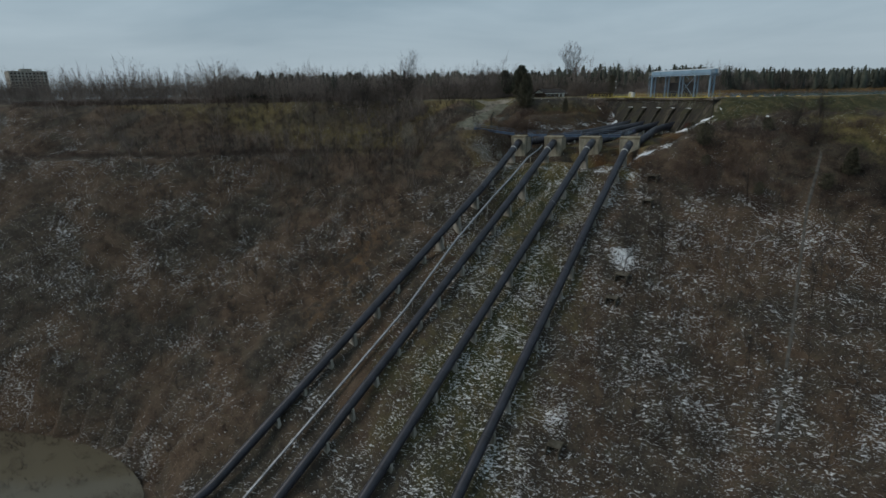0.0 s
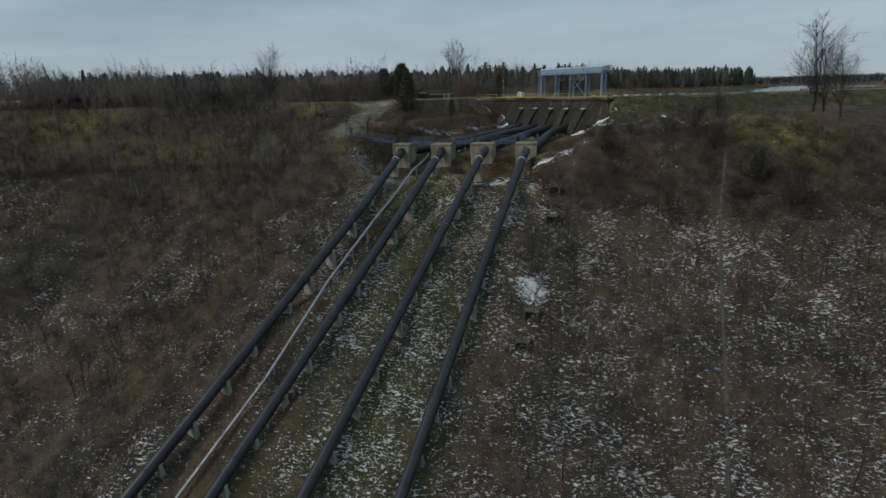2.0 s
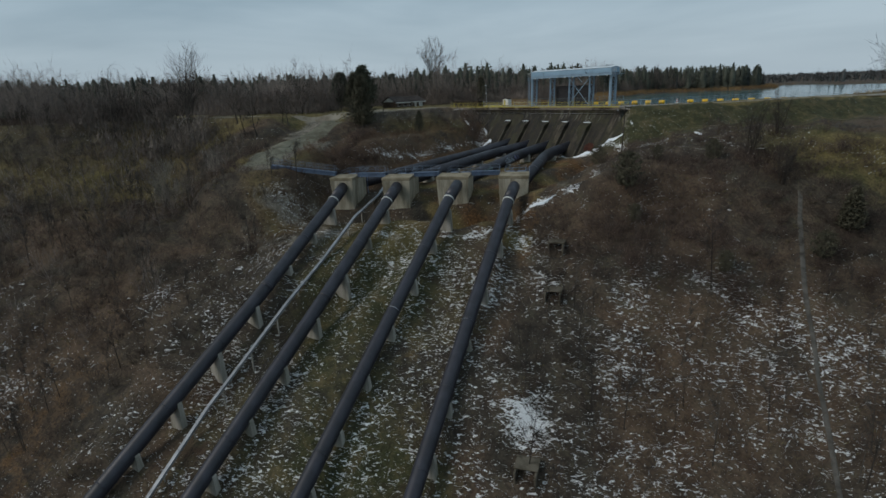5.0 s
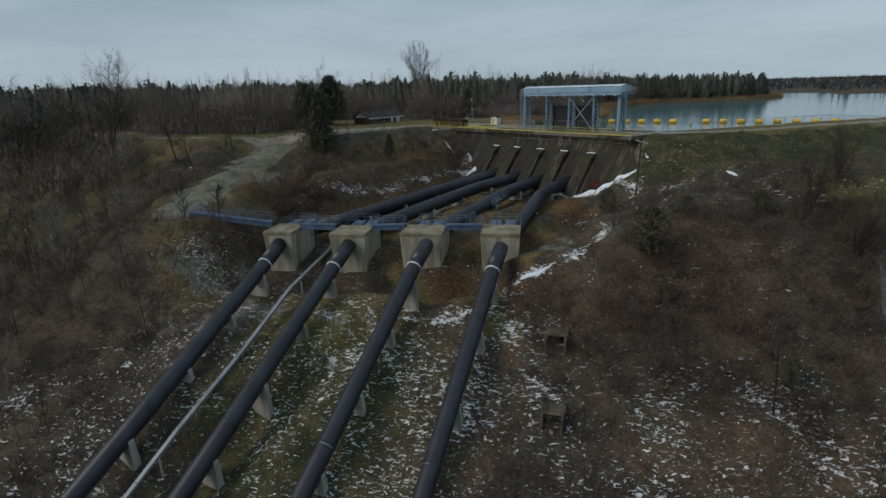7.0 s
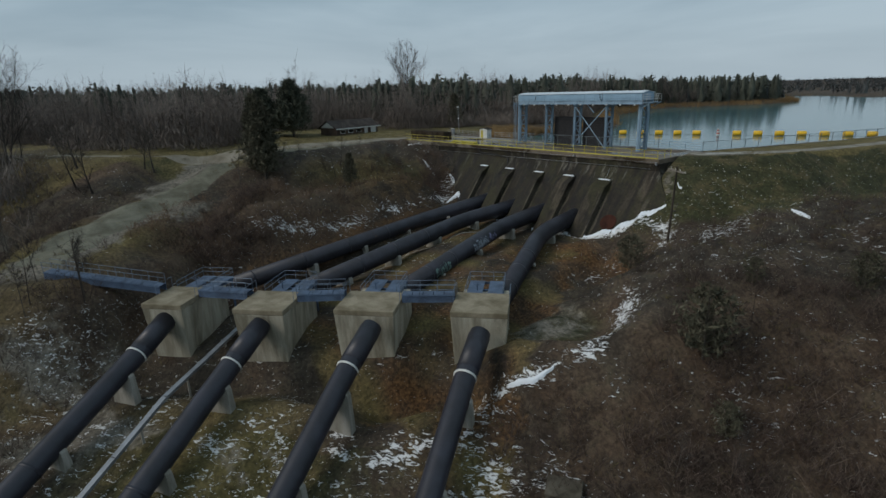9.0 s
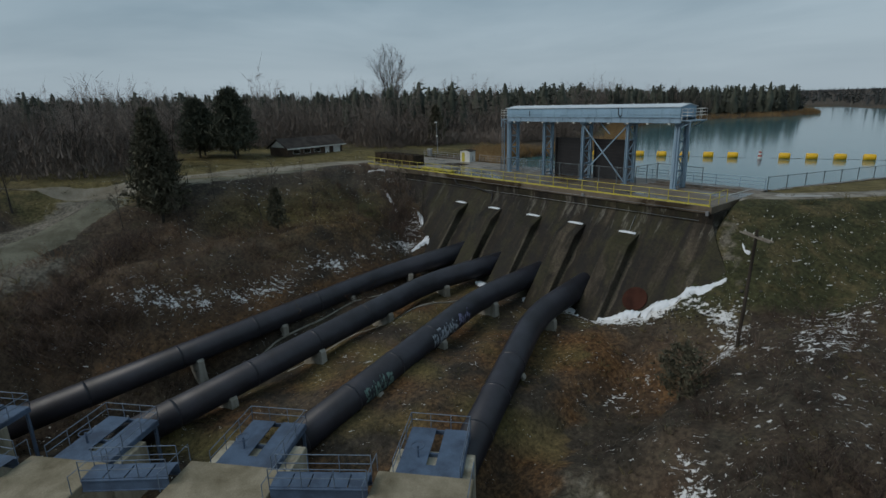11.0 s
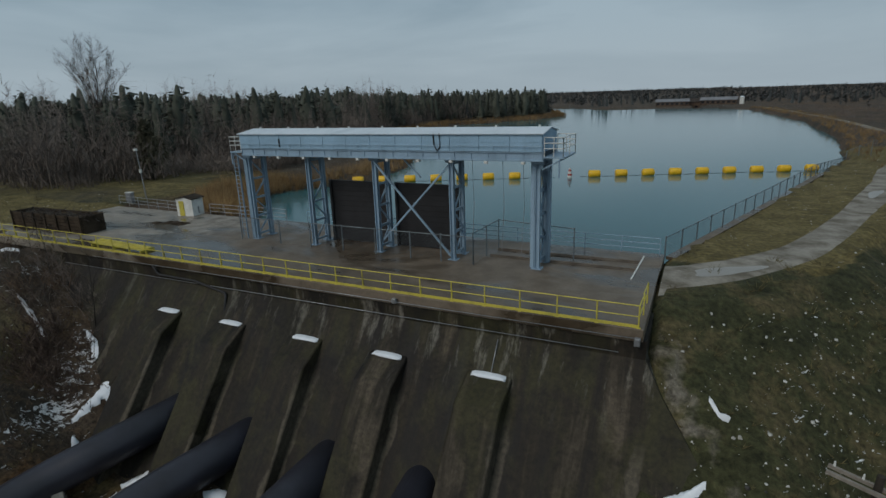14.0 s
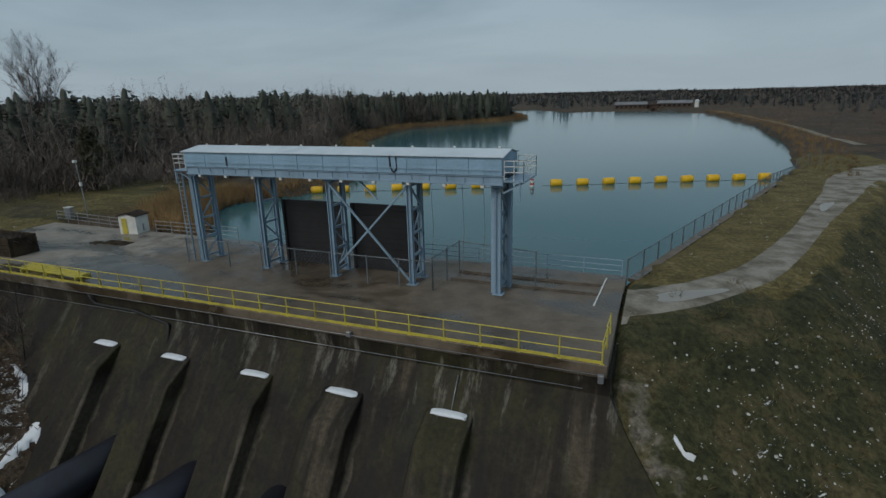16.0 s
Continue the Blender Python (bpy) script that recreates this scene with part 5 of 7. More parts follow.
def stoplog_panel(x0, x1):
    t = thing("stoplog_panel", "black timber stop-log panel between gantry legs", "panel", "stop-log panels")
    n = 12
    for k in range(n):
        bm = bmesh.new()
        z0, z1 = 0.03 + 4.45 * k / n, 0.03 + 4.45 * (k + 1) / n
        box(bm, (x0, 9.62 - 0.012 * (k % 2), z0 + 0.004), (x1, 9.86 - 0.012 * (k % 2), z1 - 0.004), None, 0.012)
        part("board", bm, BLACK, t)
    for x in (x0 + 0.1, x1 - 0.1):
        bm = bmesh.new()
        box(bm, (x - 0.09, 9.46, 0.0), (x + 0.09, 9.60, 4.52), None, 0.01)
        part("guide_post", bm, BLACK, t)


stoplog_panel(-4.35, 0.45)
stoplog_panel(1.2, 6.0)


# ---- railings and fences ----
def yellow_railing():
    t = thing("deck_railing", "yellow painted steel railing along the deck's edge", "railing")
    xs = [18.36 - 1.805 * k for k in range(30)]
    for a, b in zip(xs, xs[1:]):
        bm = bmesh.new()
        tube(bm, [(a, 1.08, 0), (a, 1.08, 1.06)], 0.035, 8)
        box(bm, (a - 0.09, 1.02, 0.0), (a + 0.09, 1.14, 0.02))
        box(bm, (a - 0.03, 1.10, 0.0), (a + 0.03, 1.16, 0.55))
        part("post", bm, YELLOW, t)
        for z in (0.55, 1.06):
            bm = bmesh.new()
            tube(bm, [(a, 1.08, z), (b, 1.08, z)], 0.028, 8)
            part("rail", bm, YELLOW, t)
        bm = bmesh.new()
        box(bm, (b + 0.035, 1.06, 0.012), (a - 0.035, 1.085, 0.16))
        part("kickboard", bm, YELLOW, t)
    ys = [1.08, 2.7, 4.3]
    for a, b in zip(ys, ys[1:]):
        for z in (0.55, 1.06):
            bm = bmesh.new()
            tube(bm, [(18.36, a, z), (18.40, b, z)], 0.028, 8)
            part("rail", bm, YELLOW, t)
        bm = bmesh.new()
        tube(bm, [(18.40, b, 0), (18.40, b, 1.06)], 0.035, 8)
        part("post", bm, YELLOW, t)


yellow_railing()


def yellow_barrier():
    """A low stack of yellow bars inside the railing, by the bin."""
    t = thing("barrier", "yellow slatted barrier lying behind the railing", "barrier")
    for k in range(5):
        bm = bmesh.new()
        beam(bm, (-21.5, 1.7 + 0.22 * k, 0.24 + 0.02 * k), (-15.0, 1.5 + 0.16 * k, 0.24 + 0.02 * k), 0.10, 0.07)
        part("bar", bm, YELLOW, t)
    for x in (-21.0, -18.3, -15.4):
        bm = bmesh.new()
        box(bm, (x - 0.06, 1.5, 0.0), (x + 0.06, 2.6, 0.2), None, 0.01)
        part("sleeper", bm, YELLOW, t)


yellow_barrier()


def wire_fence(name, pts, tall, label, mat=FENCEMETAL, gap=2.6, mesh=True, group=""):
    """Chain-link fence: posts, top rail, and a diamond net of thin wires."""
    t = thing(name, label, "fence", group)
    pts = [Vector(p) for p in pts]
    for a, b in zip(pts, pts[1:]):
        n = max(1, round((b - a).length / gap))
        for k in range(n + (1 if b is pts[-1] else 0)):
            p = a.lerp(b, k / n)
            bm = bmesh.new()
            tube(bm, [p - Vector((0, 0, 0.1)), p + Vector((0, 0, tall + 0.08))], 0.045, 8)
            part("post", bm, mat, t)
        for k in range(n):
            p, q = a.lerp(b, k / n), a.lerp(b, (k + 1) / n)
            bm = bmesh.new()
            tube(bm, [p + Vector((0, 0, tall)), q + Vector((0, 0, tall))], 0.03, 6)
            part("top_rail", bm, mat, t)
            if mesh:
                bm = bmesh.new()
                w, d = (q - p).length, (q - p).normalized()
                up = Vector((0, 0, 1))
                step = 0.30
                i = -int(tall / step) - 1
                while i * step < w:
                    for s in (0, 1):
                        # wires leaning one way, then the other
                        x0, z0, x1, z1 = i * step, 0.05, i * step + tall - 0.08, tall - 0.03
                        if x0 < 0:
                            z0, x0 = z0 - x0, 0
                        if x1 > w:
                            z1, x1 = z1 - (x1 - w), w
                        if x1 - x0 > 0.05:
                            f = (lambda v: v) if s == 0 else (lambda v: w - v)
                            beam(bm, p + d * f(x0) + up * z0, p + d * f(x1) + up * z1, 0.006)
                    i += 1
                part("wire_net", bm, mat, t)
    return t


def gz(x, y):
    return (x, y, ground_z(x, y))


crest_fence = [(18.62, 12.75, 0.0), gz(25.4, 32.7), gz(32.2, 53), gz(39.1, 75)]
wire_fence("chain_link_fence", crest_fence, 1.25, "galvanised chain-link fence along the reservoir's bank", FENCEMETAL, 2.7)
wire_fence("chain_link_fence", [(-11.3, 7.15, 0.0), (-7.4, 7.1, 0.0), (-1.8, 7.15, 0.0), (3.6, 7.1, 0.0), (8.0, 7.15, 0.0)], 1.75, "chain-link fence round the gantry's feet", FENCEMETAL, 2.9)
wire_fence("chain_link_fence", [(8.0, 7.15, 0.0), (8.2, 11.2, 0.0), (13.5, 10.2, 0.0)], 2.0, "tall chain-link fence panel beside the gantry", FENCEMETAL, 2.7)
wire_fence("chain_link_fence", [gz(39.1, 75), gz(41.8, 74.2)], 2.1, "chain-link gate across the crest road's end", FENCEMETAL, 1.3)


def pipe_rail(name, pts, heights, label, mat, gap=2.0, r=0.03):
    t = thing(name, label, "railing")
    pts = [Vector(p) for p in pts]
    for a, b in zip(pts, pts[1:]):
        n = max(1, round((b - a).length / gap))
        for k in range(n + (1 if b is pts[-1] else 0)):
            p = a.lerp(b, k / n)
            bm = bmesh.new()
            tube(bm, [p, p + Vector((0, 0, heights[-1]))], r, 7)
            part("post", bm, mat, t)
        for h in heights:
            bm = bmesh.new()
            tube(bm, [a + Vector((0, 0, h)), b + Vector((0, 0, h))], r * 0.85, 7)
            part("rail", bm, mat, t)
    return t


pipe_rail("back_railing", [(-9.8, 13.1, 0), (18.3, 13.1, 0)], (0.35, 0.7, 1.05), "pale blue tube railing at the water's edge", STEEL, 2.3)
pipe_rail("back_railing", [(-36.5, 14.2, -0.15), (-26.2, 13.4, -0.15), (-26.2, 14.4, -0.15)], (0.4, 0.75, 1.1), "grey tube railing beside the lamp post", GALV, 1.8)
pipe_rail("back_railing", [(-21.6, 13.2, -0.05), (-12.2, 13.2, -0.05)], (0.4, 0.75, 1.1), "grey tube railing beside the white hut", GALV, 1.8)

# crane rails set in the deck
for y, lab in ((9.35, "steel crane rail set in the deck"), (10.9, "steel crane rail set in the deck")):
    bm = bmesh.new()
    box(bm, (8.3, y - 0.16, 0.004), (17.3, y + 0.16, 0.05), None, 0.01)
    box(bm, (8.3, y - 0.04, 0.05), (17.3, y + 0.04, 0.13), None, 0.01)
    tagged(mesh_object("crane_rail", bm, RAILSTEEL), lab, "rail", "crane rails")
bm = bmesh.new()
beam(bm, (17.25, 7.6, 0.03), (17.45, 12.4, 0.03), 0.08, 0.05)
tagged(mesh_object("painted_line", bm, WHITE), "white painted line across the deck", "marking")

# conduits along the dam's head
def conduit(pts, r, mat, label):
    bm = bmesh.new()
    tube(bm, bend_line(pts, 0.3, 4) if len(pts) > 2 else pts, r, 8)
    return tagged(mesh_object("wall_conduit", bm, mat, smooth=True), label, "conduit", "conduits on the dam face")


conduit([(-20, 0.86, -0.46), (18.5, 0.86, -0.40)], 0.02, GALV, "grey conduit pipe along the dam's head")
conduit([(-24, 1.0, -1.42), (-6, 1.05, -1.36), (17.6, 1.08, -1.28)], 0.022, GALV, "grey conduit pipe along the dam face")
conduit([(-13.4, 0.9, -0.5), (-13.1, 0.98, -1.15), (-9.6, 0.98, -1.18), (-6.6, 0.86, -1.62), (-6.3, 0.2, -2.9)], 0.085, RUBBER, "black hose bent down the dam face")
conduit([(11.9, 0.9, -1.6), (11.86, 0.02, -2.95)], 0.03, GALV, "thin drip pipe above a pier")
bm = bmesh.new()
box(bm, (5.93, 0.72, -0.48), (6.17, 0.93, -0.2), None, 0.02)
tagged(mesh_object("wall_box", bm, GALV), "small grey electric box on the dam's head", "electric box")
bm = bmesh.new()
box(bm, (18.25, 0.70, -0.72), (18.5, 0.93, -0.35), None, 0.02)
tagged(mesh_object("wall_box", bm, GALV), "grey junction box at the deck's corner", "electric box")


# ---- hut, cabinet, lamp, bin ----
def hut():
    m = Matrix.Translation((-24.3, 11.75, 0.0)) @ Matrix.Rotation(radians(12), 4, "Z") @ Matrix.Scale(0.82, 4)
    t = thing("hut", "small white hut with a yellow door and dark roof", "hut", "", m)
    bm = bmesh.new()
    extrude_profile(bm, [(0, 0), (2.1, 0), (2.1, 1.95), (1.05, 2.2), (0, 2.0)], "y", 0, 1.9)
    part("wall", bm, WHITE, t)
    bm = bmesh.new()
    extrude_profile(bm, [(-0.15, 1.98), (1.05, 2.24), (2.25, 1.93), (2.25, 2.02), (1.05, 2.34), (-0.15, 2.07)], "y", -0.16, 2.06)
    part("roof", bm, WOODDARK, t, "dark hut roof")
    bm = bmesh.new()
    box(bm, (0.35, -0.05, 0.05), (1.0, -0.003, 1.75), None, 0.01)
    door = part("door", bm, YELLOW, t, "yellow hut door")
    bm = bmesh.new()
    box(bm, (0.90, -0.09, 0.85), (0.95, -0.052, 0.98))
    part("handle", bm, RUBBER, door)
    bm = bmesh.new()
    box(bm, (2.103, 0.9, 0.2), (2.14, 1.05, 1.0))
    part("meter_pipe", bm, GALV, t)


hut()


def cabinet():
    t = thing("electric_cabinet", "grey electric cabinet beside the railing", "cabinet", "", pose(-36.0, 15.1, -0.05, 0, 0, 12) @ Matrix.Scale(0.72, 4))
    bm = bmesh.new()
    box(bm, (-0.5, -0.35, 0.1), (0.5, 0.35, 1.65), None, 0.03)
    body = part("body", bm, GALV, t)
    bm = bmesh.new()
    box(bm, (-0.42, -0.375, 0.25), (0.42, -0.353, 1.55), None, 0.008)
    part("door", bm, TRAYMETAL, body)
    bm = bmesh.new()
    box(bm, (-0.55, -0.4, 1.652), (0.55, 0.4, 1.72), None, 0.01)
    part("lid", bm, WHITE, t)
    bm = bmesh.new()
    box(bm, (-0.45, -0.3, -0.1), (0.45, 0.3, 0.1))
    part("plinth", bm, SADDLE, t)


cabinet()


def lamp_post():
    t = thing("lamp_post", "slim grey lamp post with a white floodlight", "lamp post", "", pose(-36.2, 17.1, -0.1, 0, -2.5, 0) @ Matrix.Scale(0.95, 4))
    bm = bmesh.new()
    tube(bm, [(0, 0, 0), (0, 0, 5.9)], 0.075, 10, 0.05)
    part("pole", bm, GALV, t)
    bm = bmesh.new()
    box(bm, (-0.16, -0.28, 5.85), (0.16, 0.1, 6.12), None, 0.04)
    part("lamp_head", bm, WHITE, t, "white floodlight head")
    bm = bmesh.new()
    box(bm, (-0.12, -0.12, 3.3), (0.12, 0.12, 3.7), None, 0.02)
    part("junction_box", bm, WHITE, t)


lamp_post()


def debris_bin():
    """A long dark timber crib full of trash raked off the intake."""
    t = thing("debris_crib", "long dark timber crib full of raked-off branches", "crib", "", pose(-35.2, 3.4, 0, 0, 0, 2))
    rng = random.Random(4)
    for k in range(5):
        for y in (0.0, 1.9):
            bm = bmesh.new()
            box(bm, (0, y - 0.06, 0.02 + k * 0.3), (9.6, y + 0.06, 0.29 + k * 0.3), None, 0.02)
            part("board", bm, WOODDARK, t)
    for k in range(7):
        bm = bmesh.new()
        x = 0.1 + k * 1.566
        box(bm, (x - 0.08, -0.16, 0.0), (x + 0.08, -0.065, 1.62), None, 0.02)
        part("upright", bm, WOODDARK, t)
    for x in (0.0, 9.6):
        bm = bmesh.new()
        box(bm, (x - 0.05, 0.06, 0.02), (x + 0.05, 1.84, 1.5), None, 0.02)
        part("end_board", bm, WOODDARK, t)
    bm = bmesh.new()
    for k in range(130):
        x, y = rng.uniform(0.3, 9.3), rng.uniform(0.2, 1.7)
        a, b = rng.uniform(0, 6.28), rng.uniform(-0.3, 0.5)
        L = rng.uniform(0.5, 1.5)
        d = Vector((math.cos(a) * L, math.sin(a) * L * 0.45, b * L))
        tube(bm, [(x, y, 1.15 + rng.uniform(0, 0.3)), Vector((x, y, 1.25)) + d], 0.04, 5, 0.01)
    part("branches", bm, BARK, t)
    bm = bmesh.new()
    box(bm, (0.06, 0.07, 0.05), (9.54, 1.83, 1.2))
    part("debris", bm, WOODDARK, t)


debris_bin()

# a grate and a dark mat on the deck by the hut
for x, y, w, d in ((-21.6, 9.4, 2.6, 1.0), (-23.6, 8.9, 0.8, 0.7)):
    bm = bmesh.new()
    box(bm, (x - w / 2, y - d / 2, 0.003), (x + w / 2, y + d / 2, 0.05), None, 0.01)
    for k in range(6):
        yy = y - d / 2 + d * (k + 0.5) / 6
        box(bm, (x - w / 2 + 0.06, yy - 0.02, 0.05), (x + w / 2 - 0.06, yy + 0.02, 0.075))
    tagged(mesh_object("deck_grate", bm, WOODDARK), "dark rusty grate lying on the wet deck", "grate", "deck grates")


# ---- walkway past the anchor blocks ----
def block_frame(k):
    x, y, w = BLOCKS[k]
    return Matrix.Translation((x, y, BLOCK_DROP)) @ Matrix.Rotation(math.atan2(ROW.y, ROW.x), 4, "Z"), w


def girder_bridge(a, b, label):
    """A plate girder footbridge with tube railings, from a to b (top of deck)."""
    a, b = Vector(a), Vector(b)
    d = (b - a).normalized()
    n = Vector((-d.y, d.x, 0))
    t = thing("footbridge", label, "footbridge", "walkway spans")
    for s in (-0.55, 0.55):
        bm = bmesh.new()
        o = n * s
        beam(bm, a + o - Vector((0, 0, 0.32)), b + o - Vector((0, 0, 0.32)), 0.04, 0.6)
        beam(bm, a + o - Vector((0, 0, 0.03)), b + o - Vector((0, 0, 0.03)), 0.18, 0.04)
        beam(bm, a + o - Vector((0, 0, 0.62)), b + o - Vector((0, 0, 0.62)), 0.18, 0.04)
        part("girder", bm, BLUE, t)
        m = max(1, round((b - a).length / 1.6))
        for k in range(m + 1):
            bm = bmesh.new()
            p = a.lerp(b, k / m) + o
            tube(bm, [p, p + Vector((0, 0, 1.05))], 0.026, 6)
            part("post", bm, PLATRAIL, t)
        for h in (0.55, 1.05):
            bm = bmesh.new()
            tube(bm, [a + o + Vector((0, 0, h)), b + o + Vector((0, 0, h))], 0.024, 6)
            part("handrail", bm, PLATRAIL, t)
    m = max(2, round((b - a).length / 1.0))
    for k in range(m):
        bm = bmesh.new()
        p, q = a.lerp(b, k / m), a.lerp(b, (k + 0.93) / m)
        beam(bm, p + Vector((0, 0, 0.01)), q + Vector((0, 0, 0.01)), 1.0, 0.03)
        part("deck_plate", bm, BLUE, t)


def local(k, x, y, z):
    m, w = block_frame(k)
    return m @ Vector((x, y, z))


girder_bridge((-11.1, -60.15, -7.0), local(0, -0.1, 3.3, -7.93), "slate-blue steel footbridge from the bank to a block")
for k in range(3):
    girder_bridge(local(k, BLOCKS[k][2] + 0.05, 3.3, -8.1), local(k + 1, -0.05, 3.3, -8.1), "slate-blue steel footbridge between two anchor blocks")


def valve_platform(k):
    m, w = block_frame(k)
    t = thing("valve_platform", "slate-blue steel platform with railings over a pipe", "platform", "valve platforms", m)
    c = w / 2
    z = -9.0
    for lo, hi in (((c - 1.7, 4.9), (c - 0.253, 9.3)), ((c + 0.253, 4.9), (c + 1.7, 9.3)), ((c - 0.25, 4.9), (c + 0.25, 6.0))):
        bm = bmesh.new()
        box(bm, (*lo, z - 0.05), (*hi, z), None)
        part("plate", bm, BLUE, t)
    bm = bmesh.new()
    for x in (c - 1.7, c + 1.7):
        beam(bm, (x, 4.9, z - 0.2), (x, 9.3, z - 0.2), 0.1, 0.3)
    for y in (4.95, 7.1, 9.25):
        beam(bm, (c - 1.7, y, z - 0.2), (c + 1.7, y, z - 0.2), 0.1, 0.25)
    part("frame", bm, BLUE, t)
    for x in (c - 1.6, c + 1.6):
        for y in (5.6, 9.1):
            bm = bmesh.new()
            wp = m @ Vector((x, y, 0))
            beam(bm, (x, y, min(-14.8, ground_z(wp.x, wp.y)) - 0.5), (x, y, z - 0.3), 0.16)
            part("leg", bm, BLUE, t)
    cs = [(c - 1.75, 4.9), (c - 1.75, 9.3), (c + 1.75, 9.3), (c + 1.75, 4.9)]
    for (ax, ay), (bx, by) in zip(cs, cs[1:]):
        bm = bmesh.new()
        for h in (0.5, 0.95):
            tube(bm, [(ax, ay, z + h), (bx, by, z + h)], 0.026, 6)
        for f in (0, 0.33, 0.67, 1):
            px, py = ax + (bx - ax) * f, ay + (by - ay) * f
            tube(bm, [(px, py, z), (px, py, z + 0.95)], 0.026, 6)
        part("railing", bm, PLATRAIL, t)
    bm = bmesh.new()
    tube(bm, [(c - 0.8, 6.6, z), (c - 0.8, 6.6, z + 0.7)], 0.06, 8)
    tube(bm, [(c - 0.8 + 0.35 * math.cos(a), 6.6 + 0.35 * math.sin(a), z + 0.7) for a in [2 * math.pi * j / 14 for j in range(15)]], 0.03, 6, None, False)
    part("handwheel", bm, BLUE, t, "blue valve handwheel")
    # railing on the block's top edge
    for x in (-0.05, w + 0.05):
        bm = bmesh.new()
        tube(bm, [(x, 2.2, -8.5), (x, 2.2, -7.5), (x, 4.6, -7.5), (x, 4.6, -8.5)], 0.025, 6)
        part("block_railing", bm, PLATRAIL, t)


for k in range(4):
    valve_platform(k)

graffiti(2, 1.9, 5.5, -28, 42, CHALK, "faded white painted marks", 3)
graffiti(2, 0.0, 1.7, -24, 36, LILAC, "faded lilac painted marks", 5)
graffiti(2, 10.8, 13.9, -28, 38, TEAL, "faded green painted marks", 7)

# ---- floats on the water ----
def float_buoy(p, turn):
    t = thing("float", "yellow plastic boom float with a black base on water", "buoy", "line of boom floats", pose(p[0], p[1], WATER_Z, 0, 0, turn))
    bm = bmesh.new()
    prof = [(-0.78, 0.40), (-0.70, 0.50), (-0.25, 0.52), (0.25, 0.52), (0.70, 0.50), (0.78, 0.40)]
    rings = [[bm.verts.new((x, r * math.cos(a), 0.38 + r * math.sin(a))) for a in [2 * math.pi * j / 18 for j in range(18)]] for x, r in prof]
    for lo, hi in zip(rings, rings[1:]):
        for j in range(18):
            bm.faces.new((lo[j], lo[(j + 1) % 18], hi[(j + 1) % 18], hi[j]))
    bm.faces.new(rings[0][::-1])
    bm.faces.new(rings[-1])
    bmesh.ops.recalc_face_normals(bm, faces=bm.faces)
    part("drum", bm, BUOYYEL, t, "", True)
    bm = bmesh.new()
    box(bm, (-0.85, -0.24, -0.25), (0.85, 0.24, 0.02), None, 0.05)
    part("keel", bm, RUBBER, t, "black rubber keel")
    bm = bmesh.new()
    tube(bm, [(-1.9, 0, 0.03), (-0.85, 0, 0.0)], 0.02, 6)
    part("link_rope", bm, RUBBER, t)
    bm = bmesh.new()
    tube(bm, [(0.85, 0, 0.0), (1.9, 0, 0.03)], 0.02, 6)
    part("link_rope", bm, RUBBER, t)
    return t


A, B = Vector((33.7, 65.9, 0)), Vector((-25.3, 39.9, 0))
first = None
turn = math.degrees(math.atan2(A.y - B.y, A.x - B.x))
for k in range(18):
    p = A.lerp(B, k / 17.5) + Vector((0, -1.2 * math.sin(math.pi * k / 17.5) * 0.0, 0))
    if k == 9:
        t = thing("marker_buoy", "red and white striped upright marker buoy on water", "buoy", "", pose(p.x + 0.3, p.y, WATER_Z))
        for j, (z0, z1, r, mt) in enumerate(((-0.3, 0.25, 0.34, WHITE), (0.25, 0.5, 0.30, RED), (0.5, 0.85, 0.26, WHITE), (0.85, 1.05, 0.22, RED), (1.05, 1.3, 0.12, WHITE))):
            bm = bmesh.new()
            tube(bm, [(0, 0, z0), (0, 0, z1 - 0.003)], r, 14)
            part("band", bm, mt, t)
        continue
    if first is None:
        first = float_buoy((p.x, p.y), turn)
    else:
        copy_thing(first, pose(p.x, p.y, WATER_Z, 0, 0, turn + 6 * math.sin(k * 2.3)))

# far-shore buildings
def shed(x, y, w, d, h, roof, walls, roofmat, label, rot=0, doors=0, category="building"):
    z = ground_z(x, y)
    t = thing("shed", label, category, "", pose(x, y, z, 0, 0, rot))
    bm = bmesh.new()
    extrude_profile(bm, [(-d / 2, -0.5), (d / 2, -0.5), (d / 2, h), (0, h + roof), (-d / 2, h)], "x", -w / 2, w / 2)
    part("wall", bm, walls, t)
    for s in (-1, 1):
        bm = bmesh.new()
        extrude_profile(bm, [(0, h + roof + 0.14), (s * (d / 2 + 0.5), h - 0.12 + 0.14 * 1.0), (s * (d / 2 + 0.5), h - 0.26), (0, h + roof + 0.006)], "x", -w / 2 - 0.4, w / 2 + 0.4)
        part("roof", bm, roofmat, t)
    for k in range(doors):
        bm = bmesh.new()
        px = -w / 2 + w * (k + 0.5) / doors
        box(bm, (px - 0.9, -d / 2 - 0.05, 0.9), (px + 0.9, -d / 2 - 0.003, 2.2))
        part("window", bm, GLASSDARK, t)
    return t


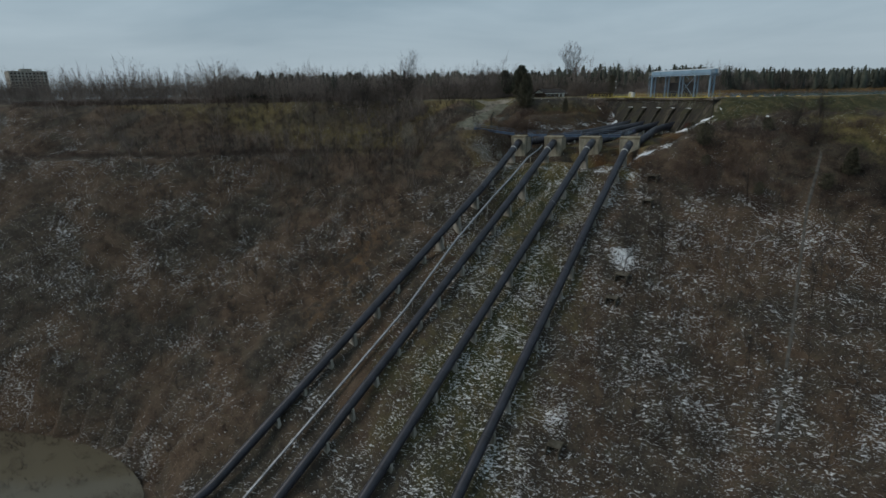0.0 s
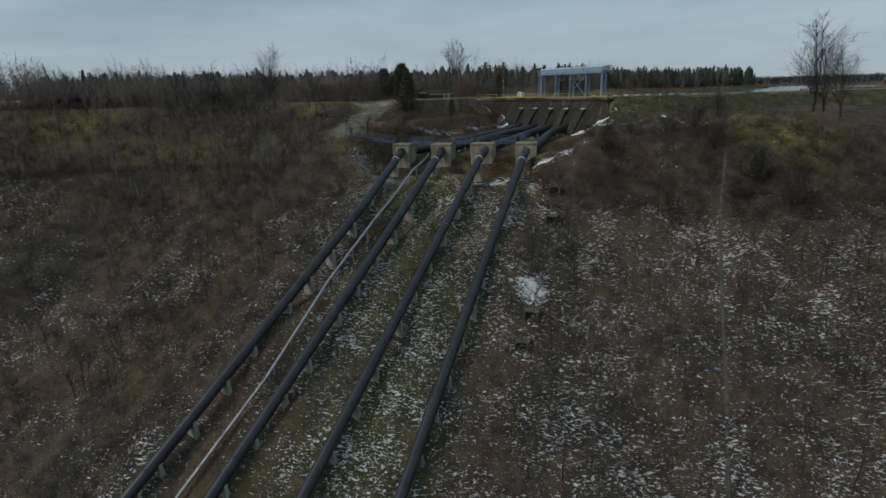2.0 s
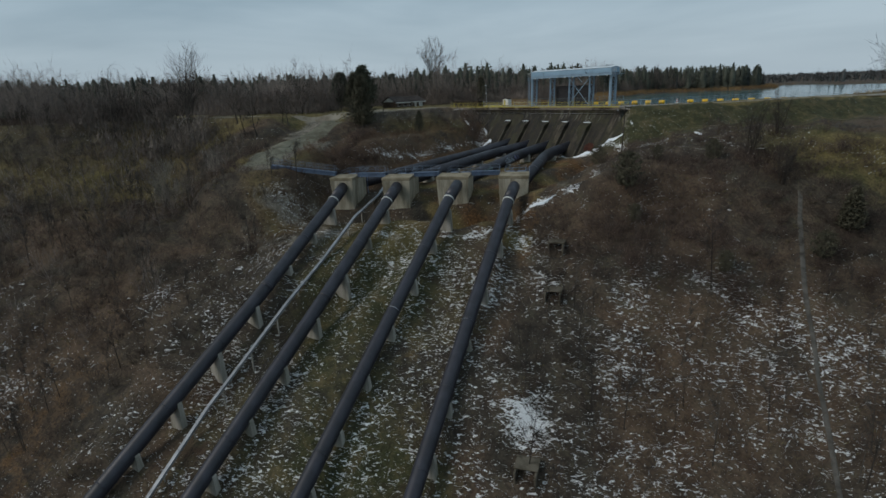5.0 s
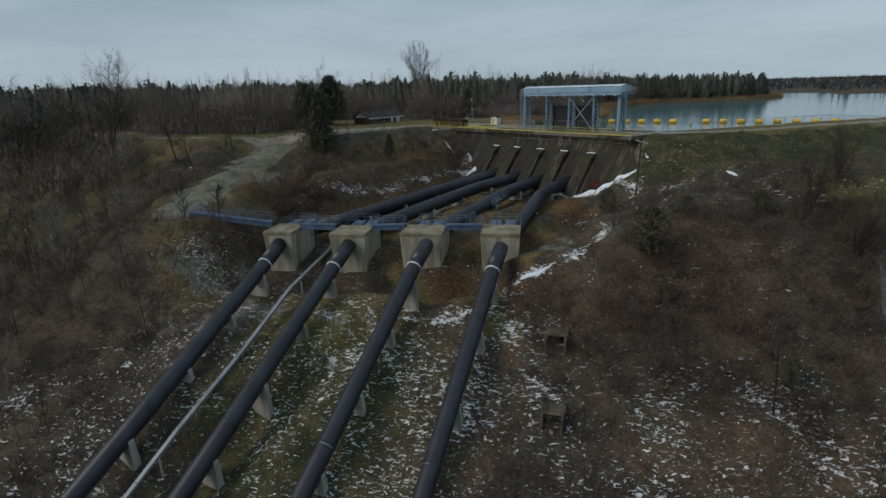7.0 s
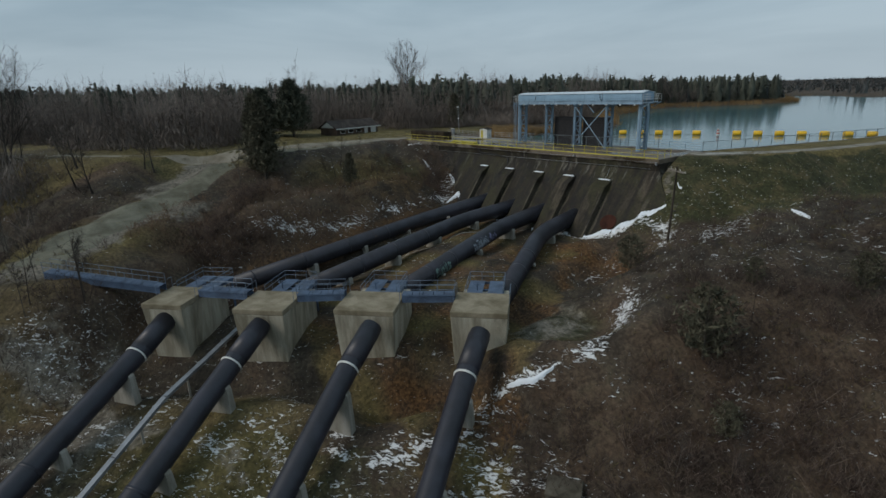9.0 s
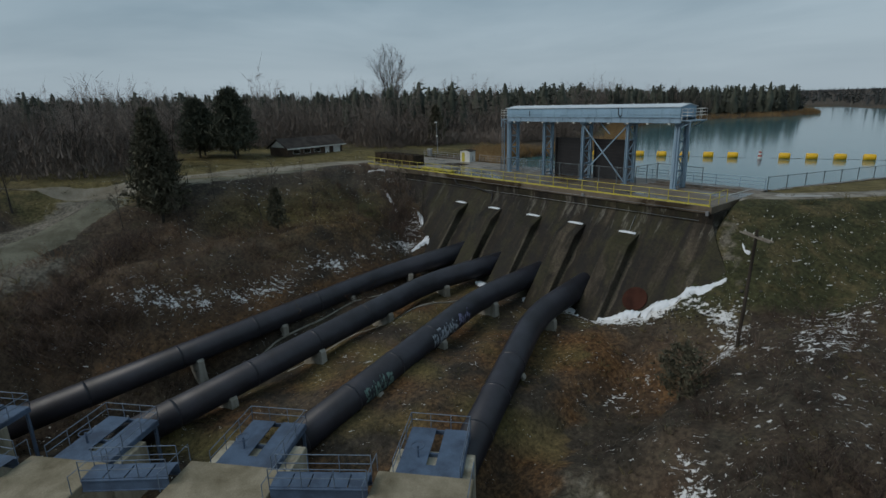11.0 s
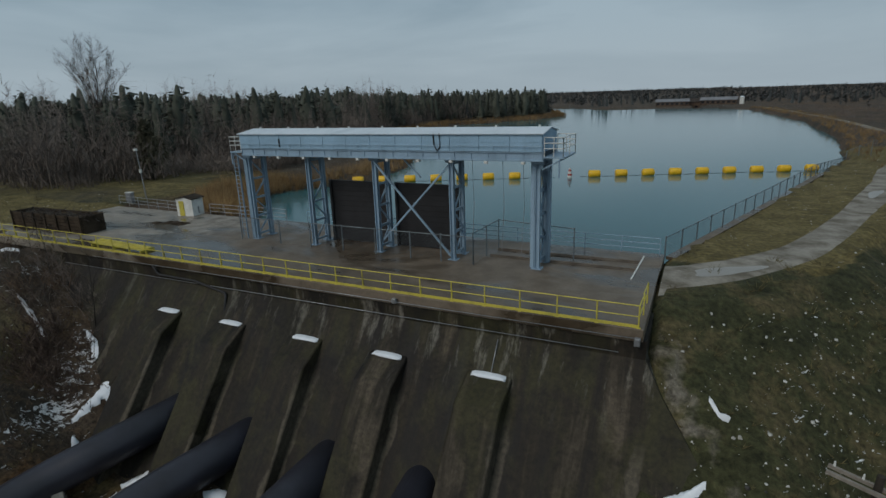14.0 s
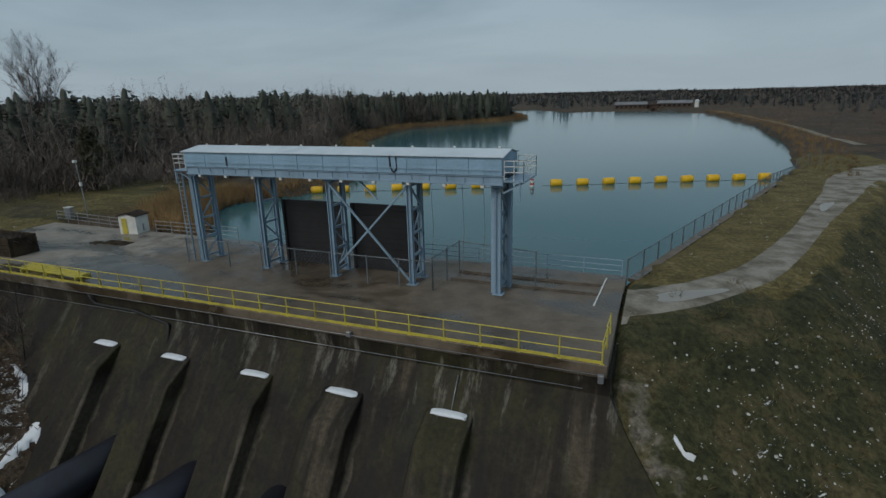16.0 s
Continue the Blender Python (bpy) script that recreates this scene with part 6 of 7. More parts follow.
shed(-3, 392, 21, 10, 3.0, 1.6, SIDING, FARROOF, "low brown building with a pale roof on the far shore", 4, 7)
shed(26, 398, 22, 10, 3.0, 1.7, SIDING, FARROOF, "long low building with a pale roof on the far shore", -6, 7)
shed(10, 402, 9, 9, 4.8, 2.2, SIDING, SHINGLE, "tall brown middle building on the far shore", 0, 2)
t = thing("silo", "pale concrete silo beside the far buildings", "silo", "", pose(39.5, 392, ground_z(39.5, 392)))
bm = bmesh.new()
tube(bm, [(0, 0, -0.5), (0, 0, 4.6)], 1.4, 18)
part("shaft", bm, WHITE, t)
bm = bmesh.new()
tube(bm, [(0, 0, 4.603), (0, 0, 5.0), (0, 0, 5.3)], 1.5, 18, 0.3)
part("dome", bm, ROOFING, t)


def long_house():
    m = pose(-59.0, 3.4, -0.2, 0, 0, 102)
    t = thing("house", "long low brown house with a white gable and doors", "house", "", m)
    w, d, h, r = 13, 5.2, 1.9, 1.4
    bm = bmesh.new()
    extrude_profile(bm, [(-d / 2, -0.5), (d / 2, -0.5), (d / 2, h), (0, h + r), (-d / 2, h)], "x", -w / 2, w / 2)
    part("wall", bm, SIDING, t)
    bm = bmesh.new()
    extrude_profile(bm, [(-d / 2 + 0.05, h), (d / 2 - 0.05, h), (0, h + r - 0.03)], "x", -w / 2 - 0.06, -w / 2 - 0.003)
    part("gable", bm, WHITE, t, "white painted gable")
    for s in (-1, 1):
        bm = bmesh.new()
        extrude_profile(bm, [(0, h + r + 0.16), (s * (d / 2 + 0.6), h - 0.14), (s * (d / 2 + 0.6), h - 0.28), (0, h + r + 0.01)], "x", -w / 2 - 0.5, w / 2 + 0.5)
        part("roof", bm, SHINGLE, t)
        bm = bmesh.new()
        box(bm, (-w / 2 - 0.5, s * (d / 2 + 0.62) - 0.03, h - 0.32), (w / 2 + 0.5, s * (d / 2 + 0.62) + 0.03, h - 0.12))
        part("gutter", bm, WHITE, t)
    for x, ww in ((2.6, 1.0), (5.0, 1.7)):
        bm = bmesh.new()
        box(bm, (x - ww / 2, -d / 2 - 0.08, 0.1), (x + ww / 2, -d / 2 - 0.003, 1.6), None, 0.01)
        door = part("door", bm, WHITE, t, "white door")
        bm = bmesh.new()
        box(bm, (x + ww * 0.32, -d / 2 - 0.13, 0.75), (x + ww * 0.32 + 0.06, -d / 2 - 0.083, 0.95))
        part("handle", bm, RUBBER, door)
    for x in (-4.6, -2.2, 0.2):
        bm = bmesh.new()
        box(bm, (x - 0.7, -d / 2 - 0.04, 0.7), (x + 0.7, -d / 2 - 0.003, 1.4))
        window = part("window", bm, GLASSDARK, t)
        bm = bmesh.new()
        for z in (0.64, 1.403):
            box(bm, (x - 0.76, -d / 2 - 0.06, z), (x + 0.76, -d / 2 - 0.003, z + 0.06))
        for dx in (-0.76, 0.703):
            box(bm, (x + dx, -d / 2 - 0.06, 0.703), (x + dx + 0.057, -d / 2 - 0.003, 1.4))
        part("frame", bm, WHITE, window)


long_house()

# block of flats on the skyline across the valley
t = thing("tower_block", "grey block of flats on the far skyline", "building", "", pose(-762, -292, 4, 0, 0, 20))
bm = bmesh.new()
box(bm, (-14, -20, -12), (14, 20, 33), None, 0.3)
part("wall", bm, SADDLE, t)
for i in range(8):
    for j in range(10):
        bm = bmesh.new()
        box(bm, (14.003, -18.6 + j * 3.9, 3 + i * 3.7), (14.06, -16.4 + j * 3.9, 5.0 + i * 3.7))
        part("window", bm, GLASSDARK, t)
bm = bmesh.new()
box(bm, (-6, -6, 33.003), (6, 6, 36))
part("plant_room", bm, SADDLE, t)


# ---- poles ----
def utility_pole(x, y, tall, lean, turn, label):
    z = ground_z(x, y)
    t = thing("utility_pole", label, "utility pole", "", pose(x, y, z - 0.4, 0, lean, turn))
    bm = bmesh.new()
    tube(bm, [(0, 0, 0), (0, 0, tall * 0.5), (0, 0, tall)], 0.13, 10, 0.09)
    part("pole", bm, POLEWOOD, t)
    for s in (-0.16, 0.16):
        bm = bmesh.new()
        beam(bm, (-1.08, s, tall - 0.36), (1.08, s, tall - 0.54), 0.08, 0.10)
        arm = part("crossarm", bm, ARMWOOD, t, "bleached wooden crossarm")
    for k in range(4):
        bm = bmesh.new()
        px = -0.95 + k * 0.63
        pz = tall - 0.45 - 0.083 * px
        tube(bm, [(px, 0.16, pz + 0.05), (px, 0.16, pz + 0.1), (px, 0.16, pz + 0.2)], 0.035, 8, 0.02)
        part("insulator", bm, WHITE, arm)
    return t


utility_pole(24.65, -7.0, 8.75, 2.4, -18, "dark wooden utility pole with two crossarms")

# ---- old drain chambers beside the pipes ----
def chamber(x, y, w, h, label):
    z = ground_z(x, y)
    t = thing("drain_chamber", label, "drain chamber", "drain chambers", Matrix.Translation((x, y, z)) @ Matrix.Rotation(math.atan2(-0.85, 0.53), 4, "Z"))
    for dy in (-w / 2, w / 2):
        bm = bmesh.new()
        box(bm, (-w / 2, dy - 0.12, -1.2), (w / 2 + 0.4, dy + 0.12, h), None, 0.04)
        part("side_wall", bm, CHAMBER, t)
    bm = bmesh.new()
    box(bm, (-w / 2 - 0.22, -w / 2 - 0.12, -1.2), (-w / 2 - 0.003, w / 2 + 0.12, h), None, 0.04)
    part("back_wall", bm, CHAMBER, t)
    bm = bmesh.new()
    box(bm, (-w / 2 - 0.2, -w / 2 - 0.2, h + 0.003), (w / 2 - 0.2, w / 2 + 0.2, h + 0.2), None, 0.04)
    part("lid", bm, CHAMBER, t)
    bm = bmesh.new()
    box(bm, (-w / 2, -w / 2 + 0.12, -1.2), (w / 2 - 0.3, w / 2 - 0.12, -0.6))
    part("floor_slab", bm, WOODDARK, t)


for x, y, w in ((50.2, -61.5, 2.1), (52.6, -66.2, 1.9), (38.9, -43.8, 1.9), (67.0, -90.6, 2.0), (34.3, -37.6, 2.0)):
    chamber(x, y, w, 0.7, "square concrete drain chamber sunk in the slope")


# ---- boulders by the wall's foot and stones on the embankment ----
def boulder(seed, size, mat, label, category="boulder", name="boulder"):
    rng = random.Random(seed)
    bm = bmesh.new()
    bmesh.ops.create_icosphere(bm, subdivisions=2, radius=size)
    sx, sy, sz = rng.uniform(0.8, 1.3), rng.uniform(0.7, 1.1), rng.uniform(0.5, 0.8)
    for v in bm.verts:
        k = 1 + 0.28 * noise.noise(v.co * (1.3 / size) + Vector((seed, 0, 0)))
        v.co = Vector((v.co.x * sx * k, v.co.y * sy * k, v.co.z * sz * k))
    ob = mesh_object(name, bm, mat)
    return tagged(ob, label, category, "rocks below the wall" if mat is ROCK else "")


stones = [boulder(200 + k, 0.5, ROCK, "dark wet boulder lying in snow at the wall's foot") for k in range(4)]
rng = random.Random(77)
for k in range(52):
    x = rng.uniform(18.2, 24.2)
    y = -4.6 + 0.62 * (x - 18.2) - rng.uniform(0.0, 3.4)
    s = rng.uniform(0.25, 0.72)
    m = pose(x, y, ground_z(x, y) + 0.05, rng.uniform(-15, 15), rng.uniform(-15, 15), rng.uniform(0, 360)) @ Matrix.Scale(s, 4)
    if k < len(stones):
        stones[k].matrix_world = m
    else:
        copy_thing(stones[k % len(stones)], m)

# pale stones and scraps scattered over the grass, too many to count
vs, ts, n = [], [], 0
rs = np.random.RandomState(9)
cube = np.array([(-1, -1, -1), (1, -1, -1), (1, 1, -1), (-1, 1, -1), (-0.7, -0.6, 1), (0.6, -0.7, 1), (0.7, 0.6, 1), (-0.6, 0.7, 1)], float)
faces = np.array([(0, 1, 5), (0, 5, 4), (1, 2, 6), (1, 6, 5), (2, 3, 7), (2, 7, 6), (3, 0, 4), (3, 4, 7), (4, 5, 6), (4, 6, 7)])
for x0, x1, y0, y1, many in ((19.5, 36, -6, 30, 1500), (-12, 45, -60, -4, 900), (-4, 40, -80, -40, 900)):
    px, py = rs.uniform(x0, x1, many), rs.uniform(y0, y1, many)
    pz = ground(px, py)
    for a, b, c in zip(px, py, pz):
        if (a < 19.2 and b > -5.5) or (b > 0 and c > -0.5) or inside(np.array([a]), np.array([b]), RESERVOIR)[0]:
            continue
        r = 0.016 * (1 + rs.pareto(2.2))
        r = min(r, 0.07)
        q = cube * rs.uniform(0.6, 1.4, 3) * r * (1, 1, 0.6) + rs.normal(0, 0.12 * r, (8, 3))
        t_ = rs.uniform(0, 6.28)
        q = np.stack([q[:, 0] * np.cos(t_) - q[:, 1] * np.sin(t_) + a, q[:, 0] * np.sin(t_) + q[:, 1] * np.cos(t_) + b, q[:, 2] + c + 0.02], -1)
        vs.append(q)
        ts.append(faces + n)
        n += 8
tagged(arrays_object("stones", np.concatenate(vs), np.concatenate(ts), STONE), "pale stones strewn over grass and leaf litter", "stones", kind="stuff")

# the kerb under the reservoir's fence
for a, b in zip(crest_fence, crest_fence[1:]):
    bm = bmesh.new()
    beam(bm, Vector(a) + Vector((0.35, -0.1, -0.05)), Vector(b) + Vector((0.35, -0.1, -0.05)), 0.6, 0.2)
    tagged(mesh_object("kerb", bm, DECK), "low concrete kerb under the chain-link fence", "kerb", "kerbs under the fence")


# ---- plants ----
class Wood:
    """Gathers tapered three-sided stems into one mesh."""

    def __init__(self, floor=0.0):
        self.v, self.t, self.n, self.floor = [], [], 0, floor

    def stem(self, p, q, r0, r1=0.0):
        p, q = np.asarray(p, float), np.asarray(q, float)
        r0 = max(r0, self.floor)
        d = q - p
        d /= np.linalg.norm(d) + 1e-9
        a = np.cross(d, (0.0, 0.0, 1.0) if abs(d[2]) < 0.95 else (1.0, 0.0, 0.0))
        a /= np.linalg.norm(a)
        b = np.cross(d, a)
        o = [a, -0.5 * a + 0.866 * b, -0.5 * a - 0.866 * b]
        n = self.n
        self.v += [p + r0 * k for k in o]
        if r1 <= 0:
            self.v.append(q)
            self.t += [(n, n + 1, n + 3), (n + 1, n + 2, n + 3), (n + 2, n, n + 3)]
            self.n += 4
        else:
            self.v += [q + r1 * k for k in o]
            for i in range(3):
                j = (i + 1) % 3
                self.t += [(n + i, n + j, n + 3 + j), (n + i, n + 3 + j, n + 3 + i)]
            self.n += 6

    def twig(self, p, q, r, across=None):
        """One fine tapering sliver, for twigs and sprays far off."""
        p, q = np.asarray(p, float), np.asarray(q, float)
        a = np.cross(q - p, (0.31, 0.42, 0.85) if across is None else across)
        a = a / (np.linalg.norm(a) + 1e-9) * r
        n = self.n
        self.v += [p - a, p + a, q]
        self.t.append((n, n + 1, n + 2))
        self.n += 3

    def arrays(self):
        return np.array(self.v), np.array(self.t, int)


def grow(w, rng, p, d, length, r, depth, spread=0.55, lift=0.12, kids=(3, 5)):
    """A limb that forks."""
    steps = 3 if depth > 1 else 2
    for s in range(steps):
        d = d + rng.normal(0, 0.10, 3) + (0, 0, lift)
        d = d / np.linalg.norm(d)
        q = p + d * length / steps
        r2 = r * (0.78 if s < steps - 1 else 0.62)
        if depth == 0 and s == steps - 1:
            w.stem(p, q, r)
        else:
            w.stem(p, q, r, r2)
        if depth > 0:
            for _ in range(rng.randint(*kids)):
                side = rng.normal(0, 1, 3)
                side -= d * (side @ d)
                side /= np.linalg.norm(side) + 1e-9
                nd = d * (1 - spread * 0.5) + side * spread * rng.uniform(0.6, 1.3)
                nd /= np.linalg.norm(nd)
                at = p + (q - p) * rng.uniform(0.2, 1.0)
                grow(w, rng, at, nd, length * rng.uniform(0.42, 0.66), r2 * 0.52, depth - 1, spread, lift, kids)
        p, r = q, r2


def bare_tree(seed, tall, limbs=7, depth=2, thick=1.0, low=0.25, kids=(2, 4), lean=0.0, stems=1, reach=1.0, twig=0.0):
    """Trunk and crown of a leafless tree, as two gatherings."""
    rng = np.random.RandomState(seed)
    trunk, crown = Wood(), Wood(twig)
    for s in range(stems):
        p = np.array([rng.normal(0, 0.25) * (stems > 1), rng.normal(0, 0.25) * (stems > 1), -0.3])
        d = np.array([rng.normal(0, 0.05 + 0.12 * (stems > 1)) + lean, rng.normal(0, 0.05 + 0.12 * (stems > 1)), 1.0])
        n, r = 7, 0.017 * tall * thick
        for k in range(n):
            d = d + np.r_[rng.normal(0, 0.05, 2), 0.03]
            d /= np.linalg.norm(d)
            q = p + d * tall * 0.80 / n
            r2 = r * 0.80
            trunk.stem(p, q, r, r2)
            h = (k + 1) / n
            if h > low:
                for _ in range(max(1, round(limbs / n * 1.6))):
                    a = rng.uniform(0, 2 * np.pi)
                    out = np.array([np.cos(a), np.sin(a), rng.uniform(0.5, 1.3)])
                    out /= np.linalg.norm(out)
                    grow(crown, rng, p + (q - p) * rng.uniform(0, 1), out, reach * tall * (0.42 - 0.22 * h) * rng.uniform(0.7, 1.15), r2 * 0.42, depth, 0.6, 0.10, kids)
            p, r = q, r2
        grow(crown, rng, p, d, tall * 0.22, r, depth, 0.6, 0.1, kids)
    return trunk, crown


def vase_tree(seed, tall):
    """A tall open tree: a short bole that parts into upswept limbs, fanning out to fine twigs."""
    rng = np.random.RandomState(seed)
    trunk, crown = Wood(), Wood(0.02)
    trunk.stem((0, 0, -0.3), (0, 0, tall * 0.27), 0.015 * tall, 0.012 * tall)
    for i in range(11):
        a = 2 * np.pi * (i + rng.uniform(0, 0.7)) / 11
        out = tall * 0.30 * math.sqrt(rng.uniform(0.05, 1.0))
        way = np.array([np.cos(a), np.sin(a), 0.0])
        end = tall * (1.0 - 0.5 * (out / tall) ** 2 / 0.09 * rng.uniform(0.3, 0.8))
        pts = [np.array([0, 0, tall * rng.uniform(0.16, 0.27)])]
        for f in (0.25, 0.5, 0.75, 1.0):
            pts.append(way * out * f ** 1.25 + np.array([0, 0, pts[0][2] + (end - pts[0][2]) * f]) + np.r_[rng.normal(0, 0.012 * tall, 2), 0])
        r = 0.0062 * tall
        for p, q in zip(pts, pts[1:]):
            trunk.stem(p, q, r, r * 0.66)
            for _ in range(4):
                c = p + (q - p) * rng.uniform(0.1, 1.0)
                d = way * rng.uniform(0.0, 0.9) + np.r_[rng.normal(0, 0.45, 2), rng.uniform(0.7, 1.2)]
                d /= np.linalg.norm(d)
                grow(crown, rng, c, d, tall * rng.uniform(0.09, 0.16), r * 0.36, 2, 0.5, 0.14, (2, 4))
            r *= 0.66
    return trunk, crown


def cedar(seed, tall, width, limbs=130, spray=0.035, cone=False):
    """A round-shouldered fuzzy cedar: many short sprays on steep limbs."""
    rng = np.random.RandomState(seed)
    trunk, crown = Wood(), Wood()
    trunk.stem((0, 0, -0.3), (0, 0, tall * 0.9), 0.018 * tall, 0.004 * tall)
    for _ in range(limbs):
        h = rng.uniform(0.05, 0.95)
        reach = width * math.sin(math.pi * min(1, 0.18 + 0.80 * h)) ** 0.8 * rng.uniform(0.75, 1.1)
        if cone:
            reach = width * (1 - h) ** 0.7 * rng.uniform(0.6, 1.1) + 0.1
        a = rng.uniform(0, 2 * np.pi)
        p = np.array([0, 0, tall * h * 0.85])
        q = np.array([np.cos(a) * reach, np.sin(a) * reach, tall * h * 0.85 + reach * rng.uniform(0.3, 0.8)])
        crown.stem(p, q, 0.02)
        for _ in range(13):
            c = p + (q - p) * rng.uniform(0.35, 1.0)
            d = rng.normal(0, 1, 3) + (0, 0, 0.9)
            d /= np.linalg.norm(d)
            crown.twig(c, c + d * rng.uniform(0.18, 0.5) * width * 0.5, spray * 1.7, rng.normal(0, 1, 3))
    return trunk, crown


def tree_thing(name, pieces, mats, label, m, category="tree", group=""):
    t = thing(name, label, category, group, m)
    for piece, nm, mat in zip(pieces, ("trunk", "crown"), mats):
        v, f = piece.arrays()
        arrays_object(nm, v, f, mat, t)
    return t


def at_ground(x, y, turn=0, scale=1.0, sink=0.0):
    return Matrix.Translation((x, y, ground_z(x, y) - sink)) @ Matrix.Rotation(radians(turn), 4, "Z") @ Matrix.Scale(scale, 4)


def place(ob, x, y, turn=0, scale=1.0):
    c = copy_thing(ob, Matrix.Translation((x, y, ground_z(x, y))) @ Matrix.Rotation(radians(turn), 4, "Z"))
    c.scale = (scale, scale, scale)
    return c


# the tall lone tree over the wood, and the others that stand out
tree_thing("tree", vase_tree(11, 26), (BARK, BARK), "tall bare vase-shaped tree rising above the wood", at_ground(-131, 74))
big = tree_thing("tree", bare_tree(12, 20, 13, 2, 0.9, 0.2, (2, 4), 0, 2, 1.1, 0.02), (BARK, BARK), "broad bare tree on the grassy slope", at_ground(60.2, 21))
multi = tree_thing("tree", bare_tree(13, 9, 9, 2, 0.75, 0.25, (2, 4), 0, 7, 0.9), (BARK, BARK), "bare tree with many thin stems", at_ground(47.2, -7.5))
pale_tree = tree_thing("tree", bare_tree(14, 9.5, 9, 2, 0.9, 0.12, (1, 4), 0, 3, 1.2, 0.022), (PALEBARK, PALEBARK), "pale bare tree on the brushy bank", at_ground(-26, -74.5))
mid_a = tree_thing("tree", bare_tree(15, 11, 10, 2, 1.2, 0.25, (2, 4), 0.05, 1, 1.0, 0.014), (BARK, BARK), "leafless tree at the wood's edge", at_ground(-49, -52), group="trees by the road")
mid_b = tree_thing("tree", bare_tree(16, 9, 9, 2, 1.15, 0.3, (2, 4), -0.06, 1, 0.95, 0.013), (BARK, BARK), "leafless tree at the wood's edge", at_ground(-41, -43), group="trees by the road")
slim = tree_thing("tree", bare_tree(17, 8, 7, 2, 0.6, 0.3, (2, 3), 0.03, 1, 0.6, 0.01), (BARK, BARK), "slender bare sapling on the brushy slope", at_ground(-27, -18), group="saplings")
for x, y, ob, sc in ((-52, -34, mid_a, 1.0), (-46, -26, mid_b, 0.9), (-58, -44, mid_a, 0.9), (-55, -22, mid_b, 1.1), (-64, -66, mid_a, 1.15), (-72, -20, mid_a, 1.0), (-53, -62, mid_b, 1.2),
                     (-29, -34, mid_b, 0.7), (-38, -52, mid_a, 0.85), (38.8, -31.8, slim, 0.6), (41.4, -29.2, slim, 0.65), (43.5, -31.5, slim, 0.6), (-53, -61, mid_b, 1.0), (-42, -44, mid_b, 0.8), (-66, -75, mid_a, 1.35), (-60.9, -60.1, big, 0.88), (-40.8, -53.5, mid_b, 1.05), (62, 22, big, 0.8), (67, 16, big, 0.7), (47, 3, multi, 0.8), (53, -10, multi, 0.9), (70, -12, multi, 1.0), (-32, -64, pale_tree, 0.7)):
    place(ob, x, y, (x * 37 + y * 91) % 360, sc)
rng = np.random.RandomState(21)
for x, y in ((-24, -14), (-30, -12), (-21, -9), (-29, -24), (-22, -30), (-33, -28), (-16, -24), (-25, -20), (-14, -9), (-19, -16), (-20, -2.5), (-23.5, -0.5), (-17.5, -1.5), (-26, -4)):
    place(slim, x, y, rng.uniform(0, 360), rng.uniform(0.55, 0.95))

con_big = tree_thing("conifer_tree", cedar(31, 14.0, 5.4, 640, 0.07, True), (BARK, NEEDLE), "dark green conifer beside the road", at_ground(-60.5, -10.0), group="conifers")
con_mid = tree_thing("conifer_tree", cedar(32, 7.6, 1.9, 260, 0.05, True), (BARK, CEDAR), "dark conifer on the brushy bank", at_ground(62, -10), group="conifers")
con_wide = tree_thing("conifer_tree", cedar(34, 14.0, 3.6, 720, 0.055, True), (BARK, CEDAR), "tall broad dark conifer on the brushy bank", at_ground(-28.9, -30.0), group="conifers")
for x, y, ob, sc in ((-66, -7.5, con_big, 0.9), (-65.5, -14.5, con_big, 0.85), (-71, -12, con_big, 0.8), (-20.5, -20.0, con_mid, 0.8), (-33.5, -29.0, con_wide, 0.85), (-50.6, 28.6, con_mid, 1.3), (-55, 34, con_mid, 0.9),
                     (62, -10, con_mid, 1.0)):
    place(ob, x, y, (x * 53 + y * 17) % 360, sc)

ced = tree_thing("cedar_tree", cedar(33, 4.6, 1.7), (BARK, CEDAR), "rounded dull green cedar among brown brush", at_ground(36.9, -24.6), group="cedars")
ced.scale = (1.45, 1.45, 1.45)
for x, y, sc in ((23.6, -12.6, 1.0), (43.1, -10.6, 0.85), (61, -16, 1.0), (36.5, -15.5, 0.6), (53, -26, 0.8), (40, -27, 0.7)):
    place(ced, x, y, (x * 53 + y * 17) % 360, sc)

# ---- brush, grass and reeds: too many to count ----
def clump(seed, stems, tall, wide, r, fork=4):
    rng = np.random.RandomState(seed)
    w = Wood()
    for _ in range(stems):
        a, o = rng.uniform(0, 2 * np.pi), wide * 0.25 * np.sqrt(rng.uniform(0, 1))
        p = np.array([np.cos(a) * o, np.sin(a) * o, -0.1])
        b = a + rng.normal(0, 0.5)
        lean = wide * rng.uniform(0.15, 0.75)
        q = p + np.array([np.cos(b) * lean, np.sin(b) * lean, tall * rng.uniform(0.55, 1.0)])
        w.stem(p, q, r)
        if fork:
            for _ in range(fork):
                c = p + (q - p) * rng.uniform(0.3, 0.85)
                e = rng.uniform(0, 2 * np.pi)
                l2 = tall * rng.uniform(0.18, 0.42)
                w.twig(c, c + np.array([np.cos(e) * l2 * 0.7, np.sin(e) * l2 * 0.7, l2 * rng.uniform(0.3, 0.9)]), r * 0.7, rng.normal(0, 1, 3))
    return w.arrays()


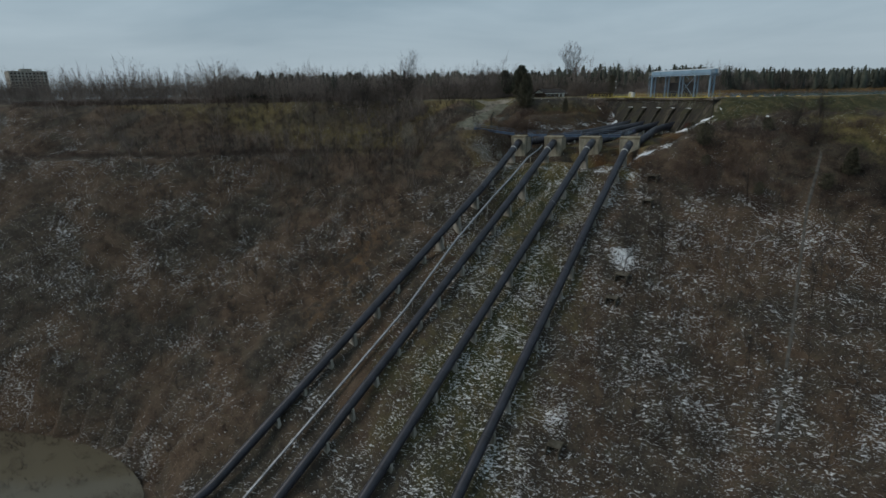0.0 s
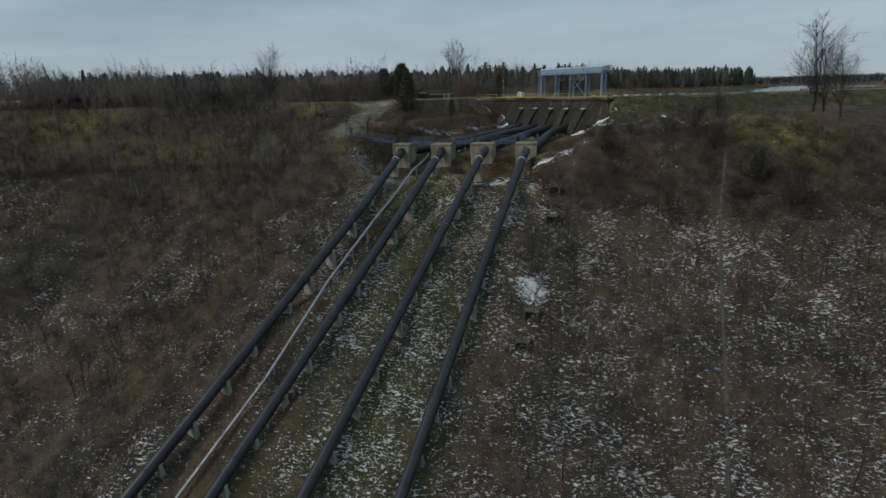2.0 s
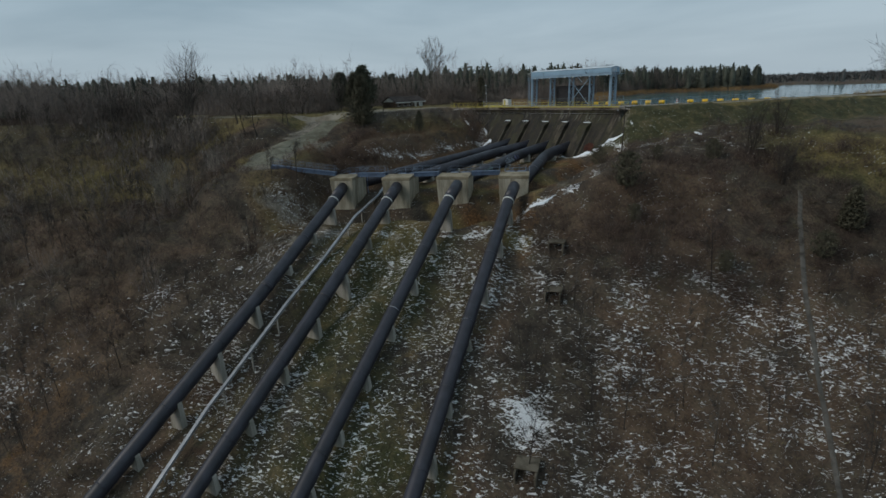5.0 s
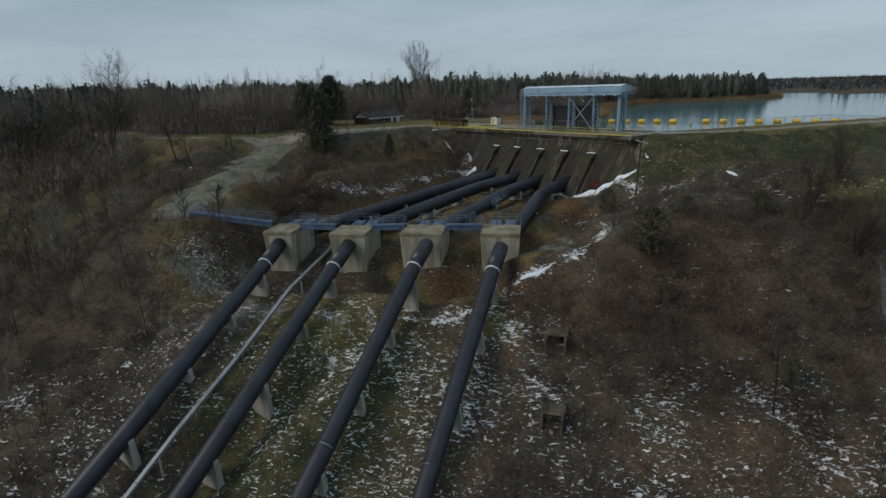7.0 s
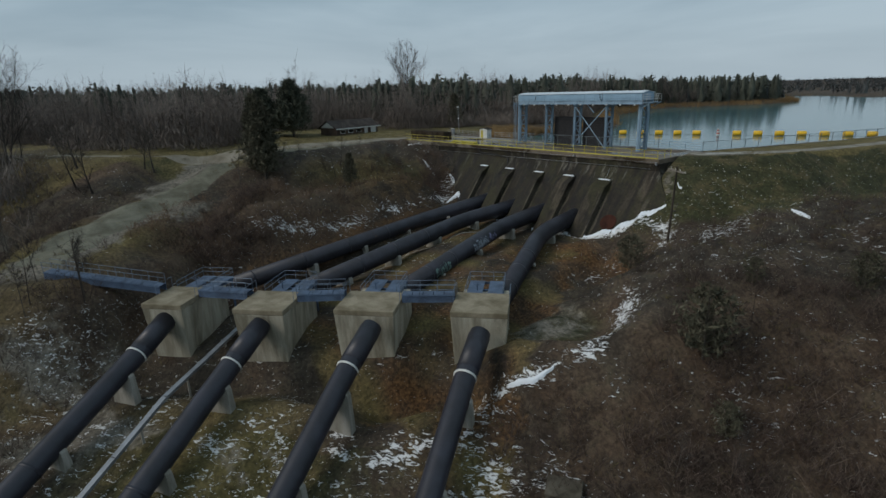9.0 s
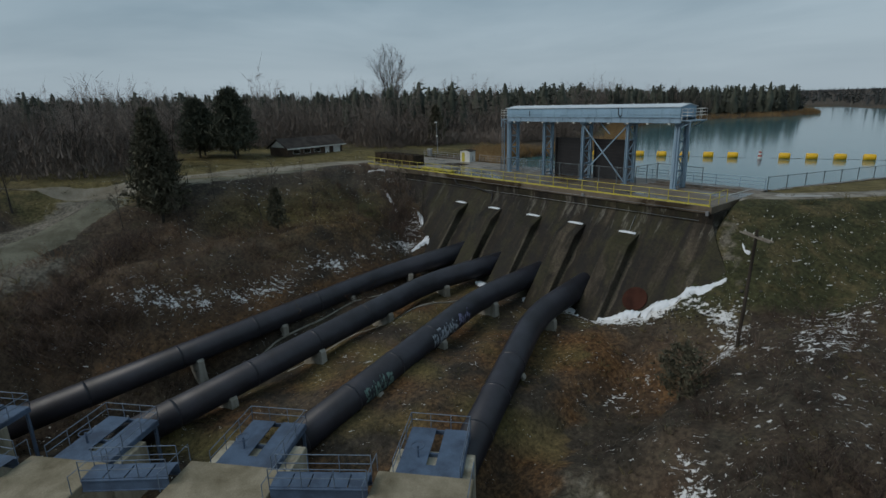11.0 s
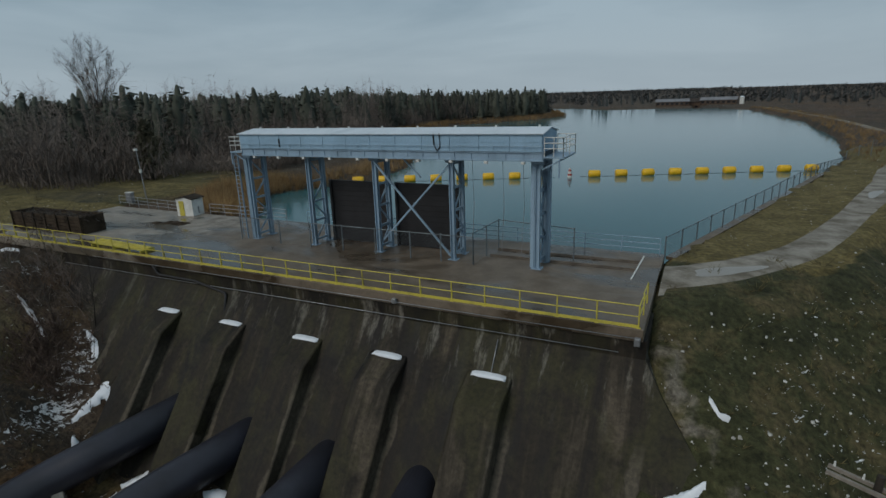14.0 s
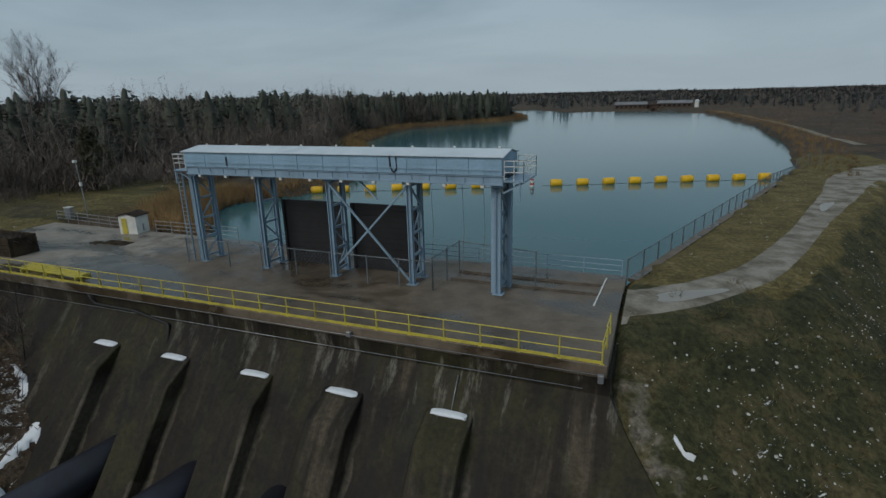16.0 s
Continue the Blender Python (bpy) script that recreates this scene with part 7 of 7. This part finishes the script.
def sapling(seed, tall, limbs=9, twigs=26, wide=0.17, fork=0.3):
    """A slender leafless stem with steep limbs and fine twigs."""
    rng = np.random.RandomState(seed)
    w = Wood()
    lean = rng.normal(0, 0.05, 2) * tall
    top = np.array([lean[0], lean[1], tall])
    w.stem((0, 0, -0.3), top * 0.5, 0.009 * tall, 0.006 * tall)
    w.stem(top * 0.5, top, 0.006 * tall)
    for i in range(limbs):
        h, a = rng.uniform(fork, 0.9), rng.uniform(0, 2 * np.pi)
        p = top * h
        L = tall * wide * rng.uniform(0.6, 1.2) * (1.2 - 0.6 * h)
        q = p + np.array([np.cos(a) * L, np.sin(a) * L, L * rng.uniform(0.9, 1.8)])
        w.stem(p, q, 0.0032 * tall)
        for _ in range(twigs):
            c = p + (q - p) * rng.uniform(0.15, 1.0)
            w.twig(c, c + (rng.normal(0, 0.6, 3) + (0, 0, 0.35)) * tall * rng.uniform(0.05, 0.11), 0.0026 * tall, rng.normal(0, 1, 3))
    return w.arrays()


def scatter(name, templates, spots, mat, label, category, low=0.7, high=1.3, seed=1):
    """One object of kind stuff from many turned and scaled copies."""
    rng = np.random.RandomState(seed)
    spots = np.asarray(spots)
    zs = ground(spots[:, 0], spots[:, 1])
    vs, ts, n = [], [], 0
    pick = rng.randint(0, len(templates), len(spots))
    turn, size = rng.uniform(0, 2 * np.pi, len(spots)), rng.uniform(low, high, len(spots))
    for k, (v, t) in enumerate(templates):
        who = np.where(pick == k)[0]
        if not len(who):
            continue
        c, s = np.cos(turn[who])[:, None], np.sin(turn[who])[:, None]
        sz = size[who][:, None]
        x = (v[None, :, 0] * c - v[None, :, 1] * s) * sz + spots[who, 0][:, None]
        y = (v[None, :, 0] * s + v[None, :, 1] * c) * sz + spots[who, 1][:, None]
        z = v[None, :, 2] * sz + zs[who][:, None]
        vs.append(np.stack([x, y, z], -1).reshape(-1, 3))
        ts.append((t[None] + (np.arange(len(who)) * len(v))[:, None, None]).reshape(-1, 3) + n)
        n += len(who) * len(v)
    ob = arrays_object(name, np.concatenate(vs), np.concatenate(ts), mat)
    return tagged(ob, label, category, kind="stuff")


def spread_points(n, x0, x1, y0, y1, keep, seed):
    rng = np.random.RandomState(seed)
    pts = np.stack([rng.uniform(x0, x1, n), rng.uniform(y0, y1, n)], -1)
    return pts[keep(pts[:, 0], pts[:, 1], rng.uniform(0, 1, n))]


def pipe_v(x, y):
    """Where a spot lies across the row of pipes: 0 at the first, 3 at the last, below the blocks."""
    u = downhill(x, y)
    v = (x - 15) * ALONG[0] + (y + 47.5) * ALONG[1]
    ends = []
    for pts in (LOWER[0], LOWER[3]):
        us = [(p[0] - 15) * DOWN[0] + (p[1] + 47.5) * DOWN[1] for p in pts[:3]]
        vs = [(p[0] - 15) * ALONG[0] + (p[1] + 47.5) * ALONG[1] for p in pts[:3]]
        ends.append(np.interp(u, us, vs))
    return (v - ends[0]) / (ends[1] - ends[0]) * 3


def patchy(x, y, seed, size):
    return 0.5 + 0.25 * waves(x, y, size, seed)


def clear_of_works(x, y):
    """Off the pipes, roads, deck and water."""
    u = downhill(x, y)
    f = pipe_v(x, y)
    ok = ~((u > -8) & (f > -0.45) & (f < 3.35))
    up = (u <= -8) & (y < 0) & (x > -11 - 0.22 * (y + 5)) & (x < 13 - 0.5 * (y + 5))
    ok &= ~up
    ok &= ~((x > -37) & (x < 19.5) & (y > -8) & (y < 14.5) & (x > -15))
    ok &= ~((x > -37) & (x < -14) & (y > 0.2) & (y < 14.5))
    d, _, _ = seg_dist(x, y, SPUR)
    ok &= d > 3.6
    d, _, _ = seg_dist(x, y, [(55.4, -9.5), (61.8, -23), (69, -35), (78, -50.6), (84, -62)])
    ok &= d > 1.3
    d, _, _ = seg_dist(x, y, [(-35.4, 5.6), (-39, 1), (-40.7, -10), (-40.7, -24.5), (-45.5, -43), (-61, -54)])
    ok &= d > 2.8
    d, s, _ = seg_dist(x, y, CREST)
    ok &= ~((s > 0) & (x > 18.9)) & ~((d < 10) & (y > -6) & (x > 18))
    ok &= ~inside(x, y, RESERVOIR)
    ok &= np.hypot(x - 27, y + 27) > 7
    return ok


shrubs = [clump(40 + k, 12, 2.3, 2.6, 0.026) for k in range(5)]
saplings = [sapling(50 + k, 6.0 + 0.9 * k) for k in range(5)]
dark_bush = [sapling(56 + k, 3.4, 8, 26, 0.5, 0.10) for k in range(3)]
low_brush = [clump(60 + k, 10, 1.1, 1.9, 0.022) for k in range(4)]
tufts = [clump(70 + k, 10, 0.55, 0.8, 0.024, 0) for k in range(4)]
reeds = [clump(80 + k, 13, 2.1, 1.4, 0.032, 0) for k in range(4)]

# thickets on both sides of the pipes
left = spread_points(9800, -170, 40, -190, -52, lambda x, y, r: clear_of_works(x, y) & (pipe_v(x, y) < 1) & (downhill(x, y) < 110) & (downhill(x, y) > -40) & (r < 0.14 + 0.95 * patchy(x, y, 7, 26) - 0.0035 * np.clip(downhill(x, y) - 15, 0, 60)), 2)
scatter("brush", shrubs, left, BRUSH, "dense thicket of bare brown brush on the hillside", "brush", 0.6, 1.25, 3)
right = spread_points(5400, 24, 125, -125, 12, lambda x, y, r: clear_of_works(x, y) & (pipe_v(x, y) > 2) & (r < 0.16 + 0.75 * patchy(x, y, 9, 22) - 0.5 * np.exp(-((x - 50) / 14) ** 2 - ((y + 33) / 12) ** 2)), 4)
scatter("brush", shrubs, right, BRUSH, "bare brown brush on the snowy hillside", "brush", 0.45, 1.0, 5)
rim = spread_points(2600, 28, 120, -40, 8, lambda x, y, r: clear_of_works(x, y) & (np.abs(downhill(x, y) + 1) < 11) & (r < 0.9), 14)
scatter("brush", shrubs, rim, BRUSH, "dark brush along the brink of the slope", "brush", 0.6, 1.1, 15)
rim_left = spread_points(1000, -130, -14, -130, -48, lambda x, y, r: clear_of_works(x, y) & (np.abs(downhill(x, y) - 2) < 12) & (pipe_v(x, y) < -1) & (r < 0.85), 24)
scatter("brush", shrubs, rim_left, BRUSH, "dark bare brush along the valley's brink", "brush", 0.7, 1.3, 29)
bank = spread_points(1800, -40, -8, -52, 1, lambda x, y, r: clear_of_works(x, y) & (x > -28.5 - 2.5 * (y > -3)) & (r < 0.15 + 0.85 * patchy(x, y, 13, 15)), 6)
scatter("brush", low_brush + shrubs[:1], bank, BANKBRUSH, "low bare brush on the bank beside the pipes", "brush", 0.55, 1.1, 7)
litter_brush = spread_points(5200, -60, 110, -160, -4, lambda x, y, r: clear_of_works(x, y) & ~((x < -31) & (y > -53)) & (r < 0.8), 8)
scatter("brush", low_brush, litter_brush, BRUSH, "low twiggy undergrowth among leaf litter", "brush", 0.4, 1.0, 9)
stand = spread_points(620, 40, 125, -135, -15, lambda x, y, r: clear_of_works(x, y) & (pipe_v(x, y) > 3.7) & (downhill(x, y) > 8) & (r < 0.15 + 0.85 * patchy(x, y, 51, 18)), 10)
scatter("saplings", saplings, stand, BARK, "slender leafless saplings on the snowy slope", "saplings", 0.6, 1.25, 11)
stand = spread_points(420, -80, 10, -150, -58, lambda x, y, r: clear_of_works(x, y) & (pipe_v(x, y) < -0.8) & (r < 0.9), 12)
scatter("saplings", saplings, stand, BARK, "slender leafless saplings in the thicket", "saplings", 0.5, 1.0, 13)
grassy = spread_points(9000, -60, 75, -110, 14, lambda x, y, r: ~((x > -37) & (x < 19) & (y > -6)) & ~inside(x, y, RESERVOIR) & (r < 0.75 * patchy(x, y, 15, 12) + 0.1), 16)
scatter("dry_grass", tufts, grassy, DRYGRASS, "tufts of dry straw-coloured grass", "grass", 0.5, 1.3, 17)
slope_grass = spread_points(2200, 19, 60, -10, 60, lambda x, y, r: (ground(x, y) < -0.6) & (r < 0.7), 18)
scatter("dry_grass", tufts, slope_grass, DRYGRASS, "short dry grass on the embankment", "grass", 0.35, 0.8, 19)


def shore_points():
    rng = np.random.RandomState(25)
    out = []
    edge = RESERVOIR[8:]
    for (x0, y0), (x1, y1) in zip(edge, edge[1:]):
        n = int(math.hypot(x1 - x0, y1 - y0) * 4.2)
        t = rng.uniform(0, 1, n)
        out.append(np.stack([x0 + (x1 - x0) * t - rng.uniform(-0.3, 6, n), y0 + (y1 - y0) * t - rng.uniform(-0.5, 3, n)], -1))
    pts = np.concatenate(out)
    return pts[~((pts[:, 0] > -36) & (pts[:, 1] < 14.6))]


scatter("reeds", reeds, shore_points(), REED, "tawny reeds along the reservoir's shore", "reeds", 0.6, 1.15, 26)
east = spread_points(3600, 40, 75, 60, 330, lambda x, y, r: ~inside(x, y, RESERVOIR) & (seg_dist(x, y, RESERVOIR)[0] < 8) & (r < 0.9), 27)
scatter("reeds", reeds, east, REED, "tawny rough grass on the reservoir's bank", "reeds", 0.35, 0.7, 28)


bushes = [(-16.5, -4.6), (-19.5, -4.9), (-20.5, -3.6), (-15.5, -42), (-17, -40.5), (-14.5, -40), (-18.5, -42.5), (-16, -44), (-20, -38), (-22, -35), (-13.5, -37.5), (43, -22), (46, -24), (50, -23), (42, -28), (39, -24), (48, -30), (55, -28), (38.5, -31), (44, -33)]
rs = np.random.RandomState(5)
heap = np.concatenate([np.array(b) + rs.normal(0, 1.1, (16, 2)) for b in bushes])
scatter("brush", shrubs, heap, BRUSH, "dense dark bushes on the brushy slope", "brush", 0.7, 1.25, 44)
dots = spread_points(420, 36, 125, -130, 4, lambda x, y, r: clear_of_works(x, y) & (pipe_v(x, y) > 3.5) & (r < 0.1 + 0.9 * patchy(x, y, 53, 16)), 49)
scatter("brush", dark_bush, dots, BRUSH, "dark rounded bushes standing on the snowy slope", "brush", 0.6, 1.25, 50)
dots = spread_points(620, -110, 12, -150, -56, lambda x, y, r: clear_of_works(x, y) & (pipe_v(x, y) < -0.7) & (r < 0.1 + 0.9 * patchy(x, y, 55, 18)), 51)
scatter("brush", dark_bush, dots, BRUSH, "dark rounded bushes in the hillside thicket", "brush", 0.6, 1.2, 52)


tangle = np.concatenate([np.array(b) + np.random.RandomState(8).normal(0, 0.9, (7, 2)) for b in ((-18.5, -1.6), (-21.0, -1.3), (-23.5, -1.0), (-25.5, -0.8))])
scatter("brush", shrubs, tangle, FAR, "grey leafless scrub beside the dam's end", "brush", 0.6, 1.1, 62)
marsh = spread_points(900, -37, -21, 16, 36, lambda x, y, r: ~inside(x, y, RESERVOIR) & (seg_dist(x, y, RESERVOIR)[0] < 7.5) & (r < 0.9), 63)
scatter("reeds", reeds, marsh, REED, "tawny reeds behind the hut", "reeds", 0.6, 1.1, 64)


# ---- far woods ----
def far_bare(seed, tall, limbs=7, twigs=33, fat=1.4, wide=0.27):
    """A bare tree seen from afar: short bole, limbs that fan out, a haze of fine twigs."""
    rng = np.random.RandomState(seed)
    w = Wood()
    fork = tall * rng.uniform(0.12, 0.26)
    w.stem((0, 0, -0.5), (0, 0, fork), 0.0065 * tall, 0.0052 * tall)
    for i in range(limbs):
        a = 2 * np.pi * (i + rng.uniform(0, 0.8)) / limbs
        out = tall * wide * math.sqrt(rng.uniform(0.03, 1.0))
        p = np.array([0, 0, fork * rng.uniform(0.75, 1.0)])
        q = np.array([np.cos(a) * out, np.sin(a) * out, tall * (rng.uniform(0.86, 0.93) - 0.34 * (out / tall / wide) ** 2)])
        m = p + (q - p) * 0.5 + np.array([np.cos(a), np.sin(a), -0.4]) * out * 0.22
        w.stem(p, m, 0.0034 * tall, 0.0022 * tall)
        w.stem(m, q, 0.0022 * tall)
        for _ in range(twigs):
            c = p + (m - p) * rng.uniform(0.35, 1.0) if rng.uniform() < 0.35 else m + (q - m) * rng.uniform(0.0, 0.95)
            d = c - (0, 0, tall * 0.36)
            d = d / np.linalg.norm(d) * 0.7 + rng.normal(0, 0.62, 3)
            w.twig(c + rng.normal(0, 0.012 * tall, 3), c + d * tall * rng.uniform(0.04, 0.10), 0.00135 * tall * fat, rng.normal(0, 1, 3))
    return w.arrays()


def far_conifer(seed, tall, tufts=150, wide=0.27):
    """A soft dark pine: short upswept tufts filling a round-shouldered crown."""
    rng = np.random.RandomState(seed)
    w = Wood()
    w.stem((0, 0, -0.5), (0, 0, tall * 0.94), 0.010 * tall)
    lop, blunt = rng.uniform(0, 2 * np.pi), rng.uniform(0.7, 1.1)
    # the packed inner boughs
    ring = []
    for h in (0.06, 0.2, 0.36, 0.52, 0.66, 0.79, 0.9):
        ring.append([])
        for i in range(7):
            a = 2 * np.pi * (i + rng.uniform(-0.3, 0.3)) / 7
            R = tall * wide * 0.5 * min(1.0, 1.35 * (1 - h)) ** blunt * rng.uniform(0.5, 1.35)
            w.v.append(np.array([np.cos(a) * R, np.sin(a) * R, tall * (h + rng.uniform(-0.035, 0.035))]))
            ring[-1].append(w.n)
            w.n += 1
    for lo, hi in zip(ring, ring[1:]):
        for i in range(7):
            j = (i + 1) % 7
            w.t += [(lo[i], lo[j], hi[j]), (lo[i], hi[j], hi[i])]
    w.v.append(np.array([0, 0, tall * 0.93]))
    w.t += [(ring[-1][i], ring[-1][(i + 1) % 7], w.n) for i in range(7)]
    w.n += 1
    for k in range(tufts):
        h = 1 - 0.93 * math.sqrt(rng.uniform(0.0, 1.0))
        a = rng.uniform(0, 2 * np.pi)
        R = tall * (0.012 + wide * min(1.0, 1.35 * (1 - h)) ** blunt) * (1 + 0.25 * math.cos(a - lop) + 0.15 * math.sin(9 * h + lop))
        R *= math.sqrt(rng.uniform(0.1, 1.0))
        p = np.array([np.cos(a) * R, np.sin(a) * R, tall * h])
        L = tall * rng.uniform(0.034, 0.064) * (0.6 + 0.45 * min(1.0, 4 * (1 - h)))
        w.twig(p - np.array([np.cos(a), np.sin(a), 0.2]) * 0.3 * L, p + np.array([np.cos(a), np.sin(a), 0.12]) * L + rng.normal(0, 0.3, 3) * L, 0.5 * L, rng.normal(0, 0.5, 3) + (0, 0, 1.0))
    return w.arrays()


def thicket(seed, twigs=85, tall=3.6, wide=1.7):
    """A tangle of leafless scrub: fine twigs rising in a rounded heap."""
    rng = np.random.RandomState(seed)
    w = Wood()
    for _ in range(twigs):
        a, r = rng.uniform(0, 2 * np.pi), wide * math.sqrt(rng.uniform(0, 1))
        top = tall * math.sqrt(max(0.05, 1 - (r / wide) ** 2))
        p = np.array([np.cos(a) * r, np.sin(a) * r, top * rng.uniform(0, 0.85)])
        w.twig(p, p + np.array([rng.normal(0, 0.3), rng.normal(0, 0.3), rng.uniform(0.4, 1.1)]) * 0.9, 0.05, rng.normal(0, 1, 3))
    return w.arrays()


bares = [far_bare(90 + k, 11.5 + k) for k in range(5)]
sparse = [far_bare(95 + k, 11.5 + k, 5, 13, 2.6, 0.3) for k in range(4)]
domes = [far_bare(85 + k, 11.5 + k, 13, 40, 1.2, 0.38) for k in range(4)]
firs = [far_conifer(100 + k, 11.0 + 0.7 * k) for k in range(6)]
small_firs = [far_conifer(106 + k, 9.5 + k, 40, 0.2) for k in range(4)]
scrub = [thicket(120 + k) for k in range(4)]


def wooded(x, y):
    d, _, _ = seg_dist(x, y, RESERVOIR + RESERVOIR[:1])
    ok = ~inside(x, y, RESERVOIR) & (d > 9)
    ok &= ~((x > -50) & (y > -60) & (y < 60)) & (x < 15)
    road, _, _ = seg_dist(x, y, [(-35.4, 5.6), (-39, 1), (-40.7, -24.5), (-45.5, -43), (-61, -54), (-140, -75)])
    ok &= road > 7
    ok &= ~((x > -80) & (x < -44) & (y > -22) & (y < 18))
    return ok & (downhill(x, y) < -14)


near_wood = spread_points(3000, -235, -42, -115, 215, lambda x, y, r: wooded(x, y) & ((y > -32) | (x < -105 - 0.6 * (y + 32))) & (r < 0.6 + 0.4 * patchy(x, y, 17, 40)), 30)
tall_side = (near_wood[:, 1] < 25)
scatter("far_wood", bares, near_wood[tall_side], WOODEDGE, "bare grey-brown wood beside the road", "wood", 0.85, 1.12, 30)
scatter("far_wood", domes, near_wood[::19], WOODEDGE, "tall domed bare trees rising above the wood", "wood", 1.15, 1.55, 46)
scatter("far_wood", bares, near_wood[~tall_side], FAR, "bare grey-brown wood behind the dam", "wood", 0.62, 0.98, 31)
firs_in = spread_points(3800, -270, -60, -110, 290, lambda x, y, r: wooded(x, y) & ((y > 0.2 * x + 48) | (x < -135)) & (r < 0.5 + 0.6 * patchy(x, y, 29, 55)), 32)
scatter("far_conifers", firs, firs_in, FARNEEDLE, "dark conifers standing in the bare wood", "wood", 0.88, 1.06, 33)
under = spread_points(2600, -112, -44, -90, 130, lambda x, y, r: wooded(x, y) & (r < 0.7), 34)
slope_wood = spread_points(1500, -190, 6, -210, -50, lambda x, y, r: clear_of_works(x, y) & (downhill(x, y) > -16) & (downhill(x, y) < 34) & ((x - 15) * 0.764 + (y + 47.5) * 0.645 < -34) & (r < 0.95 - 0.028 * np.clip(downhill(x, y), 0, 40)), 47)
scatter("far_wood", bares, slope_wood, WOODEDGE, "low bare trees thinning out down the hillside", "wood", 0.34, 0.66, 48)
scatter("undergrowth", shrubs[:3], under, FAR, "bare undergrowth at the wood's edge", "brush", 0.8, 1.5, 35)
fringe = spread_points(7500, -150, -44, -80, 200, lambda x, y, r: wooded(x, y) & (r < 0.6), 56)
scatter("undergrowth", scrub, fringe, FAR, "dense bare thicket filling the wood", "brush", 0.9, 2.1, 57)
hem = spread_points(420, -62, -40, 22, 64, lambda x, y, r: ~inside(x, y, RESERVOIR) & (y > 30 + 0.35 * (x + 62)) & (seg_dist(x, y, RESERVOIR)[0] > 7) & (r < 0.8), 58)
scatter("undergrowth", scrub, hem, FAR, "bare scrub at the foot of the wood", "brush", 0.6, 1.3, 59)
shelf = spread_points(900, 58, 190, 85, 330, lambda x, y, r: r < 0.2 + 0.7 * patchy(x, y, 59, 30), 60)
scatter("undergrowth", scrub, shelf, FAR, "low scrub dotted over the flat beyond the reservoir", "brush", 0.3, 0.8, 61)
north = spread_points(900, -420, 420, 300, 760, lambda x, y, r: ~inside(x, y, RESERVOIR) & (seg_dist(x, y, RESERVOIR)[0] > 14) & ~((np.abs(x - 14) < 42) & (y < 420)) & (r < 0.85), 36)
scatter("far_wood", sparse + small_firs[:3], north, FARMIX, "distant wood beyond the reservoir", "wood", 0.55, 0.95, 37)
west_side = spread_points(1100, -300, -46, 200, 420, lambda x, y, r: ~inside(x, y, RESERVOIR) & (seg_dist(x, y, RESERVOIR)[0] > 8), 38)
scatter("far_wood", sparse + small_firs[:2], west_side, FARMIX, "bare wood along the reservoir's shore", "wood", 0.75, 1.1, 39)
valley_wood = spread_points(2500, -620, -90, -440, 0, lambda x, y, r: (downhill(x, y) < -8 + 14 * waves(x, y, 60, 71)) & ~((x > -230) & (y > -110)), 40)
scatter("far_wood", sparse + bares[:3], valley_wood, FAR, "bare wood on the valley's side", "wood", 1.05, 1.6, 41)
east_side = spread_points(2300, 130, 900, 60, 800, lambda x, y, r: (r < 0.3 + 0.7 * patchy(x, y, 19, 120)) & (x + 0.6 * y > 330), 42)
scatter("far_wood", sparse + small_firs[:2], east_side, FARMIX, "far hedgerow trees beyond the fields", "wood", 0.5, 0.9, 43)


# ---- the wooded skyline ----
def skyline_tree(seed):
    """A far tree of a wooded ridge: a pointed or a rounded crown of overlapping sprays."""
    rng = np.random.RandomState(seed)
    w = Wood()
    tall, point = rng.uniform(7.5, 10.5), seed % 2
    for _ in range(26):
        h = 1 - 0.95 * math.sqrt(rng.uniform(0, 1))
        a = rng.uniform(0, 2 * np.pi)
        L = tall * (0.03 + (0.26 * (1 - h) if point else 0.34 * math.sin(math.pi * (0.12 + 0.86 * h)))) * rng.uniform(0.6, 1.1)
        p = np.array([0, 0, tall * h])
        w.twig(p, p + np.array([np.cos(a) * L, np.sin(a) * L, L * rng.uniform(-0.2, 0.5)]), 0.28 * L + 0.12, (rng.normal(0, 0.6), rng.normal(0, 0.6), 1.0))
    w.stem((0, 0, -1.0), (0, 0, tall), 0.25)
    return w.arrays()


ridge = spread_points(11500, -1300, 1300, 380, 1700, lambda x, y, r: (np.hypot(x, y) > 430) & (np.hypot(x, y) < 1700) & (r < 0.35 + 0.7 * patchy(x, y, 23, 260)), 45)
zs = np.maximum(ground(ridge[:, 0], ridge[:, 1]), -6) + np.clip((np.hypot(ridge[:, 0], ridge[:, 1]) - 700) / 1500, 0, 1) * 16
sky_trees = [skyline_tree(110 + k) for k in range(6)]
vs, ts, n = [], [], 0
for k, ((x, y), z) in enumerate(zip(ridge, zs)):
    v, f = sky_trees[(k * 7) % 6]
    vs.append(v * (0.8 + 0.4 * ((k * 37) % 11) / 11) + (x, y, z))
    ts.append(f + n)
    n += len(v)
tagged(arrays_object("far_wood", np.concatenate(vs), np.concatenate(ts), FARMIX), "distant wooded ridge on the skyline", "wood", kind="stuff")
